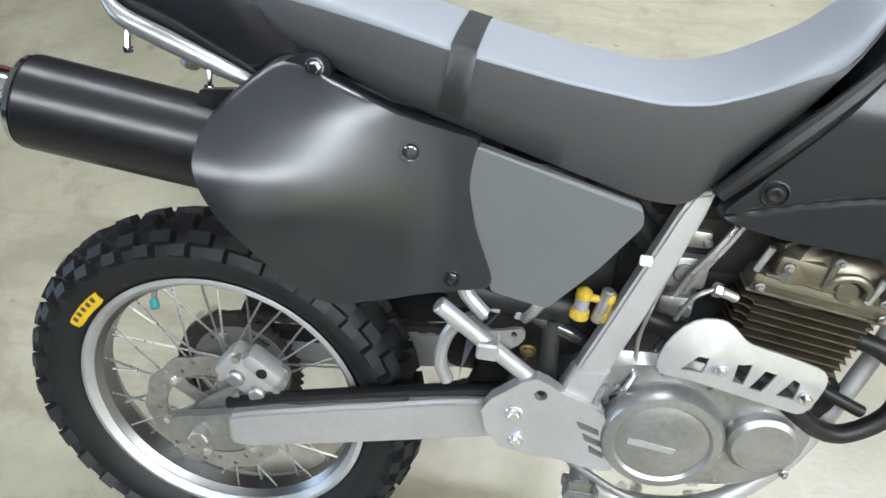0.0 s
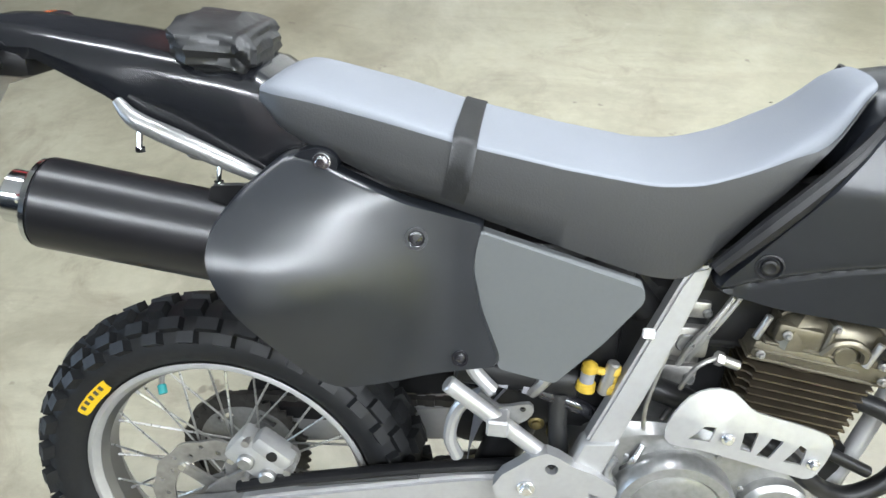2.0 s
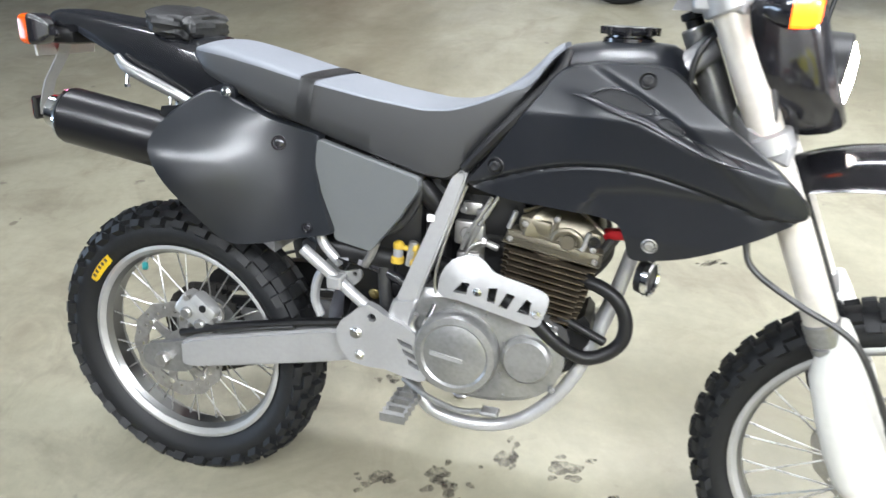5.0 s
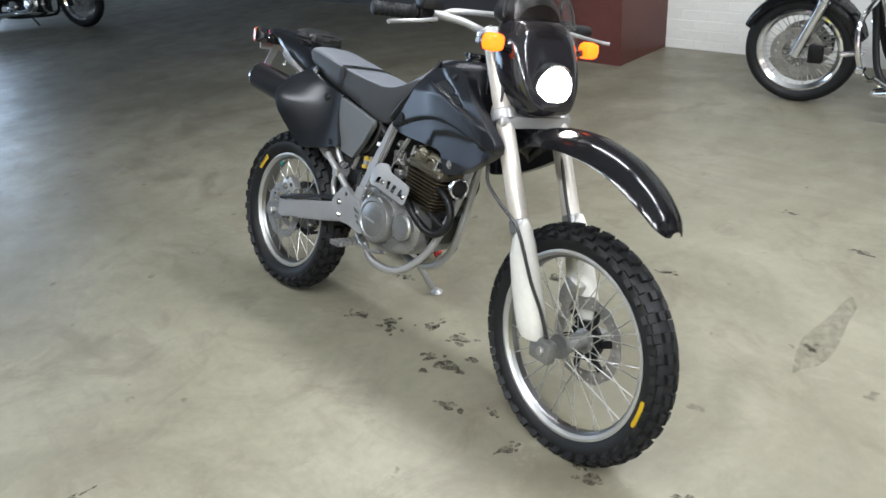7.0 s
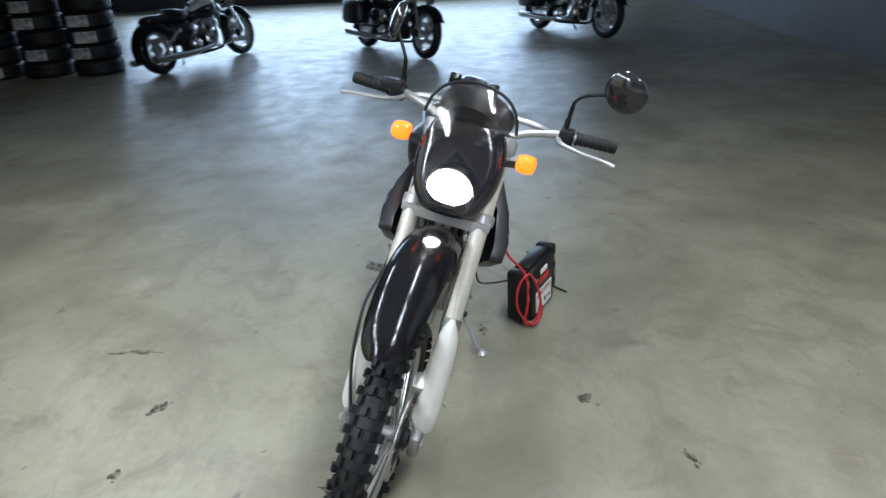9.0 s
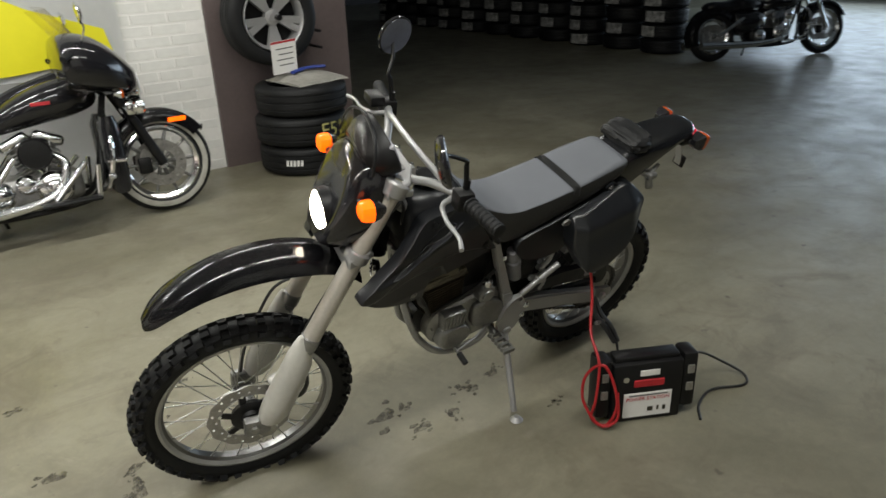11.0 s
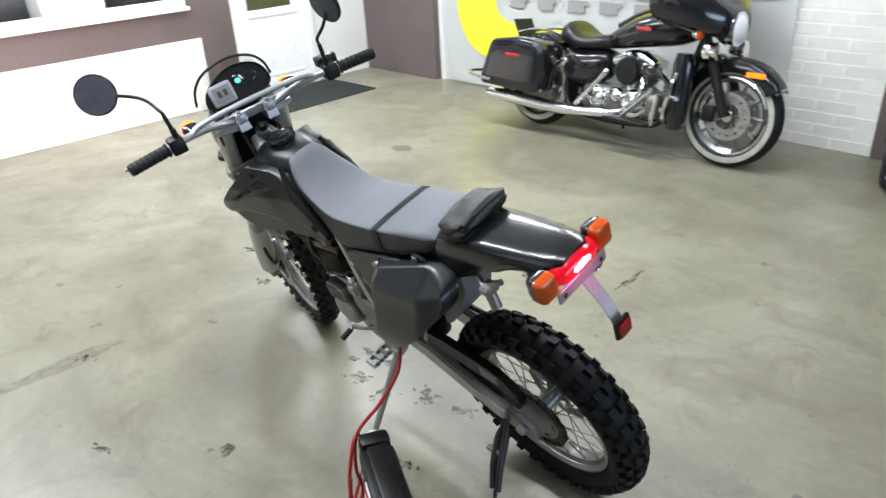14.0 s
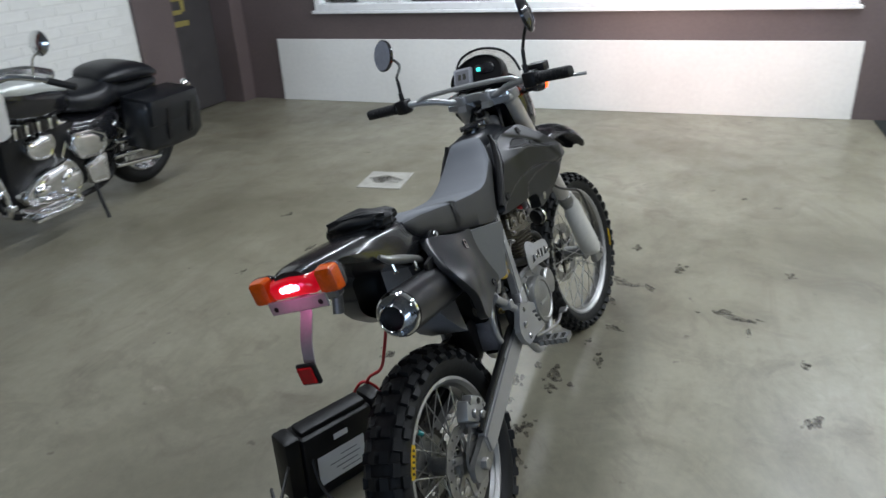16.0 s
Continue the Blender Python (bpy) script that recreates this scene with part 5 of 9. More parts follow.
part("muffler_bracket", bm, DEEP_BLACK, muffler)

# seat
ST = [(-0.594, 0.962, 0.957, 0.946, 0.074), (-0.588, 0.971, 0.957, 0.933, 0.083), (-0.57, 0.976, 0.956, 0.914, 0.089), (-0.53, 0.968, 0.951, 0.896, 0.092), (-0.45, 0.949, 0.936, 0.862, 0.097), (-0.36, 0.923, 0.916, 0.835, 0.099), (-0.25, 0.901, 0.897, 0.802, 0.099),
      (-0.15, 0.887, 0.884, 0.772, 0.097), (-0.1, 0.891, 0.888, 0.768, 0.094), (-0.05, 0.909, 0.905, 0.835, 0.089), (0.0, 0.944, 0.928, 0.892, 0.083), (0.022, 0.965, 0.932, 0.924, 0.078), (0.04, 0.985, 0.958, 0.953, 0.07), (0.056, 1.003, 0.985, 0.981, 0.058), (0.066, 1.003, 0.994, 0.991, 0.045)]
def seat_at(a):
    for p, q in zip(ST, ST[1:]):
        if a <= q[0]:
            t = max(0, (a - p[0]) / (q[0] - p[0]))
            return [p[i] * (1 - t) + q[i] * t for i in range(5)]
    return list(ST[-1])
fine = []
for i in range(61):
    a = ST[0][0] + (ST[-1][0] - ST[0][0]) * i / 60
    near = [seat_at(max(ST[0][0], min(ST[-1][0], a + d))) for d in (-0.012, 0, 0.012)]
    fine.append([a] + [sum(x[j] for x in near) / 3 for j in range(1, 5)])
bm = bmesh.new()
ring_skin(bm, [[(a, -w * 0.8, lo - 0.004), (a, -w * 1.0, lo + 0.004), (a, -w * 1.06, lo * 0.55 + se * 0.45), (a, -w, se), (a, -w * 0.9, se - 0.006), (a, w * 0.9, se - 0.006), (a, w, se), (a, w * 1.06, lo * 0.55 + se * 0.45), (a, w, lo + 0.004), (a, w * 0.8, lo - 0.004)] for a, to, se, lo, w in fine])
seat = part("seat", bm, SEAT_DARK, bike, "charcoal vinyl seat with a pale grey top", None, 60)
bm = bmesh.new()
ring_skin(bm, [[(a, -w * 1.004, se - 0.001)] + [(a, w * math.sin(t), se + (to - se) * (math.cos(t) ** 0.55 if math.cos(t) > 0.001 else 0)) for t in [radians(x) for x in (-86, -72, -54, -32, -10, 10, 32, 54, 72, 86)]] + [(a, w * 1.004, se - 0.001)] for a, to, se, lo, w in fine])
part("seat_top", bm, SEAT_GREY, seat, "pale grey grippy vinyl top", None, 60)
bm = bmesh.new()
def strap_ring(a):
    _a, to, se, lo, w = seat_at(a)
    ring = [(a - 0.012, -w * 1.0, lo + 0.012), (a - 0.006, -w * 1.09, lo * 0.55 + se * 0.45), (a, -w * 1.04, se)]
    ring += [(a, w * 1.02 * math.sin(t), se + (to - se) * math.cos(t) ** 0.55 + 0.0025) for t in [radians(x) for x in (-76, -60, -40, -20, 0, 20, 40, 60, 76)]]
    return ring + [(a, w * 1.04, se), (a - 0.006, w * 1.09, lo * 0.55 + se * 0.45), (a - 0.012, w * 1.0, lo + 0.012)]
ring_skin(bm, [strap_ring(a) for a in (-0.374, -0.365, -0.356, -0.347)], closed=False)
bmesh.ops.solidify(bm, geom=bm.faces[:], thickness=0.003)
part("seat_strap", bm, SEAT_DARK, seat, "dark vinyl passenger strap", None, 60)

# side covers
def ease(t):
    t = max(0.0, min(1.0, t))
    return t * t * (3 - 2 * t)
def cover_depth(a, h):
    over = h - (0.784 - 0.12 * (a + 0.55))
    rise = 0.009 * math.log(1 + math.exp(max(-40.0, min(40.0, over / 0.009))))
    flare = ease((-0.36 - a) / 0.25) * max(0.0, 1 - 8.2 * rise) * (0.45 + 0.55 * ease((h - 0.6) / 0.16))
    return 0.131 - 0.12 * (h - 0.66) + 0.084 * flare - 0.16 * max(0, h - 0.85)
COVER = soft_corners([(-0.562, 0.894), (-0.535, 0.893), (-0.5, 0.878), (-0.42, 0.848), (-0.332, 0.829), (-0.338, 0.812), (-0.341, 0.775), (-0.33, 0.725), (-0.302, 0.656), (-0.36, 0.643), (-0.43, 0.627), (-0.485, 0.62), (-0.512, 0.63), (-0.54, 0.66), (-0.59, 0.73), (-0.62, 0.775), (-0.63, 0.803), (-0.626, 0.828), (-0.603, 0.86)], 0.012)
bm = bmesh.new()
panel_shell(bm, COVER, cover_depth, -1, 0.016, (1.0, 0.985, 0.95, 0.9, 0.83, 0.75, 0.66, 0.56, 0.46, 0.35, 0.24, 0.13, 0.04), 0.007)
cover = part("side_cover", bm, COVER_BLACK, bike, "satin black bulging side cover", None, 50)
for a, h, r in ((-0.409, 0.81, 0.0135), (-0.351, 0.664, 0.01)):
    bm = bmesh.new()
    way = Vector((-(cover_depth(a + 0.004, h) - cover_depth(a - 0.004, h)) / 0.008, -1, -(cover_depth(a, h + 0.004) - cover_depth(a, h - 0.004)) / 0.008)).normalized()
    lathe(bm, [(-0.004, r), (0.0035, r), (0.0035, r * 0.72), (0.0015, r * 0.6), (0.0025, r * 0.45), (0.0025, 0.001)], (a, -cover_depth(a, h), h), way, 20)
    part("fastener", bm, GLOSS_BLACK, cover, "black recessed fastener")
bm = bmesh.new()
GREY = soft_corners([(-0.345, 0.775), (-0.338, 0.822), (-0.25, 0.799), (-0.15, 0.773), (-0.146, 0.755), (-0.185, 0.694), (-0.236, 0.63), (-0.305, 0.642), (-0.33, 0.72)], 0.006)
panel_shell(bm, GREY, lambda a, h: 0.118 + 0.04 * (a + 0.24), -1, 0.016, (1.0, 0.988, 0.9, 0.6, 0.25, 0.05), 0.004)
part("number_panel", bm, GREY_PANEL, bike, "matt grey side number panel", None, 50)
# left side cover and its black inner panel
LCOV = soft_corners([(-0.352, 0.826), (-0.45, 0.856), (-0.53, 0.882), (-0.578, 0.897), (-0.612, 0.886), (-0.64, 0.866), (-0.65, 0.84), (-0.636, 0.8), (-0.6, 0.762), (-0.546, 0.708), (-0.475, 0.656), (-0.42, 0.645), (-0.38, 0.66), (-0.35, 0.73), (-0.35, 0.79)], 0.014)
def lcover_depth(a, h):
    over = h - (0.797 + 0.19 * (-0.353 - a))
    soft = 0.005 * math.log(1 + math.exp(max(-40.0, min(40.0, over / 0.005))))
    return 0.188 + 0.042 * ease(-over / 0.15) - 1.35 * soft - 0.03 * ease((a + 0.39) / 0.05) - 0.03 * ease((-0.57 - a) / 0.08)
bm = bmesh.new()
panel_shell(bm, LCOV, lcover_depth, 1, 0.05, [1.0, 0.985] + [0.96 - 0.96 * k / 30 for k in range(30)], 0.01)
lcover = part("side_cover", bm, COVER_BLACK, bike, "satin black bulging side cover", None, 50)
bm = bmesh.new()
panel_shell(bm, round_outline([(-0.16, 0.77), (-0.3, 0.815), (-0.4, 0.845), (-0.48, 0.85), (-0.44, 0.76), (-0.36, 0.67), (-0.25, 0.665), (-0.18, 0.7)], 3), lambda a, h: 0.112, 1, 0.02, (1.0, 0.97, 0.8, 0.4, 0.1), 0.006)
part("number_panel", bm, SATIN_BLACK, bike, "black left side panel", None, 50)
bm = bmesh.new()
plate(bm, soft_corners([(-0.352, 0.812), (-0.34, 0.818), (-0.325, 0.812), (-0.318, 0.8), (-0.345, 0.796)], 0.004), 0.118, 0.128)
part("cover_tab", bm, STEEL, lcover)

# tail, pouch, lamps
TS = [(-0.5, 0.07, 0.925, 0.88), (-0.56, 0.078, 0.95, 0.872), (-0.6, 0.081, 0.974, 0.862), (-0.64, 0.082, 0.982, 0.86), (-0.7, 0.08, 0.99, 0.892), (-0.78, 0.077, 1.0, 0.94), (-0.86, 0.071, 1.008, 0.975), (-0.91, 0.066, 1.012, 0.99), (-0.938, 0.058, 1.011, 0.998), (-0.952, 0.045, 1.008, 1.001)]
bm = bmesh.new()
ring_skin(bm, [[(a, k * w, z) for k, z in [(-1, lo), (-1.03, lo * 0.6 + to * 0.4), (-1.0, to - 0.026), (-0.94, to - 0.014), (-0.84, to - 0.006), (-0.68, to - 0.001), (-0.35, to + 0.003), (0.35, to + 0.003), (0.68, to - 0.001), (0.84, to - 0.006), (0.94, to - 0.014), (1.0, to - 0.026), (1.03, lo * 0.6 + to * 0.4), (1, lo)]] for a, w, to, lo in [(x, y, t_, min(l_, t_ - 0.03) if x > -0.9 else l_ - 0.02) for x, y, t_, l_ in TS]])
tail = part("tail_cover", bm, TAIL_BLACK, bike, "glossy black tail fairing", None, 50)
def lug(s):
    ear = part("tail_lug", plate(bmesh.new(), round_outline([(-0.55, 0.893), (-0.525, 0.903), (-0.504, 0.896), (-0.502, 0.88), (-0.52, 0.876), (-0.548, 0.884)], 3), s * 0.075, s * 0.105), SATIN_BLACK, tail)
    bolt(ear, -0.518, s * 0.105, 0.889, 0.0105, s)
both(lug)
bm = bmesh.new()
ring_skin(bm, [[(a, -w, lo), (a, w, lo), (a, w * 0.8, hi), (a, -w * 0.8, hi)] for a, w, lo, hi in ((-0.46, 0.06, 0.58, 0.84), (-0.5, 0.066, 0.61, 0.85), (-0.55, 0.064, 0.67, 0.85), (-0.59, 0.05, 0.75, 0.86))])
inner_ = part("inner_mudguard", bm, INNER_GREY, bike, "grey inner rear mudguard")
bm = bmesh.new()
ring_skin(bm, [[(a, y, h) for y in (-0.082, -0.075, 0.0, 0.055, 0.062)] for a, h in ((-0.338, 0.445), (-0.334, 0.49), (-0.322, 0.53), (-0.304, 0.57), (-0.285, 0.6))], closed=False)
bmesh.ops.solidify(bm, geom=bm.faces[:], thickness=0.003)
part("mudflap", bm, FLAP, inner_, "pale grey plastic flap before the wheel")
bm = bmesh.new()
box(bm, (-0.056, -0.088, -0.03), (0.05, 0.088, 0.03), None, 0.022, 3)
bmesh.ops.subdivide_edges(bm, edges=bm.edges[:], cuts=3, use_grid_fill=True)
for v in bm.verts:
    ball = Vector((v.co.x / 0.066, v.co.y / 0.098, v.co.z / 0.038))
    size = ball.length
    if size > 0.01:
        v.co = v.co.lerp(Vector((ball.x / size * 0.06, ball.y / size * 0.09, ball.z / size * 0.034)), 0.55)
    out = v.co.normalized()
    k = noise.noise(v.co * 22) * 0.012 + abs(noise.noise(v.co * 34 + Vector((3, 1, 2)))) * 0.014 - abs(noise.noise(v.co * Vector((70, 26, 60)) + Vector((7, 1, 5)))) * 0.014
    v.co += out * (k - 0.001)
    if v.co.z > 0.0:
        v.co.z *= 1 - 0.35 * (v.co.y / 0.085) ** 2
bmesh.ops.transform(bm, matrix=pose(-0.652, -0.006, 0.999, 0, 7, 4), verts=bm.verts[:])
pouch = part("tail_pouch", bm, POUCH, bike, "black pouch wrapped in creased tape", None, 28)
bm = bmesh.new()
box(bm, (-0.94, -0.072, 0.95), (-0.87, 0.072, 0.985), None, 0.012, 2)
housing = part("tail_lamp_housing", bm, DEEP_BLACK, bike)
bm = bmesh.new()
ring_skin(bm, [[(a, y * w, 0.976 + z * k) for y, z in round_outline([(-1, -0.8), (-0.9, 1), (0.9, 1), (1, -0.8), (0.6, -1), (-0.6, -1)], 2)] for a, w, k in ((-0.925, 0.062, 0.021), (-0.95, 0.06, 0.021), (-0.961, 0.054, 0.017), (-0.966, 0.042, 0.011))])
lens = part("tail_lens", bm, RED_LIT, housing, "lit red tail lamp lens", None, 50)
bm = bmesh.new()
for y, z, r in ((-0.02, 0.0, 0.0075), (-0.008, 0.001, 0.0095), (0.005, 0.0, 0.0095), (0.018, -0.001, 0.0075)):
    lathe(bm, [(-0.002, r), (0.001, r * 0.9), (0.0022, r * 0.5), (0.0025, 0.0005)], (-0.967, y, 0.979 + z), (-1, 0, 0), 12)
part("bulb_glow", bm, RED_BULB, lens, "bright centre of the tail lamp")
def rear_ind(s):
    bm = bmesh.new()
    tube(bm, [(-0.9, s * 0.05, 0.965), (-0.91, s * 0.075, 0.97), (-0.915, s * 0.1, 0.975)], 0.009, 8)
    line = soft_corners([(-0.025, -0.029), (0.025, -0.029), (0.025, 0.029), (-0.025, 0.029)], 0.011, 5)
    shell = lambda rings: ring_skin(bm, [[(-0.9 - d, s * 0.09 + y * k, 0.977 + z * k) for y, z in line] for d, k in rings])
    shell(((0.0, 0.35), (0.012, 0.75), (0.024, 0.97), (0.034, 1.0)))
    body = part("rear_indicator", bm, GLOSS_BLACK, bike, "amber rear indicator on a black stalk")
    bm = bmesh.new()
    shell(((0.0342, 0.99), (0.048, 0.97), (0.057, 0.86), (0.061, 0.55), (0.062, 0.15)))
    part("lens", bm, ORANGE_LENS, body, "amber lens")
both(rear_ind)
bm = bmesh.new()
box(bm, (-0.962, -0.078, 0.925), (-0.955, 0.078, 0.955), Matrix.Translation((0, 0, 0)), 0.002)
strip = part("plate_bracket", bm, SILVER, bike, "bare metal number plate bracket")
for y in (-0.06, 0.06):
    bm = bmesh.new()
    rod(bm, (-0.9625, y, 0.938), (-0.9615, y, 0.938), 0.006, seg=12)
    part("hole", bm, DEEP_BLACK, strip)
bm = bmesh.new()
ring_skin(bm, [[(a, -0.012 - w, h), (a + 0.003, -0.012 - w, h), (a + 0.003, -0.012 + w, h), (a, -0.012 + w, h)] for a, h, w in ((-0.945, 0.955, 0.016), (-0.962, 0.92, 0.016), (-1.0, 0.87, 0.015), (-1.02, 0.82, 0.014), (-1.022, 0.8, 0.014))])
part("strut", bm, SILVER, strip, "bent metal strut")
bm = bmesh.new()
box(bm, (-1.034, -0.036, 0.79), (-1.022, 0.014, 0.838), None, 0.004)
refl = part("reflector_base", bm, DEEP_BLACK, strip)
bm = bmesh.new()
box(bm, (-1.039, -0.031, 0.795), (-1.033, 0.009, 0.833), None, 0.003)
part("reflector", bm, RED_LENS, refl, "square red reflector")
bm = bmesh.new()
box(bm, (-0.76, 0.06, 0.86), (-0.725, 0.1, 0.885), None, 0.006)
rod(bm, (-0.74, 0.08, 0.86), (-0.755, 0.085, 0.82), 0.014, seg=12)
tube(bm, [(-0.7, 0.07, 0.885), (-0.73, 0.08, 0.875), (-0.78, 0.07, 0.9)], 0.008, 8)
part("helmet_lock", bm, CAST, bike, "small metal lock under the tail")

# tank and shrouds
TK = [(0.045, 0.06, 0.985, 0.9), (0.08, 0.092, 1.0, 0.86), (0.13, 0.103, 1.008, 0.84), (0.19, 0.103, 1.01, 0.84), (0.235, 0.092, 1.006, 0.85), (0.262, 0.07, 0.99, 0.87)]
bm = bmesh.new()
ring_skin(bm, [[(a, -w * 1.06, lo), (a, -w * 1.08, (lo + to) / 2), (a, -w, to - 0.062), (a, -w * 0.86, to - 0.034), (a, -w * 0.68, to - 0.014), (a, -w * 0.45, to - 0.003), (a, 0, to), (a, w * 0.45, to - 0.003), (a, w * 0.68, to - 0.014), (a, w * 0.86, to - 0.034), (a, w, to - 0.062), (a, w * 1.08, (lo + to) / 2), (a, w * 1.06, lo)] for a, w, to, lo in TK])
tank = part("fuel_tank", bm, SATIN_BLACK, bike, "satin black fuel tank", None, 50)
bm = bmesh.new()
lathe(bm, [(-0.008, 0.042), (0.003, 0.041), (0.005, 0.036), (0.008, 0.036), (0.009, 0.042), (0.014, 0.045), (0.02, 0.043), (0.022, 0.034), (0.02, 0.03), (0.021, 0.006)], (0.163, 0, 1.009), (0, 0, 1), 32)
cap = part("tank_cap", bm, GLOSS_BLACK, tank, "glossy black filler cap")
for k in range(8):
    t = 2 * math.pi * k / 8
    bm = bmesh.new()
    rod(bm, (0.163 + 0.041 * math.cos(t), 0.042 * math.sin(t), 1.018), (0.163 + 0.042 * math.cos(t), 0.042 * math.sin(t), 1.03), 0.006, seg=8)
    part("cap_grip", bm, GLOSS_BLACK, cap)
def step(x, sharp):
    return 1 / (1 + math.exp(-max(-40, min(40, x * sharp))))
def shroud_depth(a, h, s=-1):
    d = 0.11 + 0.066 * max(0, min(1, (a + 0.03) / 0.42)) - 0.4 * max(0, h - 0.9) - 0.2 * max(0, 0.72 - h)
    ridge = 0.931 - 0.22 * (a - 0.096) - 0.16 * max(0, a - 0.169) + 0.13 * max(0, a - 0.284)
    inside = step(a - 0.115, 70) * step(0.40 - a, 45)
    below = max(0.0, ridge - h)
    d += 0.015 * step(ridge - h, 420) * math.exp(-below / 0.07) * inside
    band = 0.985 - 0.52 * (a - 0.1) - 0.3 * max(0, a - 0.25)
    d += 0.006 * step(h - band, 380) * step(a - 0.12, 60)
    groove = 0.768 + 0.052 * math.sin(math.pi * max(0, min(1, (a + 0.06) / 0.44))) + 0.03 * max(0, a + 0.06)
    d -= 0.011 * step(groove - h, 420)
    d -= 0.006 * math.exp(-((h - groove) / 0.004) ** 2)
    facet = 0.799 - 1.6 * max(0, 0.148 - a) - 0.17 * max(0, 0.217 - a)
    d -= 0.007 * step(facet - h, 420) * step(a - 0.118, 150) * step(0.36 - a, 40)
    return d
SHROUD = round_outline([(0.068, 0.962), (0.1, 0.974), (0.15, 0.98), (0.222, 0.978), (0.254, 0.962), (0.286, 0.932), (0.345, 0.888), (0.405, 0.842), (0.441, 0.802), (0.425, 0.775), (0.371, 0.738), (0.3, 0.7), (0.25, 0.684), (0.21, 0.68), (0.197, 0.712), (0.18, 0.737), (0.13, 0.745), (0.06, 0.748), (-0.012, 0.752), (-0.068, 0.77), (-0.04, 0.815), (0.0, 0.87), (0.04, 0.925)], 7)
VENT_LONG = round_outline([(0.125, 0.931), (0.14, 0.941), (0.16, 0.943), (0.185, 0.936), (0.217, 0.919), (0.21, 0.912), (0.193, 0.912), (0.168, 0.917), (0.147, 0.923)], 2)
VENT_SHORT = round_outline([(0.222, 0.902), (0.234, 0.909), (0.247, 0.904), (0.26, 0.893), (0.257, 0.887), (0.239, 0.892)], 2)
VENT_SLOT = round_outline([(0.277, 0.881), (0.3, 0.876), (0.328, 0.863), (0.346, 0.854), (0.33, 0.856), (0.299, 0.867)], 2)
def shroud(s):
    bm = bmesh.new()
    panel_shell(bm, SHROUD, lambda a, h: shroud_depth(a, h, s), s, 0.03, [1.0, 0.985] + [0.97 - 0.97 * k / 44 for k in range(44)], 0.008)
    sh = part("tank_shroud", bm, SATIN_BLACK, bike, "satin black creased tank shroud", None, 40)
    for line in (VENT_LONG, VENT_SHORT, VENT_SLOT):
        cx, cy = sum(p[0] for p in line) / len(line), sum(p[1] for p in line) / len(line)
        grow = lambda k, up: [(cx + (a - cx) * k, s * (shroud_depth(cx + (a - cx) * k, cy + (h - cy) * k, s) + up), cy + (h - cy) * k) for a, h in line]
        bm = bmesh.new()
        ring_skin(bm, [grow(1.16, -0.003), grow(1.12, 0.0018), grow(1.04, 0.0026), grow(0.96, 0.0004)], caps=False)
        lip = part("vent_lip", bm, SATIN_BLACK, sh, "raised lip round the vent", None, 40)
        # closed dark plate: its colour stands in for the shade inside the vent
        bm = bmesh.new()
        ring_skin(bm, [grow(1.0, 0.0004), grow(0.8, 0.0012), grow(0.5, 0.0012), grow(0.1, 0.0012)])
        part("vent_shade_plate", bm, RUBBER, lip, "dull black plate for the shade in the vent")
    bm = bmesh.new()
    tube(bm, [(a, s * (shroud_depth(a, h, s) + 0.0002), h) for a, h in ((0.096, 0.931), (0.133, 0.921), (0.169, 0.91), (0.206, 0.9), (0.244, 0.884), (0.284, 0.867), (0.316, 0.858), (0.349, 0.852))], [0.0012, 0.003, 0.0036, 0.0036, 0.0034, 0.0034, 0.003, 0.0012], 8)
    part("ridge", bm, SATIN_BLACK, sh, "raised ridge under the vents")
    for a, h, r in ((-0.02, 0.806, 0.0155), (0.202, 0.958, 0.0135), (0.236, 0.71, 0.0125)):
        bm = bmesh.new()
        d = shroud_depth(a, h)
        way = Vector((-(shroud_depth(a + 0.004, h) - shroud_depth(a - 0.004, h)) / 0.008, 1, -(shroud_depth(a, h + 0.004) - shroud_depth(a, h - 0.004)) / 0.008)).normalized()
        lathe(bm, [(-0.006, r), (0.0015, r), (0.0025, r * 0.88), (0.0005, r * 0.74), (-0.002, r * 0.66), (0.0035, r * 0.58), (0.0045, r * 0.4), (0.003, 0.001)], (a, s * d, h), (way.x, s * way.y, way.z), 20)
        part("fastener", bm, STEEL if h < 0.75 else DEEP_BLACK, sh, "recessed bolt")
    if s < 0:
        bm = bmesh.new()
        lathe(bm, [(-0.022, 0.012), (-0.018, 0.027), (-0.004, 0.029), (0.0, 0.026), (0.002, 0.004)], (0.245, -0.085, 0.64), (0.9, -0.35, 0.0), 24)
        horn = part("horn", bm, DEEP_BLACK, bike, "round black horn with a chrome rim")
        bm = bmesh.new()
        lathe(bm, [(-0.004, 0.0285), (-0.004, 0.0315), (0.005, 0.031), (0.007, 0.026), (0.003, 0.024)], (0.245, -0.085, 0.64), (0.9, -0.35, 0.0), 28, True)
        part("horn_rim", bm, CHROME, horn)
both(shroud)
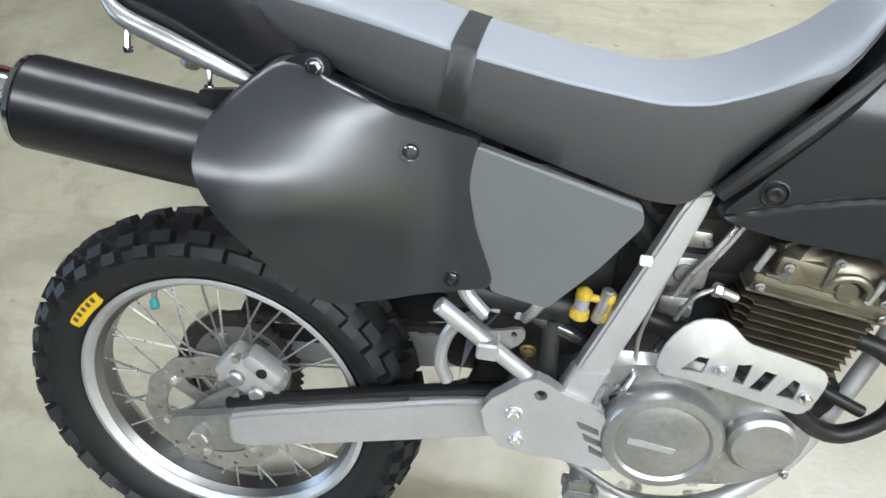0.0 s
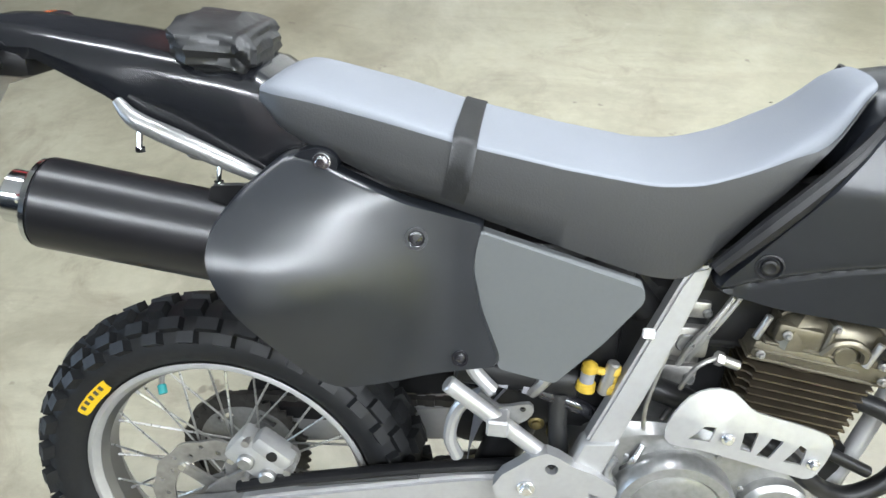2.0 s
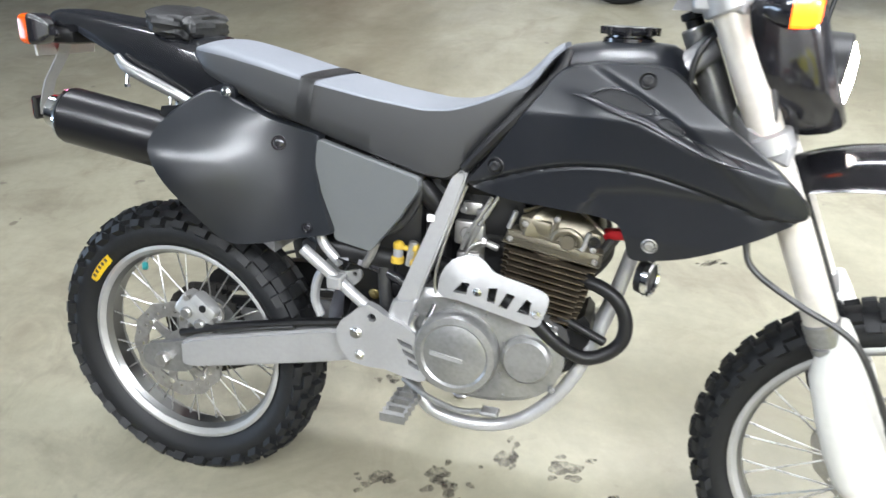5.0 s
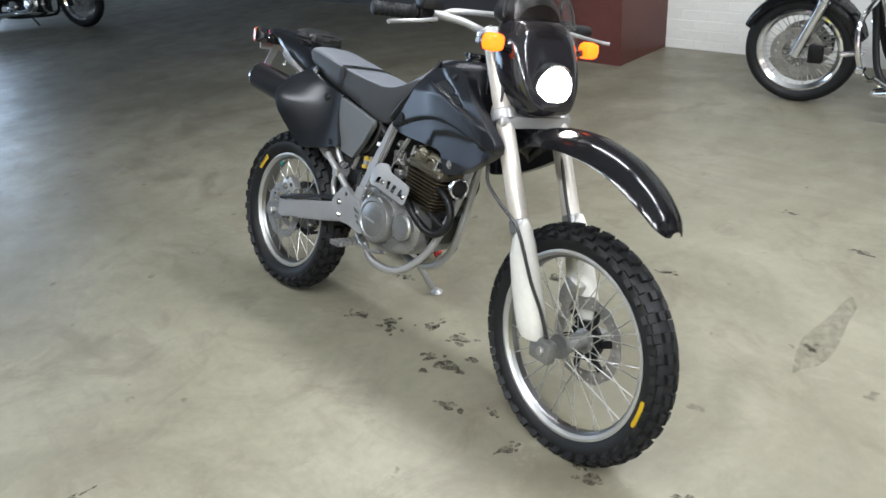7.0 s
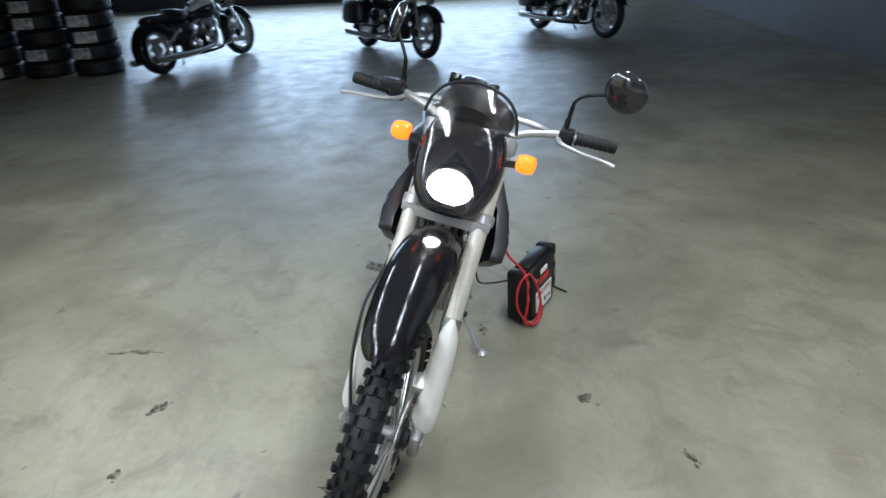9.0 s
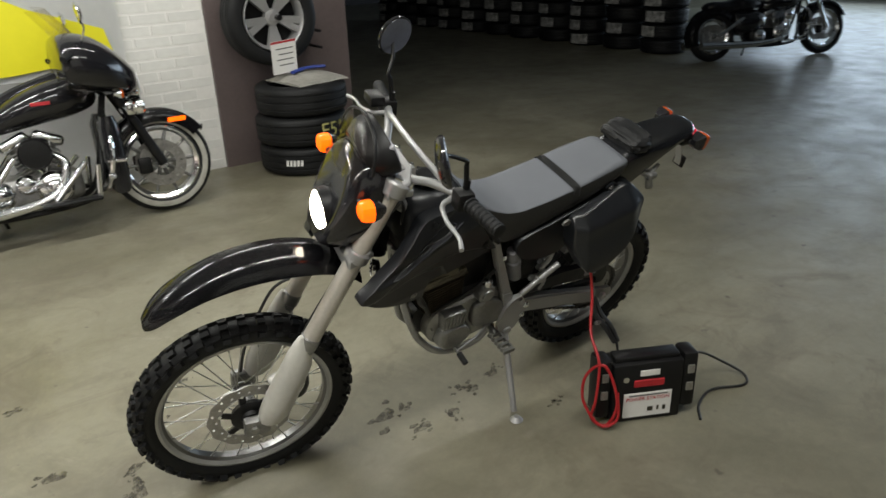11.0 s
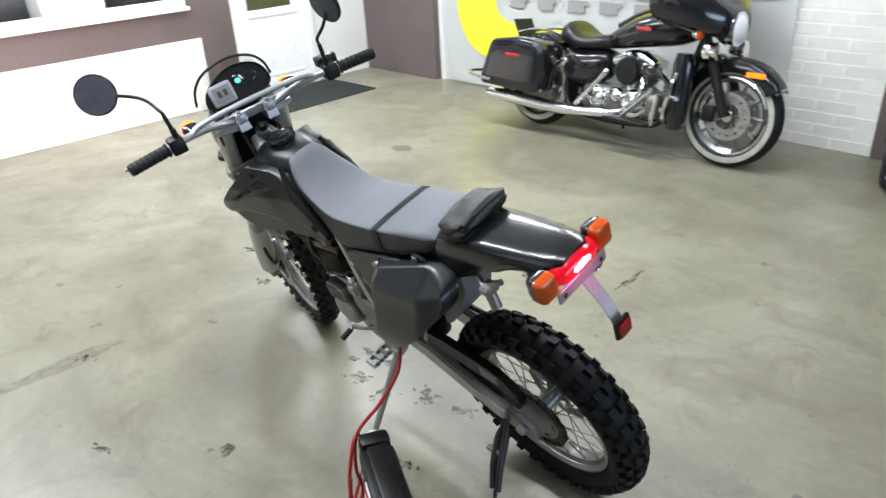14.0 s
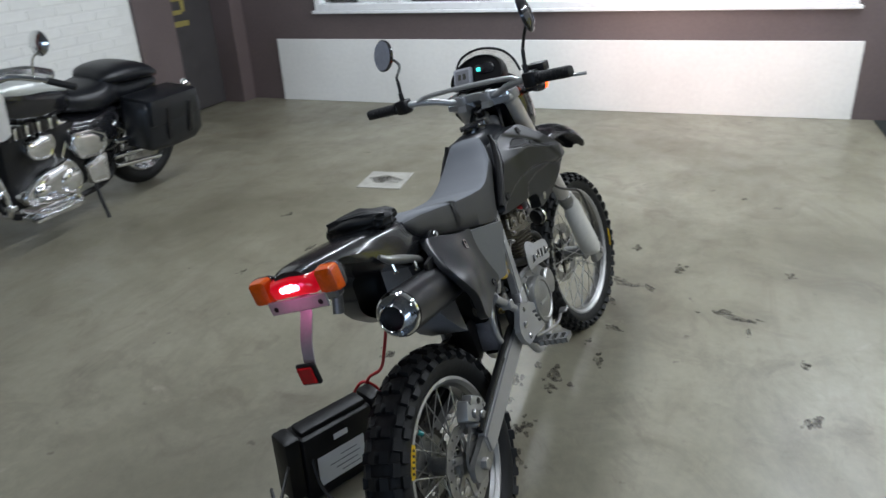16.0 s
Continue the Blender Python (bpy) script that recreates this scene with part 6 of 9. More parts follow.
# front end, turned with the bars
def fp(h, off=0.0):
    """A point of the fork's centre line at height h."""
    return 0.325 + (1.05 - h) * math.tan(radians(RAKE)) + off
def leg(s):
    y = s * 0.1
    bm = bmesh.new()
    rod(bm, (fp(1.1), y, 1.1), (fp(0.595), y, 0.595), 0.0255, seg=24, bevel=0.003)
    up = part("fork_tube", bm, FORK_TUBE, bike, "pale alloy upper fork tube", TURNED)
    bm = bmesh.new()
    rod(bm, (fp(0.6), y, 0.6), (fp(0.345), y, 0.345), 0.023, seg=20, bevel=0.003)
    box(bm, (FRONT[0] - 0.05, y - 0.016, FRONT[2] - 0.035), (FRONT[0] + 0.028, y + 0.016, FRONT[2] + 0.03), None, 0.01, 2)
    for h0, h1, r in ((0.625, 0.59, 0.0285), (0.59, 0.575, 0.026)):
        rod(bm, (fp(h0), y, h0), (fp(h1), y, h1), r, seg=20, bevel=0.003)
    low = part("fork_slider", bm, CAST, up, "alloy fork slider and axle clamp")
    bm = bmesh.new()
    rings = []
    for h, w, d, off in ((0.635, 0.008, 0.006, 0.036), (0.61, 0.02, 0.02, 0.026), (0.575, 0.03, 0.034, 0.014), (0.53, 0.034, 0.045, 0.002), (0.45, 0.037, 0.05, -0.004), (0.39, 0.038, 0.05, -0.008), (0.35, 0.037, 0.045, -0.012), (0.33, 0.03, 0.036, -0.014)):
        a = fp(h) + off
        rings.append([(a + d * math.cos(t), y + s * 0.004 + w * math.sin(t), h) for t in [2 * math.pi * k / 18 for k in range(18)]])
    ring_skin(bm, rings)
    part("fork_guard", bm, WHITE_PLASTIC, up, "white plastic fork guard", None, 60)
    bm = bmesh.new()
    rod(bm, (FRONT[0], s * 0.085, FRONT[2]), (FRONT[0], s * 0.126, FRONT[2]), 0.013, seg=6, bevel=0.002)
    part("axle_nut", bm, STEEL, up)
    bm = bmesh.new()
    rod(bm, (fp(1.1), y, 1.1), (fp(1.112), y, 1.112), 0.02, seg=6)
    part("fork_cap", bm, CHROME, up)
both(leg)
bm = bmesh.new()
for h, t in ((1.085, 0.024), (0.885, 0.03)):
    out = [(-0.13, 0.03), (-0.125, -0.03), (-0.06, -0.06), (0.06, -0.06), (0.125, -0.03), (0.13, 0.03), (0.08, 0.036), (-0.08, 0.036)]
    c = fp(h)
    ring_skin(bm, [[(c + x, yy, h - t / 2 - (x) * 0.35) for yy, x in out], [(c + x, yy, h + t / 2 - x * 0.35) for yy, x in out]])
bmesh.ops.bevel(bm, geom=bm.edges[:], offset=0.004, segments=1, affect="EDGES")
part("triple_clamp", bm, SILVER, bike, "silver cast fork clamps", TURNED)
bm = bmesh.new()
rod(bm, (0.262, 0, 1.035), (0.262 + 0.15 * math.tan(radians(RAKE)), 0, 0.885), 0.024, seg=18, bevel=0.003)
neck = part("steering_head", bm, CAST, bike)
for s_ in (-1, 1):
    bm = bmesh.new()
    tube(bm, [(0.29, s_ * 0.02, 1.005), (0.265, s_ * 0.032, 0.985), (0.225, s_ * 0.05, 0.95)], [0.022, 0.02, 0.016], 12)
    part("neck_brace", bm, SILVER, neck)
    bm = bmesh.new()
    tube(bm, [(0.32, s_ * 0.045, 1.06), (0.27, s_ * 0.06, 1.0), (0.26, s_ * 0.055, 0.93), (0.22, s_ * 0.05, 0.87)], 0.005, 8)
    part("wiring", bm, BLACK_CABLE, neck)
    for h0, h1, r in ((1.066, 1.104, 0.036), (0.872, 0.902, 0.035)):
        bm = bmesh.new()
        rod(bm, (fp(h0), s_ * 0.1, h0), (fp(h1), s_ * 0.1, h1), r, seg=20, bevel=0.004)
        box(bm, (fp(h0) - 0.05, s_ * 0.1 - 0.012, h0 + 0.004), (fp(h0) - 0.02, s_ * 0.1 + 0.012, h1 - 0.008), None, 0.004)
        part("clamp_collar", bm, SILVER, bike, "silver fork clamp", TURNED)
bm = bmesh.new()
lathe(bm, [(0, 0.014), (0.012, 0.014), (0.014, 0.018), (0.024, 0.018), (0.026, 0.012)], (0.262, 0, 1.035), (-0.41, 0, 0.91), 16)
part("key_barrel", bm, DEEP_BLACK, neck)
BAR = [(0.175, 0.40, 1.13), (0.19, 0.3, 1.13), (0.205, 0.235, 1.132), (0.236, 0.15, 1.118), (0.262, 0.085, 1.096), (0.262, 0, 1.096), (0.262, -0.085, 1.096), (0.236, -0.15, 1.118), (0.205, -0.235, 1.132), (0.19, -0.3, 1.13), (0.175, -0.40, 1.13)]
bm = bmesh.new()
tube(bm, BAR, 0.0115, 12, 5)
bars = part("handlebar", bm, SILVER, bike, "silver braced handlebar", TURNED)
bm = bmesh.new()
tube(bm, [(0.212, 0.205, 1.133), (0.222, 0.16, 1.144), (0.228, 0.0, 1.147), (0.222, -0.16, 1.144), (0.212, -0.205, 1.133)], 0.0085, 10)
part("crossbar", bm, SILVER, bars)
def bar_side(s):
    bm = bmesh.new()
    lathe(bm, [(0, 0.014), (0.001, 0.021), (0.006, 0.021), (0.008, 0.0172)] + [p for k in range(7) for p in ((0.014 + 0.015 * k, 0.0172), (0.0155 + 0.015 * k, 0.0186), (0.0215 + 0.015 * k, 0.0186), (0.023 + 0.015 * k, 0.0172))] + [(0.12, 0.0172), (0.122, 0.013)], (0.192, s * 0.285, 1.13), (-0.15, s * 1.0, 0), 20)
    part("grip", bm, RUBBER, bars, "black ribbed rubber grip")
    bm = bmesh.new()
    box(bm, (0.175, min(s * 0.235, s * 0.28), 1.105), (0.222, max(s * 0.235, s * 0.28), 1.155), None, 0.008, 2)
    rod(bm, (0.19, s * 0.25, 1.15), (0.19, s * 0.25, 1.18), 0.009, seg=10)
    part("switch_gear", bm, DEEP_BLACK, bars, "black switch housing")
    bm = bmesh.new()
    tube(bm, [(0.215, s * 0.235, 1.122), (0.25, s * 0.255, 1.117), (0.262, s * 0.31, 1.11), (0.258, s * 0.37, 1.104), (0.27, s * 0.41, 1.1)], [0.008, 0.0065, 0.0055, 0.005, 0.006], 10)
    part("lever", bm, SILVER, bars, "silver hand lever")
    m0, way = ((0.321, 0.375, 1.312), Vector((0.914, -0.3, -0.274))) if s > 0 else ((0.175, -0.3, 1.325), Vector((0.3, -0.93, 0.18)))
    way.normalize()
    bm = bmesh.new()
    rod(bm, (0.19, s * 0.25, 1.16), (0.2, s * 0.252, 1.22), 0.0065, seg=10)
    tube(bm, [(0.2, s * 0.252, 1.22), (0.205, s * 0.255, 1.235), (m0[0] * 0.6 + 0.08, s * 0.28, 1.27), Vector(m0) + way * 0.014], 0.0052, 10)
    stalk = part("mirror_stalk", bm, DEEP_BLACK, bars, "black mirror stalk")
    bm = bmesh.new()
    lathe(bm, [(-0.004, 0.055), (-0.002, 0.058), (0.006, 0.057), (0.016, 0.046), (0.022, 0.02), (0.022, 0.002)], m0, way, 36)
    head_ = part("mirror_shell", bm, GLOSS_BLACK, stalk, "round black mirror shell")
    bm = bmesh.new()
    rod(bm, Vector(m0) - way * 0.0055, Vector(m0) - way * 0.003, 0.0535, seg=36)
    part("mirror_glass", bm, MIRROR, head_, "round mirror glass")
both(bar_side)
bm = bmesh.new()
box(bm, (0.215, -0.3, 1.14), (0.26, -0.235, 1.17), None, 0.006, 2)
part("brake_reservoir", bm, DEEP_BLACK, bars, "black brake fluid reservoir")
for s in (-0.048, 0.048):
    bm = bmesh.new()
    ring_skin(bm, [[(x, s - w, z) for x, z in ((0.232, h0), (0.292, h0), (0.286, h1), (0.238, h1))] + [(x, s + w, z) for x, z in ((0.238, h1), (0.286, h1), (0.292, h0), (0.232, h0))] for w, h0, h1 in ((0.018, 1.062, 1.09),)] + [[(x, s - w, z) for x, z in ((0.24, h0), (0.284, h0), (0.282, h1), (0.242, h1))] + [(x, s + w, z) for x, z in ((0.242, h1), (0.282, h1), (0.284, h0), (0.24, h0))] for w, h0, h1 in ((0.016, 1.085, 1.112),)])
    box(bm, (0.238, s - 0.017, 1.08), (0.288, s + 0.017, 1.112), None, 0.006, 2)
    clamp_ = part("bar_clamp", bm, SILVER, bars, "silver cast bar clamp")
    for x in (0.246, 0.279):
        bm = bmesh.new()
        rod(bm, (x, s, 1.11), (x, s, 1.118), 0.0065, seg=10, bevel=0.001)
        part("clamp_bolt", bm, CHROME, clamp_)
for s in (-1, 1):
    bm = bmesh.new()
    ring_skin(bm, [[(0.255, s * 0.03, 1.062), (0.305, s * 0.03, 1.062), (0.305, s * 0.03, 1.085), (0.255, s * 0.03, 1.085)], [(0.262, s * 0.085, 1.06), (0.318, s * 0.085, 1.06), (0.318, s * 0.085, 1.09), (0.262, s * 0.085, 1.09)], [(0.268, s * 0.128, 1.066), (0.33, s * 0.128, 1.066), (0.33, s * 0.128, 1.086), (0.268, s * 0.128, 1.086)]])
    bmesh.ops.bevel(bm, geom=bm.edges[:], offset=0.004, segments=1, affect="EDGES")
    yoke = part("yoke_arm", bm, SILVER, bars, "silver cast top yoke")
    for x, y in ((0.262, 0.1), (0.275, 0.118)):
        bm = bmesh.new()
        rod(bm, (x, s * y, 1.086), (x, s * y, 1.096), 0.007, seg=6)
        part("yoke_bolt", bm, CHROME, yoke)
# head lamp nacelle, instruments
bm = bmesh.new()
MASK = [(-0.092, 0.918), (-0.118, 0.975), (-0.123, 1.05), (-0.105, 1.12), (-0.06, 1.15), (0.06, 1.15), (0.105, 1.12), (0.123, 1.05), (0.118, 0.975), (0.092, 0.918), (0.055, 0.892), (-0.055, 0.892)]
mask = round_outline(MASK, 3)
rings = []
for k, a, z in ((0.95, 0.37, 0.0), (0.99, 0.392, 0.0), (0.98, 0.43, 0.0), (0.92, 0.457, 0.0), (0.8, 0.473, -0.003), (0.66, 0.479, -0.006)):
    rings.append([(a - 0.24 * (y - 0.96), x * k, 0.98 + (y - 0.98) * k + z) for x, y in mask])
ring_skin(bm, rings)
nacelle = part("lamp_nacelle", bm, GLOSS_BLACK, bike, "glossy black headlamp nacelle", TURNED, 50)
bm = bmesh.new()
lathe(bm, [(-0.02, 0.07), (0.012, 0.071), (0.016, 0.068), (0.012, 0.062)], (0.461, 0, 0.968), (1, 0, -0.1), 36)
part("lamp_rim", bm, DEEP_BLACK, nacelle)
bm = bmesh.new()
lathe(bm, [(0.0, 0.064), (0.012, 0.06), (0.022, 0.04), (0.026, 0.005)], (0.467, 0, 0.968), (1, 0, -0.1), 36)
part("head_lens", bm, HEAD_LIT, nacelle, "lit round headlamp")
bm = bmesh.new()
screen = [[(0.415 - 0.3 * (h - 1.1) + 0.02 * math.cos(y * 12), y * w, h) for y in (-0.11, -0.08, -0.04, 0, 0.04, 0.08, 0.11)] for h, w in ((1.1, 1.0), (1.14, 1.03), (1.18, 0.98), (1.215, 0.78), (1.24, 0.4))]
ring_skin(bm, screen, closed=False)
bmesh.ops.solidify(bm, geom=bm.faces[:], thickness=0.003)
part("screen", bm, SMOKED, nacelle, "smoked plastic fly screen", None, 60)
bm = bmesh.new()
bow = [(0.385 - 0.18 * (h - 1.13), y, h) for y, h in ((-0.13, 1.14), (-0.115, 1.19), (-0.075, 1.228), (0, 1.245), (0.075, 1.228), (0.115, 1.19), (0.13, 1.14))]
tube(bm, bow, 0.0045, 8)
part("screen_edge", bm, DEEP_BLACK, nacelle, "black bow over the instruments")
FACE = TURNED @ Matrix.Translation((0.325, 0.0, 1.165)) @ Matrix.Rotation(radians(22), 4, "Y")     # the panel's face looks back and up along -x
face_line = round_outline([(-0.105, -0.005), (-0.085, 0.04), (-0.03, 0.062), (0.03, 0.058), (0.085, 0.03), (0.112, -0.01), (0.1, -0.045), (0.04, -0.052), (-0.04, -0.05), (-0.09, -0.035)], 4)
bm = bmesh.new()
ring_skin(bm, [[(x, y * k, z * k) for y, z in face_line] for x, k in ((0.06, 0.7), (0.03, 0.95), (0.0, 1.0), (-0.012, 1.0), (-0.016, 0.97), (-0.012, 0.94), (-0.006, 0.93))])
dash = part("instrument_panel", bm, DEEP_BLACK, bike, "black oval instrument panel", FACE)
bm = bmesh.new()
box(bm, (-0.022, 0.018, -0.036), (-0.004, 0.094, 0.03), None, 0.008, 2)
dial = part("display", bm, FLAP, dash, "pale grey display box")
bm = bmesh.new()
box(bm, (-0.0228, 0.028, -0.026), (-0.0216, 0.084, 0.02))
part("display_face", bm, INNER_GREY, dial, "grey liquid crystal face", None, 0)
for k in range(2):
    bm = bmesh.new()
    box(bm, (-0.0236, 0.04 + 0.02 * k, -0.012), (-0.0229, 0.052 + 0.02 * k, 0.008))
    part("digits", bm, INK, dial, "", None, 0)
bm = bmesh.new()
ring_skin(bm, [[(x, -0.028 + y * k, 0.012 + z * k) for y, z in round_outline([(-0.034, -0.014), (-0.034, 0.016), (0.03, 0.022), (0.034, -0.01)], 3)] for x, k in ((-0.004, 1.0), (-0.009, 0.97), (-0.0105, 0.9))])
part("lamp_strip", bm, GLOSS_BLACK, dash, "glossy dark strip of warning lamps")
bm = bmesh.new()
box(bm, (-0.0125, -0.014, 0.008), (-0.0095, 0.001, 0.021), None, 0.002)
part("neutral_lamp", bm, TEAL_LIT, dash, "lit teal indicator lamp")
def front_ind(s):
    bm = bmesh.new()
    tube(bm, [(0.41, s * 0.1, 1.062), (0.408, s * 0.13, 1.066), (0.406, s * 0.16, 1.07)], 0.01, 8)
    ring_skin(bm, [[(0.393 + d, s * 0.176 + y * k * 0.74, 1.077 + z * k * 0.76) for y, z in round_outline([(-0.03, -0.024), (-0.03, 0.024), (0.03, 0.026), (0.03, -0.026)], 3)] for d, k in ((-0.03, 0.35), (-0.015, 0.8), (0.0, 1.0), (0.004, 1.0))])
    body = part("front_indicator", bm, GLOSS_BLACK, bike, "lit amber front indicator on a black stalk", TURNED)
    bm = bmesh.new()
    ring_skin(bm, [[(0.393 + d, s * 0.176 + y * k * 0.74, 1.077 + z * k * 0.76) for y, z in round_outline([(-0.03, -0.024), (-0.03, 0.024), (0.03, 0.026), (0.03, -0.026)], 3)] for d, k in ((0.0042, 1.0), (0.024, 0.98), (0.034, 0.86), (0.038, 0.6))])
    part("lens", bm, ORANGE_LIT, body, "lit square amber lens")
both(front_ind)
# front mudguard
MG = [(0.36, 0.05, 0.775, 0.0), (0.42, 0.066, 0.838, 0.0), (0.5, 0.076, 0.872, 0.0), (0.6, 0.08, 0.884, 0.0), (0.7, 0.079, 0.873, 0.0), (0.79, 0.075, 0.844, 0.0), (0.87, 0.067, 0.796, 0.0), (0.915, 0.055, 0.754, 0.0), (0.938, 0.034, 0.72, 0.0), (0.945, 0.018, 0.708, 0.0)]
rings = []
path = smooth_path([(a, w, h) for a, w, h, _z in MG], 4)
for p in path:
    a, w, h = p
    ring = [(a, w * math.sin(t), h - 0.062 * (w / 0.07) * (1 - math.cos(t)) * 0.9) for t in [radians(x) for x in (-82, -62, -40, -18, 0, 18, 40, 62, 82)]]
    rings.append(ring)
bm = bmesh.new()
ring_skin(bm, rings, closed=False)
bmesh.ops.solidify(bm, geom=bm.faces[:], thickness=0.004)
part("front_mudguard", bm, GLOSS_BLACK, bike, "long glossy black front mudguard", TURNED, 60)
# brake line, caliper, speedometer cable
bm = bmesh.new()
tube(bm, [(0.37, -0.1, 1.04), (0.4, -0.115, 0.92), (0.39, -0.125, 0.8), (0.395, -0.13, 0.735), (0.415, -0.135, 0.698), (0.482, -0.14, 0.66), (0.55, -0.145, 0.63), (0.586, -0.145, 0.59), (0.636, -0.135, 0.49), (0.672, -0.115, 0.41), (0.69, -0.095, 0.33)], 0.005, 8)
part("speedometer_cable", bm, BLACK_CABLE, bike, "black speedometer cable", TURNED)
bm = bmesh.new()
tube(bm, [(0.3, 0.12, 1.05), (0.4, 0.1, 0.9), (0.5, 0.075, 0.7), (0.56, 0.08, 0.56), (0.6, 0.085, 0.44)], 0.005, 8)
part("brake_hose", bm, BLACK_CABLE, bike, "black brake hose", TURNED)
bm = bmesh.new()
tube(bm, [(0.56, 0.1, 0.6), (0.545, 0.11, 0.53), (0.535, 0.112, 0.46), (0.548, 0.1, 0.4), (0.58, 0.085, 0.38)], 0.0065, 10)
part("caliper_hose", bm, BLACK_CABLE, bike, "black hose looped behind the fork", TURNED)
bm = bmesh.new()
box(bm, (-0.03, 0.045, -0.045), (0.03, 0.085, 0.045), Matrix.Translation((0.6, 0, 0.42)) @ Matrix.Rotation(radians(20), 4, "Y"), 0.012, 2)
part("front_caliper", bm, STEEL, bike, "grey front brake caliper", TURNED)
# footrests, pedals, stand
def pegs(s):
    bm = bmesh.new()
    x0 = -0.155
    holes = [[(x0 - 0.016, s * (0.13 + 0.026 * k)), (x0 + 0.016, s * (0.13 + 0.026 * k)), (x0 + 0.016, s * (0.146 + 0.026 * k)), (x0 - 0.016, s * (0.146 + 0.026 * k))] for k in range(3)]
    rim_ = [(x0 - 0.024, s * 0.115), (x0 + 0.024, s * 0.115)]
    rim_ += [(x0 + 0.024 - 0.005 * (k % 2), s * (0.12 + 0.009 * k)) for k in range(11)] + [(x0 - 0.024 + 0.005 * (k % 2), s * (0.21 - 0.009 * k)) for k in range(11)]
    plate(bm, rim_, 0.352, 0.368, holes, plane="ab")
    peg = part("footrest", bm, CAST, bike, "open steel footrest")
    bm = bmesh.new()
    rod(bm, (-0.155, s * 0.09, 0.37), (-0.155, s * 0.125, 0.36), 0.014, seg=12)
    part("pivot", bm, CAST, peg)
both(pegs)
bm = bmesh.new()
tube(bm, [(-0.17, -0.11, 0.385), (-0.11, -0.135, 0.37), (-0.05, -0.145, 0.362), (0.005, -0.145, 0.372)], 0.0055, 10)
box(bm, (-0.008, -0.168, 0.372), (0.024, -0.14, 0.381), None, 0.003)
part("brake_pedal", bm, CAST, bike, "silver rear brake pedal")
bm = bmesh.new()
tube(bm, [(-0.12, 0.112, 0.42), (-0.05, 0.135, 0.4), (0.018, 0.14, 0.378)], 0.006, 10)
rod(bm, (0.018, 0.128, 0.376), (0.018, 0.152, 0.372), 0.007, seg=12)
lever_ = part("gear_lever", bm, CAST, bike, "alloy gear lever with rubber tip")
bm = bmesh.new()
rod(bm, (0.018, 0.15, 0.373), (0.018, 0.195, 0.366), 0.0105, seg=12, bevel=0.002)
part("lever_rubber", bm, RUBBER, lever_, "black rubber tip")
bm = bmesh.new()
rod(bm, (-0.2, 0.115, 0.37), (-0.166, 0.305, 0.135), 0.0125, 0.011, seg=14)
rod(bm, (-0.2, 0.09, 0.375), (-0.2, 0.135, 0.365), 0.02, seg=14, bevel=0.003)
stand = part("side_stand", bm, SILVER, bike, "silver side stand on the floor")
bm = bmesh.new()
q = Vector((-0.163, 0.33, 0.117))
inv = Matrix.Rotation(radians(LEAN), 4, "X")
lathe(bm, [(-0.006, 0.02), (0.002, 0.024), (0.008, 0.018), (0.016, 0.011)], q, inv @ Vector((0, 0, 1)), 20)
part("stand_foot", bm, SILVER, stand)

# light of the bike's own lamps
LB = Matrix(bike.matrix_world) @ TURNED
lamp("headlight_beam", "SPOT", look(LB @ Vector((0.53, 0, 0.96)), (4.25, -0.1, 0.85)), 400, (1.0, 0.66, 0.56), cone=44, blend=1.0, soft=0.03)
lamp("tail_glow", "SPOT", bike.matrix_world @ look(Vector((-1.03, 0, 0.985)), Vector((-0.962, 0, 0.935))), 0.5, (1.0, 0.2, 0.5), cone=120, blend=1.0, soft=0.02)


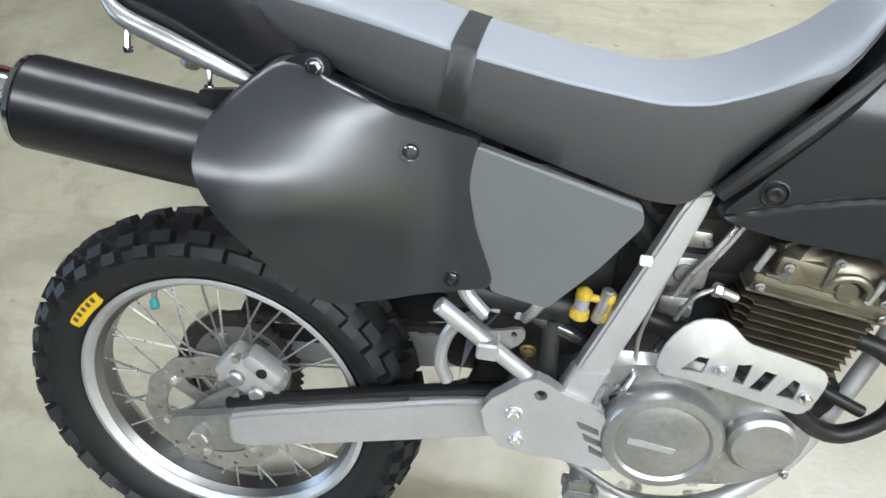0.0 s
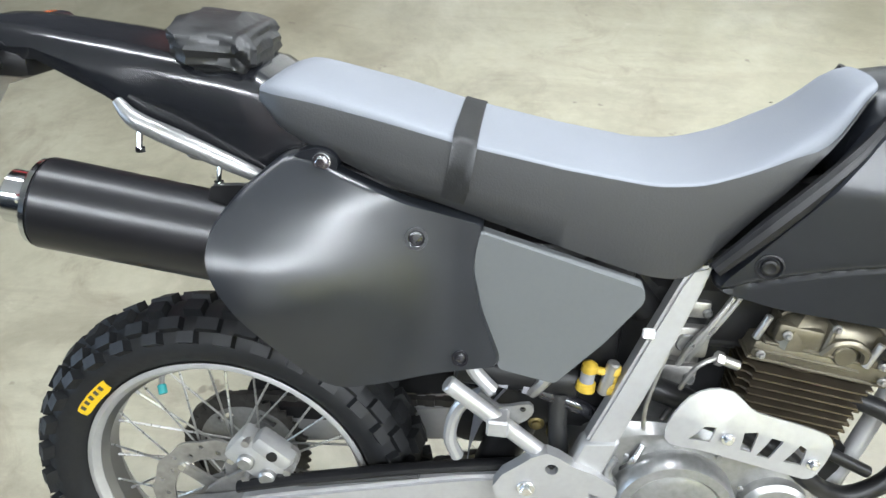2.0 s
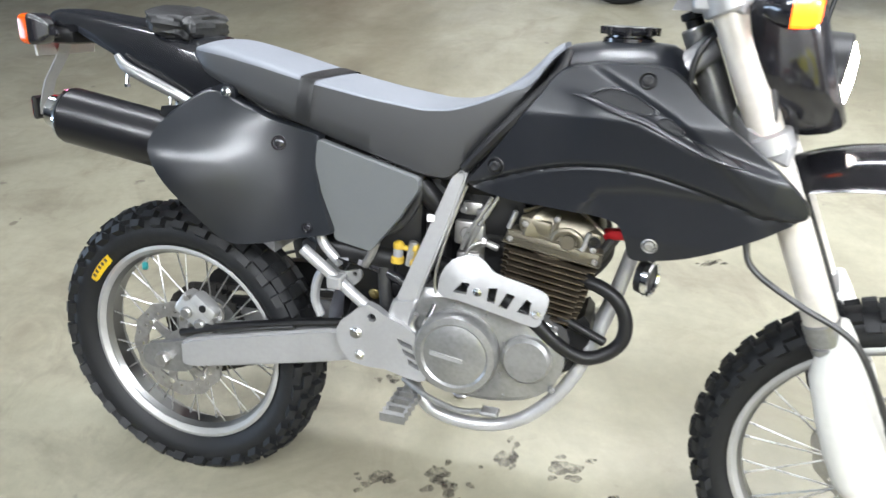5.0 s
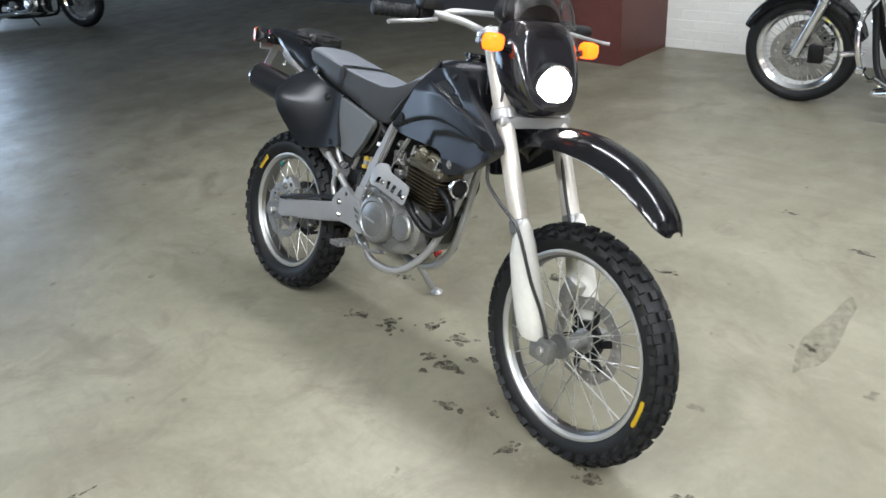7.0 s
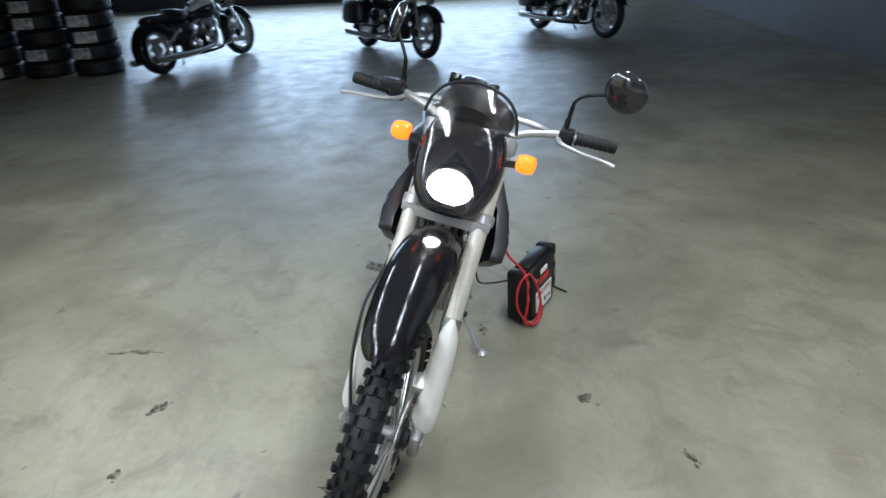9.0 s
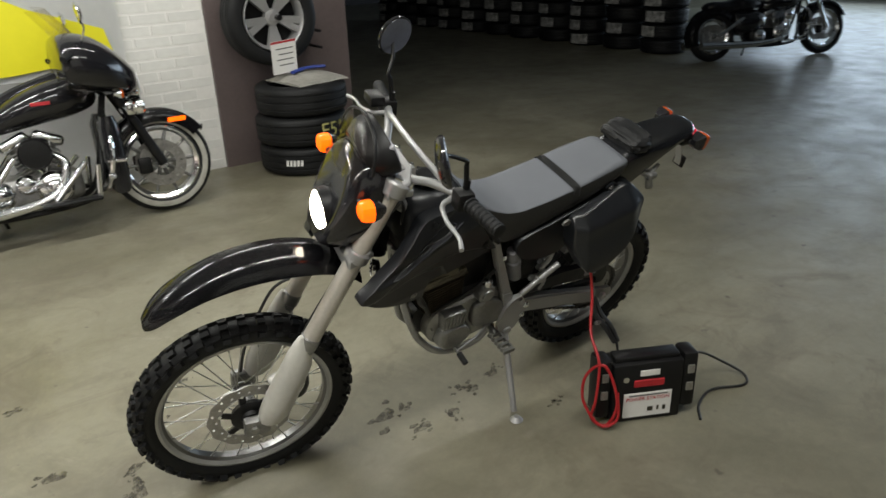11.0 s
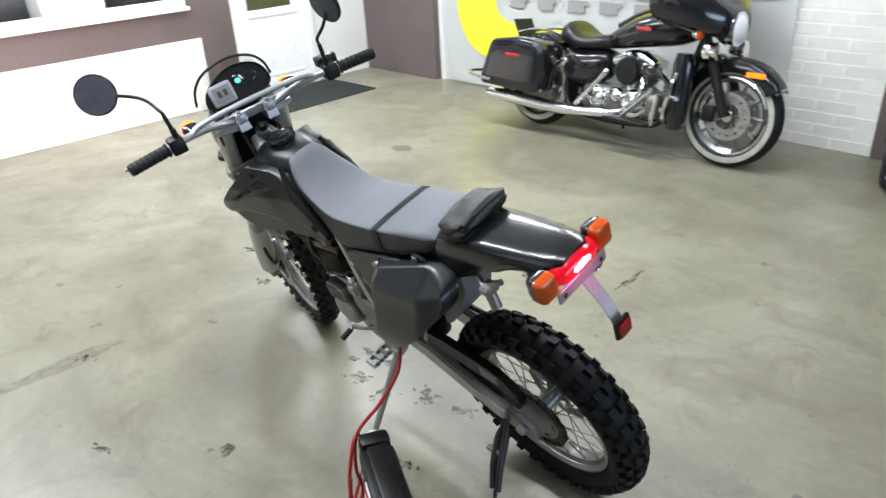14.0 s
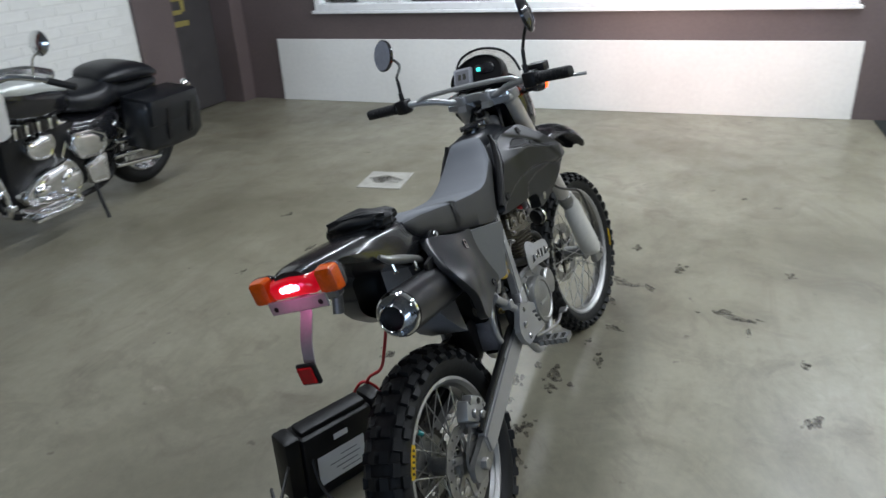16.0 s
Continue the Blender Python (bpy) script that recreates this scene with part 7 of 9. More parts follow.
# ---- other motorcycles ----
def road_wheel(parent, x, R, rim_r, width, mat_tyre, whitewall, spokes, disc):
    bm = bmesh.new()
    w = width * 0.36
    lathe(bm, [(-w, rim_r + 0.012), (-w - 0.004, rim_r), (-w * 0.7, rim_r - 0.022), (w * 0.7, rim_r - 0.022), (w + 0.004, rim_r), (w, rim_r + 0.012)], (x, 0, R), (0, 1, 0), 40, True)
    rim = part("wheel", bm, CHROME, parent, "wheel with a bright rim")
    bm = bmesh.new()
    mid, h = (R + rim_r) / 2, (R - rim_r) / 2
    lathe(bm, [(width / 2 * math.sin(t), mid + h * math.cos(t)) for t in [2 * math.pi * k / 16 for k in range(16)]], (x, 0, R), (0, 1, 0), 48, True)
    tyre = part("tyre", bm, RUBBER, rim, "black road tyre")
    if whitewall:
        for s in (-1, 1):
            bm = bmesh.new()
            lathe(bm, [(s * width * 0.49, mid - h * 0.45), (s * width * 0.512, mid - h * 0.1), (s * width * 0.49, mid + h * 0.3), (s * width * 0.46, mid)], (x, 0, R), (0, 1, 0), 48, True)
            part("white_wall", bm, OLD_WHITE, tyre, "cream white tyre wall")
    bm = bmesh.new()
    rod(bm, (x, -0.07, R), (x, 0.07, R), 0.035, seg=18, bevel=0.004)
    part("hub", bm, CHROME, rim)
    for k in range(spokes):
        t = 2 * math.pi * k / spokes
        bm = bmesh.new()
        s = 0 if spokes < 16 else (0.03 if k % 2 else -0.03)
        rod(bm, (x + 0.03 * math.cos(t), s, R + 0.03 * math.sin(t)), (x + (rim_r - 0.012) * math.cos(t), 0, R + (rim_r - 0.012) * math.sin(t)), 0.014 if spokes < 16 else 0.0028, 0.01 if spokes < 16 else 0.0028, 8)
        part("spoke", bm, CAST if spokes < 16 else SPOKE, rim)
    if disc:
        for s in (-1, 1):
            bm = bmesh.new()
            plate(bm, [(x + px, R + pz) for px, pz in circle(0, 0, 0.145, 40)], s * 0.06, s * 0.064, [[(x + px, R + pz) for px, pz in circle(0, 0, 0.08, 24)]] +
                  [[(x + px, R + pz) for px, pz in circle(0.115 * math.cos(k), 0.115 * math.sin(k), 0.008, 8)] for k in [2 * math.pi * i / 14 for i in range(14)]])
            part("brake_disc", bm, STEEL, rim, "drilled brake disc", None, 20)
    return rim


def fender(parent, x, R, gap, width, t0, t1, mat, skirt=0.07, label=""):
    bm = bmesh.new()
    rows = []
    n = 22
    for i in range(n + 1):
        t = radians(t0 + (t1 - t0) * i / n)
        flare = 1 + 0.05 * math.sin(math.pi * i / n)
        row = []
        for k in (-1, -0.98, -0.8, -0.5, 0, 0.5, 0.8, 0.98, 1):
            drop = skirt if abs(k) == 1 else 0.012 * (abs(k) > 0.9) + 0.012 * k * k
            r = R + gap - drop
            row.append((x + r * math.cos(t), k * width / 2 * flare, R + r * math.sin(t)))
        rows.append(row)
    ring_skin(bm, rows, closed=False)
    bmesh.ops.solidify(bm, geom=bm.faces[:], thickness=0.004)
    return part("fender", bm, mat, parent, label or "glossy black fender", None, 60)


def loft(parent, name, rows, mat, label="", k=16, power=0.8):
    """Rounded body through stations (x, half width, bottom, top)."""
    bm = bmesh.new()
    rings = []
    for p in smooth_path([(x, w, lo) for x, w, lo, hi in rows], 3):
        rings.append(p)
    tops = smooth_path([(x, hi, 0) for x, w, lo, hi in rows], 3)
    out = []
    for p, q in zip(rings, tops):
        x, w, lo, hi = p[0], max(0.004, p[1]), p[2], max(p[2] + 0.006, q[1])
        ring = []
        for i in range(k):
            t = 2 * math.pi * i / k
            cx, cz = math.cos(t), math.sin(t)
            ring.append((x, w * math.copysign(abs(cx) ** power, cx), (lo + hi) / 2 + (hi - lo) / 2 * math.copysign(abs(cz) ** power, cz)))
        out.append(ring)
    ring_skin(bm, out)
    return part(name, bm, mat, parent, label, None, 60)


def chrome_side(engine, back):
    """Polished covers on the stand side of a V-twin: head, side case, sprocket case, primary case and swingarm bars."""
    def cover(name, pts, y0, deep, label, r=0.03):
        line = soft_corners([(x - back, z) for x, z in pts], r, 5)
        cx, cz = sum(p[0] for p in line) / len(line), sum(p[1] for p in line) / len(line)
        bm = bmesh.new()
        ring_skin(bm, [[(cx + (x - cx) * k, y0 + deep * d, cz + (z - cz) * k) for x, z in line] for d, k in ((-1.6, 0.98), (0.0, 1.0), (0.5, 0.985), (0.8, 0.93), (0.86, 0.84), (0.8, 0.78), (0.96, 0.66), (1.0, 0.4), (1.02, 0.1))])
        return part(name, bm, CHROME, engine, label, None, 40)
    cover("head_cover", [(0.185, 0.575), (0.02, 0.6), (0.0, 0.52), (0.06, 0.455), (0.16, 0.47), (0.2, 0.52)], 0.13, 0.04, "domed chrome head cover", 0.035)
    cover("side_case", [(-0.115, 0.555), (-0.25, 0.545), (-0.375, 0.49), (-0.365, 0.41), (-0.3, 0.365), (-0.14, 0.38), (-0.1, 0.46)], 0.125, 0.045, "rounded chrome side case", 0.035)
    cover("sprocket_case", [(-0.175, 0.335), (-0.345, 0.385), (-0.345, 0.19), (-0.2, 0.21)], 0.13, 0.035, "chrome sprocket case", 0.025)
    primary = cover("primary_case", [(0.29, 0.31), (0.168, 0.39), (-0.06, 0.435), (-0.13, 0.33), (-0.115, 0.21), (-0.03, 0.17), (0.265, 0.24)], 0.14, 0.05, "long chrome primary case", 0.045)
    for x, z, r in ((-0.03, 0.3, 0.075), (0.17, 0.3, 0.05)):
        bm = bmesh.new()
        lathe(bm, [(0, r), (0.01, r * 0.98), (0.016, r * 0.85), (0.013, r * 0.76), (0.02, r * 0.6), (0.024, 0.004)], (x - back, 0.185, z), (0, 1, 0), 28)
        part("round_cap", bm, CHROME, primary)
    for k in range(9):
        x = 0.26 - 0.038 * k
        bm = bmesh.new()
        box(bm, (x - back - 0.012, 0.08, 0.6), (x - back + 0.012, 0.135, 0.665), None, 0.006, 2)
        part("head_fin", bm, CHROME if k % 2 else OILED, engine)
    bm = bmesh.new()
    box(bm, (-0.4 - back, -0.09, 0.2), (0.3 - back, 0.105, 0.6), None, 0.03, 2)
    part("crankcase", bm, DEEP_BLACK, engine, "black crankcase behind the covers")
    bm = bmesh.new()
    tube(bm, [(0.35 - back, 0.22, 0.27), (0.2 - back, 0.25, 0.205), (0.0 - back, 0.25, 0.185), (-0.06 - back, 0.2, 0.2)], 0.013, 10)
    part("foot_rail", bm, CHROME, engine, "bent chrome foot rail")
    for p, q in (((-0.383, 0.277), (-0.763, 0.227)), ((-0.39, 0.428), (-0.618, 0.405)), ((-0.485, 0.335), (-0.749, 0.297))):
        bm = bmesh.new()
        rod(bm, (p[0] - back, 0.19, p[1]), (q[0] - back, 0.19, q[1]), 0.014, seg=12, bevel=0.004)
        part("swingarm_bar", bm, CHROME, engine)


def cruiser(name, m, label, tank_mat, body_mat, wb=1.6, whitewall=False, fairing=False, bags="", spokes=40, front_r=0.315, bar_high=1.05, near=True, back=0.0, pipes=(-1, 1)):
    t = thing(name, m, label, "motorcycle")
    fx, rx = wb / 2, -wb / 2
    road_wheel(t, fx, front_r, 0.225 if near else 0.235, 0.115, RUBBER, whitewall, spokes, True)
    road_wheel(t, rx, 0.315, 0.21, 0.14, RUBBER, whitewall, spokes, True)
    ff = fender(t, fx, front_r, 0.032, 0.15, 34 if fairing else 25, 185 if fairing else 165, body_mat, 0.085 if fairing else 0.05)
    fender(t, rx, 0.315, 0.04, 0.19, 40, 200, body_mat, 0.1)
    if fairing:
        for s in (-1, 1):
            bm = bmesh.new()
            box(bm, (fx + 0.08, s * 0.081 - 0.003, 0.562), (fx + 0.19, s * 0.081 + 0.003, 0.59), None, 0.002)
            part("amber_marker", bm, ORANGE_LIT, ff, "amber fender marker")
        bm = bmesh.new()
        tube(bm, [(fx + 0.27, -0.07, 0.485), (fx + 0.295, 0, 0.512), (fx + 0.27, 0.07, 0.485)], 0.008, 8)
        part("fender_tip", bm, CHROME, ff, "chrome fender tip")
    # frame and engine
    bm = bmesh.new()
    tube(bm, [(0.52, 0, 0.86), (0.44, 0.03, 0.55), (0.36, 0.1, 0.25), (0.2, 0.12, 0.17), (-0.3, 0.12, 0.17), (-0.45, 0.1, 0.3), (-0.42, 0.06, 0.6)], 0.018, 10)
    tube(bm, [(0.52, 0, 0.86), (0.44, -0.03, 0.55), (0.36, -0.1, 0.25), (0.2, -0.12, 0.17), (-0.3, -0.12, 0.17), (-0.45, -0.1, 0.3), (-0.42, -0.06, 0.6)], 0.018, 10)
    part("frame", bm, DEEP_BLACK, t, "black tubular frame")
    bm = bmesh.new()
    box(bm, (-0.32, -0.11, 0.2), (0.28, 0.11, 0.38), None, 0.05, 3)
    case_ = part("engine", bm, CAST if fairing else DEEP_BLACK, t, "V-twin engine with chrome covers")
    case_.location.x = back
    for a0 in (-22.5, 22.5):
        mm = Matrix.Translation((0.06, 0, 0.36)) @ Matrix.Rotation(radians(a0), 4, "Y")
        bm = bmesh.new()
        rod(bm, mm @ Vector((0, 0, 0)), mm @ Vector((0, 0, 0.2)), 0.055, seg=18)
        cyl_ = part("cylinder", bm, CAST, case_, "finned cylinder")
        for k in range(8):
            bm = bmesh.new()
            box(bm, (-0.078, -0.085, 0.03 + 0.02 * k), (0.078, 0.085, 0.036 + 0.02 * k), mm, 0.002)
            part("fin", bm, CAST, cyl_)
        bm = bmesh.new()
        box(bm, (-0.085, -0.09, 0.2), (0.085, 0.09, 0.265), mm, 0.025, 3)
        part("rocker_cover", bm, CHROME, case_, "chrome rocker cover")
        for s in (-1, 1):
            bm = bmesh.new()
            rod(bm, mm @ Vector((0.03, s * 0.1, -0.06)), mm @ Vector((0.01, s * 0.095, 0.21)), 0.011, seg=10)
            part("pushrod_tube", bm, CHROME, case_)
    detailed = near and not fairing
    if detailed:
        chrome_side(case_, back)
    for s in (-1,) if detailed else (-1, 1):
        for cx, cz, r in ((0.12, 0.29, 0.1), (-0.17, 0.29, 0.085), (-0.02, 0.33, 0.06)) if fairing else ((0.12, 0.32, 0.11), (-0.19, 0.29, 0.085), (-0.2, 0.48, 0.09), (0.22, 0.53, 0.075)):
            bm = bmesh.new()
            lathe(bm, [(0, r), (0.014, r), (0.018, r * 0.95), (0.03, r * 0.9), (0.042, r * 0.72), (0.047, r * 0.5), (0.043, r * 0.46), (0.05, r * 0.3), (0.052, 0.004)], (cx, s * 0.1, cz), (0, s, 0), 28)
            part("engine_cover", bm, CHROME, case_, "round chrome engine cover")
        bm = bmesh.new()
        lathe(bm, [(0, 0.085), (0.05, 0.09), (0.065, 0.08), (0.07, 0.01)], (0.06, s * 0.09, 0.5), (0, s, 0), 28)
        part("air_cleaner", bm, DEEP_BLACK if fairing else CHROME, case_, "round air cleaner")
    # exhausts, floorboards, guards
    for s in pipes:
        bm = bmesh.new()
        tube(bm, [(0.12, s * 0.08, 0.5), (0.2, s * 0.15, 0.42), (0.1, s * 0.17, 0.25), (-0.2, s * 0.19, 0.2), (-0.5, s * 0.2, 0.19), (-1.1, s * 0.21, 0.205)], [0.022, 0.024, 0.026, 0.03, 0.045, 0.048], 14)
        part("exhaust", bm, CHROME, t, "long chrome exhaust pipe")
    for s in (-1, 1):
        bm = bmesh.new()
        box(bm, (0.02, s * 0.25 - 0.055, 0.2 if not detailed else 0.215), (0.34, s * 0.25 + 0.055, 0.222), None, 0.01, 2)
        part("floorboard", bm, CHROME if not fairing else DEEP_BLACK, t, "rider floorboard")
        bm = bmesh.new()
        tube(bm, [(0.44, s * 0.05, 0.62), (0.46, s * 0.2, 0.55), (0.44, s * 0.24, 0.4), (0.4, s * 0.2, 0.26), (0.36, s * 0.1, 0.22)], 0.014, 10)
        part("engine_guard", bm, CHROME, t, "chrome engine guard")
        bm = bmesh.new()
        box(bm, (0.4, s * 0.23 - 0.03, 0.3), (0.44, s * 0.23 + 0.03, 0.33), None, 0.005)
        rod(bm, (0.42, s * 0.2, 0.4), (0.52, s * 0.27, 0.4), 0.014, seg=10, bevel=0.003)
        part("highway_peg", bm, CHROME, t, "chrome peg")
        bm = bmesh.new()
        rod(bm, (-0.8, s * 0.13, 0.31), (-0.45, s * 0.13, 0.52), 0.025, seg=12, bevel=0.004)
        part("rear_shock", bm, CHROME, t)
        bm = bmesh.new()
        rod(bm, (fx, s * 0.1, front_r), (fx - 0.13, s * 0.1, 0.62), 0.03, seg=16, bevel=0.004)
        rod(bm, (fx - 0.13, s * 0.1, 0.62), (fx - 0.26, s * 0.1, 0.92), 0.024, seg=14)
        part("fork_leg", bm, CHROME if not fairing else DEEP_BLACK, t, "telescopic fork leg")
        bm = bmesh.new()
        box(bm, (fx - 0.15, s * 0.085 - 0.02, 0.27), (fx - 0.07, s * 0.085 + 0.02, 0.37), None, 0.012, 2)
        part("caliper", bm, DEEP_BLACK, t)
    bm = bmesh.new()
    tube(bm, [(-0.25, 0.12, 0.24), (-0.2, 0.2, 0.14), (-0.17, 0.28, 0.02)], 0.011, 8)
    part("side_stand", bm, DEEP_BLACK, t)
    # tank, seat
    tank_rows = [(-0.12, 0.06, 0.6, 0.7), (-0.02, 0.12, 0.58, 0.77), (0.15, 0.155, 0.58, 0.83), (0.32, 0.14, 0.6, 0.84), (0.42, 0.08, 0.66, 0.8), (0.45, 0.03, 0.7, 0.76)]
    if fairing:
        tank_rows = [(-0.2, 0.05, 0.63, 0.7), (-0.1, 0.105, 0.62, 0.76), (0.04, 0.145, 0.64, 0.84), (0.18, 0.155, 0.66, 0.89), (0.32, 0.135, 0.68, 0.91), (0.43, 0.07, 0.72, 0.88), (0.46, 0.03, 0.76, 0.83)]
    tk = loft(t, "fuel_tank", tank_rows, tank_mat if fairing or tank_mat is body_mat else body_mat, "", 18)
    tk.location.x, tk.location.z = back, 0.055 if detailed else 0.0
    if tank_mat is not body_mat:
        loft(tk, "tank_panel", [(-0.09, 0.07, 0.69, 0.74), (-0.02, 0.115, 0.7, 0.782), (0.15, 0.152, 0.715, 0.838), (0.3, 0.143, 0.73, 0.846), (0.4, 0.09, 0.745, 0.815)], tank_mat, "pale silver upper panel of the tank", 18)
    bm = bmesh.new()
    loftbar = [(-0.12, 0, 0.755), (0.04, 0, 0.84), (0.28, 0, 0.91)] if fairing else [(-0.05, 0, 0.79), (0.1, 0, 0.835), (0.3, 0, 0.85)]
    tube(bm, loftbar, 0.035, 10, 5, 1.0)
    part("tank_console", bm, CHROME if not fairing else GLOSS_BLACK, tk, "console on the tank")
    bm = bmesh.new()
    box(bm, (0.1, -0.158, 0.765 if fairing else 0.7), (0.2, -0.151, 0.785 if fairing else 0.72), None, 0.002)
    part("tank_badge", bm, RED_PRINT if fairing else CHROME, tk, "tank badge shape")
    if fairing:
        loft(t, "seat", [(-0.12, 0.06, 0.62, 0.7), (-0.2, 0.12, 0.61, 0.705), (-0.3, 0.155, 0.6, 0.69), (-0.38, 0.17, 0.6, 0.712), (-0.44, 0.165, 0.61, 0.755), (-0.48, 0.15, 0.61, 0.775), (-0.53, 0.12, 0.62, 0.75), (-0.57, 0.07, 0.63, 0.68)], SATIN_BLACK, "black padded solo seat", 18)
        loft(t, "side_body", [(-0.14, 0.06, 0.44, 0.6), (-0.22, 0.13, 0.38, 0.61), (-0.4, 0.15, 0.34, 0.61), (-0.5, 0.1, 0.38, 0.61)], body_mat, "side cover", 14)
        for s in (-1, 1):
            bm = bmesh.new()
            tube(bm, [(-0.5, s * 0.1, 0.66), (-0.62, s * 0.105, 0.69), (-0.8, s * 0.105, 0.69), (-0.95, s * 0.1, 0.66)], 0.008, 8)
            part("fender_rail", bm, CHROME, t, "chrome rail along the rear fender")
        bm = bmesh.new()
        box(bm, (-0.006, -0.1, -0.075), (0.006, 0.1, 0.075), pose(-0.97, 0, 0.68, 0, -28, 0), 0.004)
        part("plate_holder", bm, DEEP_BLACK, t, "black tilted plate holder")
    else:
        loft(t, "seat", [(-0.16, 0.07, 0.64, 0.73), (-0.24, 0.14, 0.62, 0.755), (-0.36, 0.17, 0.6, 0.765), (-0.45, 0.16, 0.6, 0.785), (-0.52, 0.13, 0.6, 0.79), (-0.62, 0.12, 0.6, 0.74), (-0.85, 0.12, 0.62, 0.74), (-0.93, 0.08, 0.64, 0.7)], SATIN_BLACK, "black padded two-level seat", 18)
        loft(t, "side_body", [(-0.1, 0.06, 0.42, 0.6), (-0.22, 0.15, 0.34, 0.62), (-0.45, 0.15, 0.3, 0.62), (-0.55, 0.1, 0.36, 0.62)], body_mat, "side cover", 14)
    # bars, lamps
    bars_ = [(0.3, 0.42, bar_high - 0.05), (0.36, 0.34, bar_high - 0.02), (0.47, 0.22, bar_high), (0.5, 0.1, bar_high - 0.06), (0.5, 0, bar_high - 0.08), (0.5, -0.1, bar_high - 0.06), (0.47, -0.22, bar_high), (0.36, -0.34, bar_high - 0.02), (0.3, -0.42, bar_high - 0.05)]
    bm = bmesh.new()
    tube(bm, bars_, 0.014, 10, 5)
    hb = part("handlebar", bm, CHROME, t, "wide chrome handlebar")
    hb.location.x = back * 1.6
    for s in (-1, 1):
        bm = bmesh.new()
        rod(bm, (0.36, s * 0.33, bar_high - 0.02), (0.29, s * 0.45, bar_high - 0.052), 0.018, seg=14, bevel=0.004)
        part("grip", bm, RUBBER, hb)
        bm = bmesh.new()
        tube(bm, [(0.4, s * 0.3, bar_high), (0.44, s * 0.36, bar_high + 0.1), (0.42, s * 0.4, bar_high + 0.16)], 0.006, 8)
        st = part("mirror_stalk", bm, CHROME, hb)
        bm = bmesh.new()
        lathe(bm, [(-0.004, 0.055), (0.004, 0.06), (0.018, 0.04), (0.024, 0.004)], (0.42, s * 0.4, bar_high + 0.18), (1, 0, 0.1), 24)
        part("mirror_shell", bm, CHROME, st, "round chrome mirror")
        bm = bmesh.new()
        lathe(bm, [(-0.03, 0.015), (0.0, 0.035), (0.01, 0.035)], (0.56, s * 0.22, 0.78), (1, 0, 0), 20)
        so = part("turn_signal", bm, CHROME, t, "chrome turn signal")
        bm = bmesh.new()
        lathe(bm, [(0.01, 0.034), (0.025, 0.025), (0.03, 0.004)], (0.56, s * 0.22, 0.78), (1, 0, 0), 20)
        part("lens", bm, ORANGE_LENS, so)
    bm = bmesh.new()
    lathe(bm, [(-0.13, 0.03), (-0.08, 0.085), (0, 0.1), (0.02, 0.1), (0.024, 0.09)], (0.68 if fairing else 0.62, 0, 0.815 if fairing else 0.84), (1, 0, 0), 32)
    hl = part("headlamp", bm, CHROME, t, "round chrome headlamp")
    bm = bmesh.new()
    lathe(bm, [(0.018, 0.088), (0.035, 0.07), (0.045, 0.01)], (0.68 if fairing else 0.62, 0, 0.815 if fairing else 0.84), (1, 0, 0), 28)
    part("lens", bm, PVC, hl, "pale lamp glass")
    for s in (-1, 1):
        bm = bmesh.new()
        lathe(bm, [(-0.06, 0.02), (-0.02, 0.05), (0.02, 0.055), (0.03, 0.045), (0.035, 0.004)], (0.66 if fairing else 0.63, s * 0.16, 0.69 if fairing else 0.74), (1, 0, 0), 22)
        part("spot_lamp", bm, CHROME, t, "chrome spot lamp")
    if fairing:
        for s in (-1, 1):
            for p, q in (((-0.05, 0.2, 0.5), (-0.28, 0.21, 0.24)), ((0.3, 0.2, 0.42), (0.1, 0.21, 0.22)), ((0.33, 0.22, 0.2), (0.36, 0.23, 0.4))):
                bm = bmesh.new()
                rod(bm, (p[0], s * p[1], p[2]), (q[0], s * q[1], q[2]), 0.017, seg=12, bevel=0.004)
                part("chrome_strut", bm, CHROME, t, "polished chrome strut")
        loft(t, "fairing", [(0.285, 0.33, 0.86, 1.09), (0.3, 0.37, 0.82, 1.13), (0.36, 0.385, 0.8, 1.145), (0.45, 0.37, 0.785, 1.13), (0.55, 0.32, 0.77, 1.07), (0.63, 0.24, 0.76, 0.99), (0.69, 0.14, 0.78, 0.92)], body_mat, "glossy black bat-wing fairing", 26, 0.68)
        bm = bmesh.new()
        box(bm, (0.58, -0.2, 0.64), (0.645, 0.2, 0.735), None, 0.025, 2)
        part("lamp_bar", bm, CHROME, t, "chrome bar for the spot lamps")
        bm = bmesh.new()
        rows = [[(0.45 - 0.75 * (z - 1.1) - 1.2 * y * y, y * (1 - (z - 1.1) * 1.1), z) for y in (-0.28, -0.2, -0.1, 0, 0.1, 0.2, 0.28)] for z in (1.1, 1.17, 1.24, 1.29)]
        ring_skin(bm, rows, closed=False)
        bmesh.ops.solidify(bm, geom=bm.faces[:], thickness=0.004)
        part("windscreen", bm, SMOKED, t, "low smoked screen")
        for s in (-1, 1):
            bm = bmesh.new()
            ring_skin(bm, [[(0.47 + x * kx, s * (0.16 + y), z) for x, y in round_outline([(-0.055, -0.05), (0.05, -0.05), (0.06, 0.02), (0.02, 0.055), (-0.05, 0.045)], 2)] for z, kx in ((0.2, 0.6), (0.23, 0.9), (0.45, 1.0), (0.6, 0.95), (0.66, 0.6))])
            part("leg_shield", bm, body_mat, t, "black lower fairing")
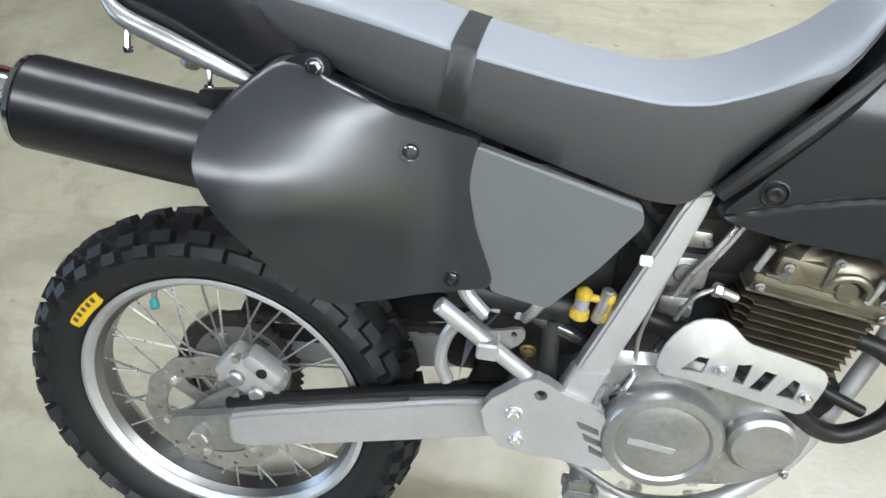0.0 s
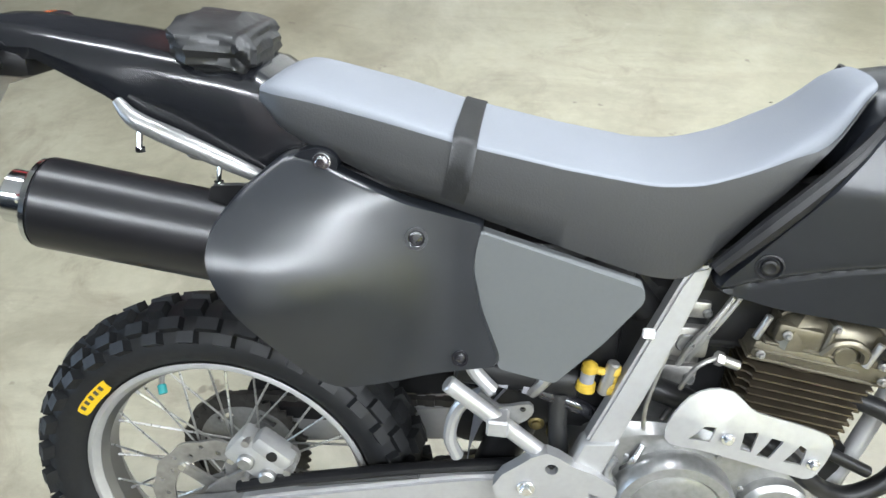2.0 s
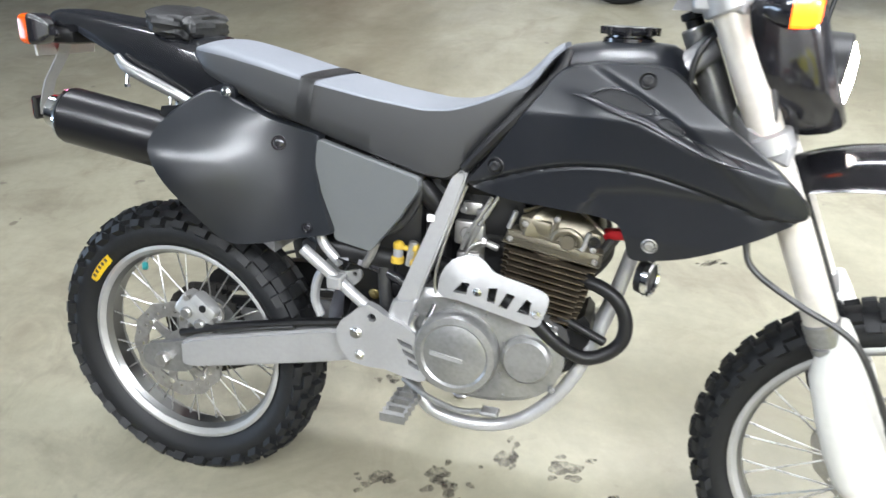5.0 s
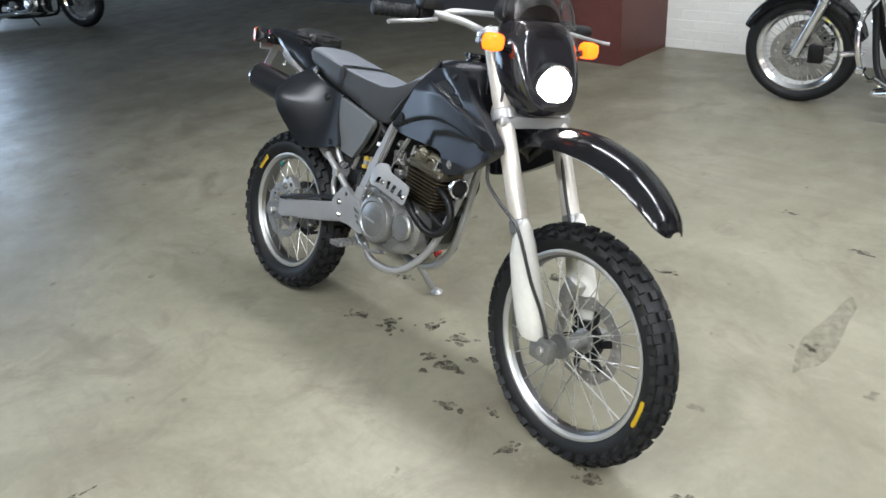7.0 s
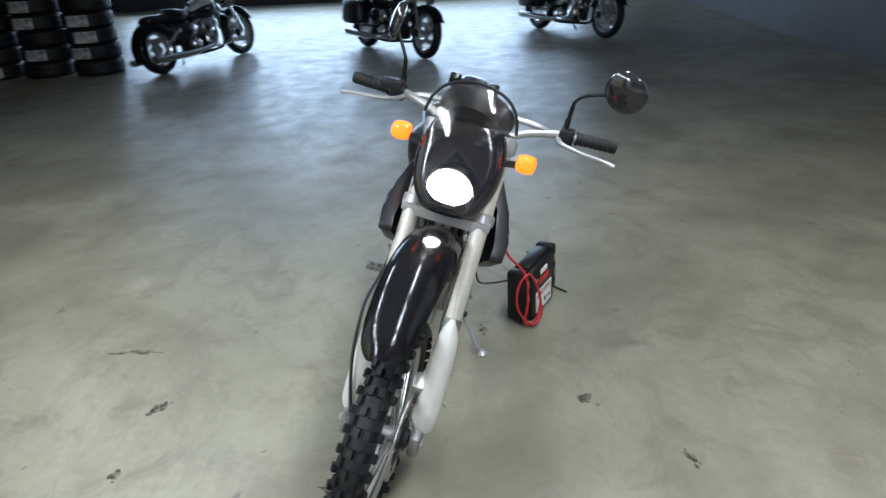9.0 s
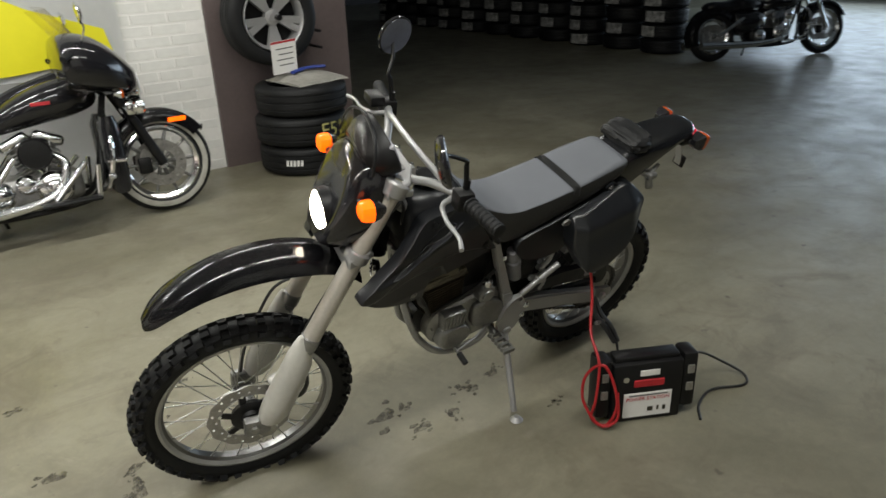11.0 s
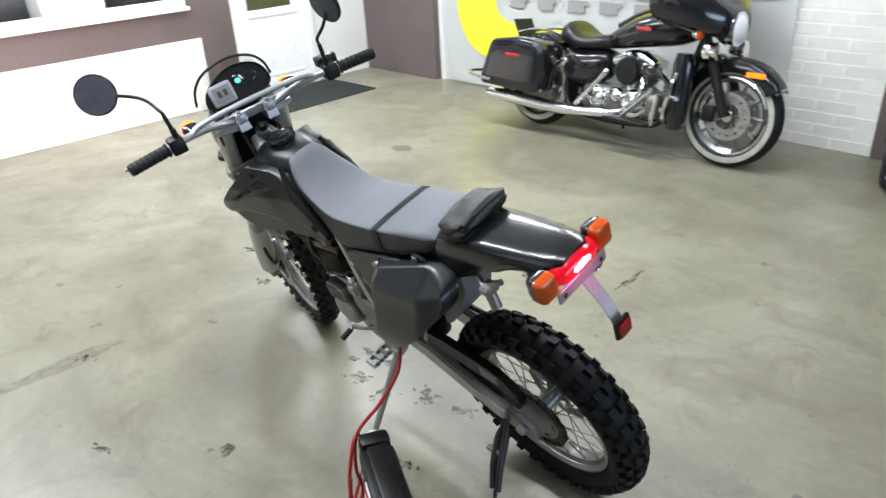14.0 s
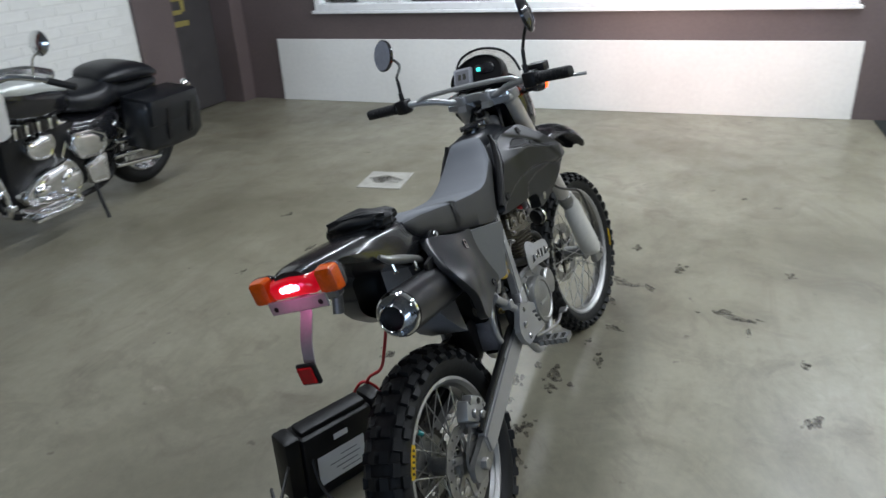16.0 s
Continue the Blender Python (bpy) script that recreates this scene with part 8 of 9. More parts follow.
    if bags:
        for s in (-1, 1):
            bm = bmesh.new()
            y = s * 0.255
            ring = lambda x, hw, lo, hi: [(x, y - hw, lo + 0.03), (x, y - hw * 0.8, lo), (x, y + hw * 0.8, lo), (x, y + hw, lo + 0.03), (x, y + hw, hi - 0.04), (x, y + hw * 0.8, hi), (x, y - hw * 0.8, hi), (x, y - hw, hi - 0.04)]
            if bags == "hard":
                shape = soft_corners([(-0.52, 0.3), (-0.5, 0.58), (-0.55, 0.635), (-0.76, 0.65), (-0.97, 0.62), (-1.0, 0.59), (-1.09, 0.32), (-1.07, 0.285), (-0.56, 0.275)], 0.03, 4)
                ring_skin(bm, [[(-0.79 + (x + 0.79) * k, y + s * off, 0.46 + (z - 0.46) * k) for x, z in shape] for off, k in ((-0.1, 0.93), (-0.085, 0.985), (0.0, 1.0), (0.07, 0.995), (0.09, 0.97), (0.1, 0.9), (0.103, 0.6))])
            else:
                ring_skin(bm, [ring(-0.5, 0.08, 0.37, 0.63), ring(-0.53, 0.1, 0.35, 0.655), ring(-0.7, 0.118, 0.335, 0.665), ring(-0.93, 0.115, 0.335, 0.64), ring(-1.0, 0.1, 0.36, 0.6)])
            bag = part("saddlebag", bm, GLOSS_BLACK if bags == "hard" else SATIN_BLACK, t, "glossy black hard saddlebag" if bags == "hard" else "black leather saddlebag", None, 50)
            bm = bmesh.new()
            if bags == "hard":
                box(bm, (-0.83, y + s * 0.102 - 0.004, 0.515), (-0.7, y + s * 0.102 + 0.004, 0.535), None, 0.003)
                part("red_reflector", bm, RED_LENS, bag, "red side reflector")
                bm = bmesh.new()
                box(bm, (-0.74, y + s * 0.06 - 0.02, 0.646), (-0.6, y + s * 0.06 + 0.02, 0.652), None, 0.002)
                part("bag_latch", bm, CHROME, bag, "chrome latch")
                bm = bmesh.new()
                box(bm, (-0.985, y - 0.099, 0.557), (-0.515, y + 0.099, 0.562), None, 0.002)
                part("lid_seam", bm, DEEP_BLACK, bag)
                bm = bmesh.new()
                tube(bm, [(-1.19, y - s * 0.08, 0.36), (-1.2, y + s * 0.09, 0.36), (-1.1, y + s * 0.115, 0.34), (-0.95, y + s * 0.115, 0.33)], 0.012, 8)
                part("bag_guard", bm, CHROME, t, "chrome saddlebag guard")
            else:
                box(bm, (-0.96, y - 0.121, 0.5), (-0.52, y + 0.121, 0.668), None, 0.02, 2)
                part("bag_flap", bm, SATIN_BLACK, bag, "leather flap with a seam")
                for xx in (-0.66, -0.86):
                    bm = bmesh.new()
                    box(bm, (xx - 0.014, y + s * 0.123 - 0.003, 0.4), (xx + 0.014, y + s * 0.123 + 0.003, 0.6), None, 0.002)
                    part("strap", bm, DEEP_BLACK, bag)
                    bm = bmesh.new()
                    rod(bm, (xx, y + s * 0.124, 0.47), (xx, y + s * 0.13, 0.47), 0.009, seg=12)
                    part("buckle", bm, OILED, bag)
        if bags != "hard":
            loft(t, "rear_pad", [(-0.43, 0.1, 0.74, 0.79), (-0.5, 0.15, 0.73, 0.83), (-0.66, 0.165, 0.72, 0.84), (-0.82, 0.15, 0.71, 0.81), (-0.92, 0.1, 0.7, 0.76)], SATIN_BLACK, "black padded pack on the rear seat", 18)
            for s in (-1, 1):
                bm = bmesh.new()
                rod(bm, (-0.38, s * 0.17, 0.33), (-0.78, s * 0.17, 0.3), 0.02, seg=12, bevel=0.004)
                part("swingarm_cover", bm, CHROME, t, "chrome swingarm cover")
                bm = bmesh.new()
                lathe(bm, [(-0.03, 0.01), (0, 0.035), (0.012, 0.032), (0.016, 0.004)], (-1.06, s * 0.2, 0.64), (-1, 0, 0), 18)
                part("turn_signal", bm, CHROME, t, "chrome rear turn signal")
    bm = bmesh.new()
    box(bm, (-1.19 if near else -1.0, -0.05, 0.5), (-1.12 if near else -0.95, 0.05, 0.57), None, 0.015, 2)
    part("tail_lamp", bm, RED_LENS, t, "red tail lamp")
    return t


DARK_GLOSS = GLOSS_BLACK
touring = cruiser("touring_motorcycle", ROOM @ pose(0.895, -2.76, 0, 0, 0, 177.5) @ pose(0, 0, 0, -7, 0, 0), "glossy black touring motorcycle with whitewall tyres and hard bags", DARK_GLOSS, DARK_GLOSS, 1.5, True, True, "hard", 10)
silver_tank = material("silver_tank_paint", (0.5, 0.52, 0.5), 0.26, metal=0.3, amount=0.05, coarse=4, grain=60, coat=0.4, rough_var=0.04)
leather = cruiser("cruiser_motorcycle", ROOM @ pose(0.93, 3.38, 0, 0, 0, 181) @ pose(0, 0, 0, -7, 0, 0) @ Matrix.Diagonal((1.06, 1.06, 1.06, 1)), "black cruiser with silver tank and leather saddlebags", silver_tank, DARK_GLOSS, 1.6, False, False, "leather", 40, 0.31, 0.95, True, -0.13, (-1,))
bm = bmesh.new()
rows = [[(0.26 + 0.12 * i / 4, 0.155 + 0.02 * math.sin(i), 0.86 - 0.22 * j / 4 + 0.01 * math.sin(2 * j + i)) for j in range(5)] for i in range(5)]
ring_skin(bm, rows, closed=False)
bmesh.ops.solidify(bm, geom=bm.faces[:], thickness=0.001)
part("price_sheet", bm, PAPER, leather, "white paper sheet hung on the tank")
cruiser("chrome_motorcycle", ROOM @ pose(-7.85, -3.4, 0, 0, 0, 158) @ pose(0, 0, 0, -8, 0, 0), "dark cruiser with bright chrome engine in the hall", silver_tank, DARK_GLOSS, 1.65, False, False, "", 40, 0.33, 1.0, False)
for u, v, a in ((-8.1, -0.75, 35), (-9.3, 1.9, 30)):
    cruiser("parked_motorcycle", ROOM @ pose(u, v, 0, 0, 0, a) @ pose(0, 0, 0, -8, 0, 0), "dark cruiser parked before the bright far end", DARK_GLOSS, DARK_GLOSS, 1.65, False, False, "leather", 40, 0.33, 1.0, False)["group"] = "motorcycles parked in the hall"


# ---- tyres ----
def tyre_mesh(R, r_in, width, tread=True):
    bm = bmesh.new()
    w = width / 2
    prof = [(-w * 0.62, r_in), (-w * 0.95, r_in + 0.03), (-w, (R + r_in) / 2), (-w * 0.96, R - 0.035), (-w * 0.84, R - 0.012), (-w * 0.72, R - 0.003)]
    for g in (-0.45, 0.0, 0.45):
        c = w * g
        prof += [(c - 0.009, R), (c - 0.006, R - 0.007), (c + 0.006, R - 0.007), (c + 0.009, R)]
    prof += [(w * 0.72, R - 0.003), (w * 0.84, R - 0.012), (w * 0.96, R - 0.035), (w, (R + r_in) / 2), (w * 0.95, r_in + 0.03), (w * 0.62, r_in), (w * 0.55, r_in + 0.01), (w * 0.7, (R + r_in) / 2), (w * 0.6, R - 0.02), (-w * 0.6, R - 0.02), (-w * 0.7, (R + r_in) / 2), (-w * 0.55, r_in + 0.01)]
    lathe(bm, prof, (0, 0, 0), (0, 0, 1), 56, True)
    me = bpy.data.meshes.new("car_tyre")
    bmesh.ops.recalc_face_normals(bm, faces=bm.faces)
    bm.to_mesh(me)
    bm.free()
    return me


CAR_TYRE = tyre_mesh(0.335, 0.21, 0.215)
CHALK = material("yellow_chalk", (0.55, 0.52, 0.2), 0.8, amount=0.3)
for k in range(3):
    ob = hang("car_tyre", CAR_TYRE, RUBBER, None)
    ob.matrix_world = ROOM @ pose(-0.99 + 0.012 * math.sin(k * 2), -3.04 + 0.008 * k, 0.1095 + 0.2165 * k, 0, 0, 40 * k)
    tagged(ob, "worn black car tyre lying in a stack of three", "tyre", "stack of car tyres")
    if k == 1:
        for i, ch in enumerate("F51"):
            a = 44 + 13 * i
            text_mesh("chalk_mark", ch, 0.15, pose(0, 0, 0, 0, 0, 51 - 40) @ pose(0.336 * math.cos(radians(a)), 0.336 * math.sin(radians(a)), 0, 90, 0, a + 90), CHALK, ob)
    if k == 0:
        for i in range(5):
            a = 60 - 4.5 * i
            bm = bmesh.new()
            box(bm, (-0.009, -0.0012, -0.022), (0.007, 0.0012, 0.022), pose(0.3362 * math.cos(radians(a)), 0.3362 * math.sin(radians(a)), 0, 0, 8, a + 90))
            part("white_bar", bm, PAPER, ob, "", None, 0)
# alloy wheel on a wall rack, card and cloth
rack = thing("tyre_rack", ROOM @ pose(-0.95, RV + 0.035, 0), "black steel wall rack with two prongs", "rack")
for z in (0.85, 0.97):
    bm = bmesh.new()
    tube(bm, [(-0.3, 0.0, z), (-0.3, 0.16, z), (-0.28, 0.3, z + 0.006)], 0.011, 8)
    part("prong", bm, DEEP_BLACK, rack)
bm = bmesh.new()
rod(bm, (0.05, 0, 1.1), (0.05, 0.36, 1.1), 0.02, seg=12)
part("spigot", bm, DEEP_BLACK, rack)
alloy = thing("alloy_wheel", ROOM @ pose(-0.87, -3.15, 1.1, -90, 0, 0), "silver alloy wheel with a black tyre on the wall", "wheel")
hang("tyre", CAR_TYRE, RUBBER, alloy)
bm = bmesh.new()
lathe(bm, [(0.1, 0.215), (0.105, 0.222), (0.1, 0.226), (-0.09, 0.222), (-0.09, 0.205), (0.06, 0.2)], (0, 0, 0), (0, 0, 1), 48, True)
rim_ = part("rim", bm, SILVER, alloy, "silver alloy rim")
for k in range(5):
    bm = bmesh.new()
    for d in (-0.16, 0.16):
        t = 2 * math.pi * k / 5 + 0.3
        p, q = Vector((0.045 * math.cos(t), 0.045 * math.sin(t), 0.065)), Vector((0.205 * math.cos(t + d), 0.205 * math.sin(t + d), 0.085))
        side = (q - p).cross(Vector((0, 0, 1))).normalized()
        ring_skin(bm, [[p + side * 0.022 + Vector((0, 0, -0.02)), p - side * 0.022 + Vector((0, 0, -0.02)), p - side * 0.018, p + side * 0.018], [q + side * 0.03 + Vector((0, 0, -0.03)), q - side * 0.03 + Vector((0, 0, -0.03)), q - side * 0.024, q + side * 0.024]])
    part("spoke", bm, SILVER, rim_)
bm = bmesh.new()
lathe(bm, [(0.03, 0.06), (0.07, 0.055), (0.075, 0.03), (0.08, 0.028), (0.08, 0.004)], (0, 0, 0), (0, 0, 1), 28)
part("hub", bm, SILVER, rim_)
bm = bmesh.new()
rod(bm, (0, 0, -0.05), (0, 0, 0.0), 0.2, seg=40)
part("dark_back", bm, DEEP_BLACK, rim_)
card = thing("price_card", ROOM @ pose(-0.88, -2.98, 0.835, 0, 4, 0), "white printed card with a red edge", "card")
bm = bmesh.new()
box(bm, (-0.095, -0.002, -0.12), (0.095, 0.002, 0.12), pose(0, 0, 0, -12, 0, 0))
part("paper", bm, PAPER, card, "", None, 0)
bm = bmesh.new()
box(bm, (-0.095, 0.0022, 0.105), (0.095, 0.0032, 0.12), pose(0, 0, 0, -12, 0, 0))
part("red_edge", bm, RED_PRINT, card, "", None, 0)
for k in range(4):
    bm = bmesh.new()
    box(bm, (-0.07, 0.0022, 0.06 - 0.04 * k), (0.06 - 0.02 * (k % 2), 0.003, 0.068 - 0.04 * k), pose(0, 0, 0, -12, 0, 0))
    part("print_bar", bm, GREY_PANEL, card, "", None, 0)
CLOTH = material("grey_sack", (0.3, 0.29, 0.26), 0.8, amount=0.4, coarse=9, grain=60, bump=0.4)
BLUE = material("blue_print", (0.03, 0.06, 0.3), 0.5)
bm = bmesh.new()
rows = []
for i in range(15):
    x = -0.25 + 0.44 * i / 14
    rows.append([(x, 0.22 * math.sin(t), 0.06 * max(0, math.cos(t)) * math.sin(math.pi * (i + 0.6) / 15.2) ** 0.6 + 0.008 * noise.noise(Vector((x * 9, t * 2, 0)))) for t in [radians(a) for a in range(-90, 91, 15)]])
ring_skin(bm, rows, closed=True)
sack = part("grey_sack", bm, CLOTH, None)
sack.matrix_world = ROOM @ pose(-1.02, -3.0, 0.652, 0, 0, 10)
tagged(sack, "grey plastic sack with a blue edge on the tyres", "sack")
bm = bmesh.new()
tube(bm, [(-0.2, 0.0, 0.075), (-0.05, -0.03, 0.078), (0.1, 0.02, 0.07)], 0.012, 8, 5, 2.0)
part("blue_edge", bm, BLUE, sack)

# stacks of tyres in the hall
LABEL = bpy.data.meshes.new("tyre_label")
LABEL.from_pydata([(0.325 * math.cos(a), 0.325 * math.sin(a), z) for z in (-0.07, 0.07) for a in [radians(-25 + 10 * i) for i in range(6)]], [], [(i, i + 1, i + 7, i + 6) for i in range(5)])
RACK_TYRE = tyre_mesh(0.32, 0.2, 0.2)
rng = random.Random(5)
PRINT = material("pale_tyre_print", (0.5, 0.5, 0.48), 0.7, amount=0.9, coarse=14, grain=70)
for k in range(11):
    for j in range(7):
        ob = hang("stacked_tyre", RACK_TYRE, RUBBER, None)
        ob.matrix_world = ROOM @ pose(-7.4 + rng.uniform(-0.02, 0.02) + 0.02 * k, -4.72 - 0.68 * k + rng.uniform(-0.02, 0.02), 0.102 + 0.203 * j, 0, 0, rng.uniform(-14, 14))
        tagged(ob, "dark tyre in a tall stack with pale print", "tyre", "tyre stacks in the hall")
        if rng.random() < 0.85:
            hang("pale_print", LABEL, PRINT, ob, "", None, 0)


# ---- power pack, cables, floor marks ----
AX, AY = Vector((-0.906, 0.423, 0)), Vector((-0.423, -0.906, 0))
pack = thing("power_pack", Matrix(((AX.x, AY.x, 0, -0.531), (AX.y, AY.y, 0, 0.615), (0, 0, 1, 0), (0, 0, 0, 1))), "black portable power pack with a white label", "power pack")
bm = bmesh.new()
box(bm, (-0.13, 0.0, 0.0), (0.125, 0.1, 0.235), None, 0.012, 2)
part("body", bm, DEEP_BLACK, pack, "black plastic body")
for x0, x1, z0 in ((-0.185, -0.13, 0.02), (0.125, 0.18, 0.03)):
    bm = bmesh.new()
    box(bm, (x0, 0.008, z0), (x1, 0.095, 0.25), None, 0.014, 2)
    ear = part("end_cheek", bm, DEEP_BLACK, pack, "black end cheek")
    for z in (0.1, 0.17):
        bm = bmesh.new()
        box(bm, ((x0 + x1) / 2 - 0.012, 0.004, z), ((x0 + x1) / 2 + 0.014, 0.009, z + 0.035), None, 0.003)
        part("steel_clip", bm, STEEL, ear)
bm = bmesh.new()
box(bm, (-0.12, 0.02, 0.228), (0.115, 0.08, 0.252), None, 0.008, 2)
part("handle", bm, DEEP_BLACK, pack, "black top handle")
bm = bmesh.new()
box(bm, (-0.088, -0.003, 0.02), (0.086, 0.001, 0.118), None, 0.001)
lab = part("label", bm, PAPER, pack, "white label with red words", None, 0)
FACE = Matrix(((1, 0, 0, 0), (0, 0, -1, 0), (0, 1, 0, 0), (0, 0, 0, 1)))
text_mesh("words", "POWER STATION", 0.02, Matrix.Translation((-0.001, -0.0036, 0.094)) @ FACE, RED_PRINT, lab)
for x, w, z in ((0.0, 0.02, 0.05), (0.034, 0.007, 0.052), (0.056, 0.01, 0.05)):
    bm = bmesh.new()
    box(bm, (x, -0.0045, z - 0.009), (x + w, -0.003, z + 0.009))
    part("dark_bar", bm, INK, lab, "", None, 0)
bm = bmesh.new()
box(bm, (-0.07, -0.0045, 0.107), (0.07, -0.003, 0.111))
part("grey_bar", bm, GREY_PANEL, lab, "", None, 0)
bm = bmesh.new()
box(bm, (-0.085, 0.099, 0.045), (0.085, 0.1025, 0.15), None, 0.001)
lab2 = part("label", bm, PAPER, pack, "white label with small dark print", None, 0)
for k in range(4):
    bm = bmesh.new()
    box(bm, (-0.065 + 0.01 * (k % 2), 0.102, 0.062 + 0.02 * k), (0.005 + 0.02 * (k % 3), 0.1032, 0.0645 + 0.02 * k))
    part("print_bar", bm, GREY_PANEL, lab2, "", None, 0)
bm = bmesh.new()
box(bm, (-0.03, 0.099, 0.185), (0.02, 0.1025, 0.205), None, 0.001)
part("white_tag", bm, PAPER, pack, "small white tag", None, 0)
bm = bmesh.new()
box(bm, (-0.055, -0.005, 0.142), (0.055, 0.002, 0.172), None, 0.004)
part("red_window", bm, RED_PRINT, pack, "red gauge window")
bm = bmesh.new()
box(bm, (-0.035, -0.003, 0.186), (0.035, 0.003, 0.208), None, 0.001)
part("white_tag", bm, PAPER, pack, "small white tag", None, 0)
bm = bmesh.new()
rod(bm, (-0.085, -0.004, 0.178), (-0.085, 0.004, 0.178), 0.011, seg=16)
part("socket", bm, CHROME, pack, "round chrome socket")


def cable(name, pts, r, mat, label):
    bm = bmesh.new()
    tube(bm, pts, r, 10, 8)
    ob = part(name, bm, mat, None, label)
    return tagged(ob, label, "cable")


BM = bike.matrix_world
cover_low = BM @ Vector((-0.44, 0.2, 0.635))
cable("red_cable", [BM @ Vector((-0.45, 0.15, 0.69)), cover_low, cover_low + Vector((0.005, 0.02, -0.1)), Vector((-0.395, 0.46, 0.33)), Vector((-0.37, 0.53, 0.25)), Vector((-0.355, 0.54, 0.12)), Vector((-0.355, 0.525, 0.03)), Vector((-0.385, 0.57, 0.016)),
                    Vector((-0.4, 0.595, 0.12)), Vector((-0.38, 0.55, 0.245)), Vector((-0.345, 0.5, 0.2)), Vector((-0.335, 0.5, 0.1)), Vector((-0.36, 0.56, 0.02)), Vector((-0.4, 0.6, 0.05)), Vector((-0.405, 0.59, 0.15))], 0.0052, RED_CABLE, "red jump lead looped round the power pack")
clampt = BM @ Vector((-0.655, 0.125, 0.31))
tip = clampt + Vector((-0.04, 0.09, -0.14))
clamp = thing("battery_clamp", Matrix.Identity(4), "black battery clamp hanging from the swingarm", "clamp")
for d in (-0.012, 0.012):
    bm = bmesh.new()
    tube(bm, [clampt + Vector((d * 0.3, 0, 0.03)), clampt + Vector((d, 0.02, -0.03)), clampt + Vector((-0.02 + d, 0.06, -0.08)), tip + Vector((d * 0.8, 0, 0))], [0.006, 0.012, 0.011, 0.009], 8)
    part("jaw", bm, BLACK_CABLE, clamp)
bm = bmesh.new()
rod(bm, clampt + Vector((-0.03, 0.04, -0.06)), clampt + Vector((0.03, 0.045, -0.055)), 0.008, seg=10)
part("spring_pin", bm, STEEL, clamp)
cable("black_cable", [tip, tip + Vector((-0.01, 0.03, -0.07)), Vector((-0.7, 0.5, 0.07)), Vector((-0.66, 0.57, 0.16)), Vector((-0.61, 0.6, 0.245))], 0.005, BLACK_CABLE, "black jump lead from the clamp")
cable("extension_cable", [Vector((-0.66, 0.64, 0.17)), Vector((-0.75, 0.6, 0.165)), Vector((-0.88, 0.56, 0.12)), Vector((-0.99, 0.58, 0.05)), Vector((-1.04, 0.65, 0.008)), Vector((-0.98, 0.69, 0.006)), Vector((-0.86, 0.64, 0.006)), Vector((-0.75, 0.67, 0.006)), Vector((-0.68, 0.73, 0.006))], 0.005, BLACK_CABLE, "black cable curling on the floor")

drain = thing("drain_cover", pose(2.083, 1.715, 0, 0, 0, 8), "pale square drain cover with a dark blotch", "drain cover")
bm = bmesh.new()
box(bm, (-0.165, -0.155, 0), (0.165, 0.155, 0.006), None, 0.003)
part("slab", bm, material("pale_slab", (0.36, 0.35, 0.31), 0.7, amount=0.25, coarse=12, grain=50, bump=0.2), drain, "", None, 0)
bm = bmesh.new()
pts = [(0.075 * (1 + 0.16 * math.sin(3 * a + 1) + 0.1 * math.sin(7 * a)) * math.cos(a), 0.115 * (1 + 0.15 * math.sin(2 * a) + 0.1 * math.cos(5 * a)) * math.sin(a)) for a in [2 * math.pi * i / 40 for i in range(40)]]
plate(bm, pts, 0.006, 0.0068, plane="ab")
part("blotch", bm, STAIN, drain, "", None, 0)

rng = random.Random(11)


def blot(x, y, r, stretch=1.0, turn=0.0):
    """A spill: one soft-edged blob with a few drops beside it."""
    bm = bmesh.new()
    for n in range(6):
        ph = [rng.uniform(0, 6.28) for _ in range(4)]
        k0 = 1.0 if n == 0 else rng.uniform(0.2, 0.55)
        cx, cy = (0, 0) if n == 0 else (rng.uniform(-2.1, 2.1) * r * stretch, rng.uniform(-1.6, 1.6) * r)
        pts = []
        for i in range(28):
            a = 2 * math.pi * i / 28
            k = k0 * r * (1 + 0.2 * math.sin(2 * a + ph[0]) + 0.15 * math.sin(3 * a + ph[1]) + 0.09 * math.sin(6 * a + ph[2]) + 0.05 * math.sin(11 * a + ph[3]))
            pts.append((cx + k * math.cos(a) * stretch, cy + k * math.sin(a)))
        plate(bm, pts, 0.0, 0.0005 + 0.00005 * n, plane="ab")
    ob = part("oil_stain", bm, STAIN, None, "", None, 0)
    ob.matrix_world = pose(x, y, 0.0001, 0, 0, turn)
    tagged(ob, "dark oil stain on the concrete", "stain", "floor stains", "stuff")


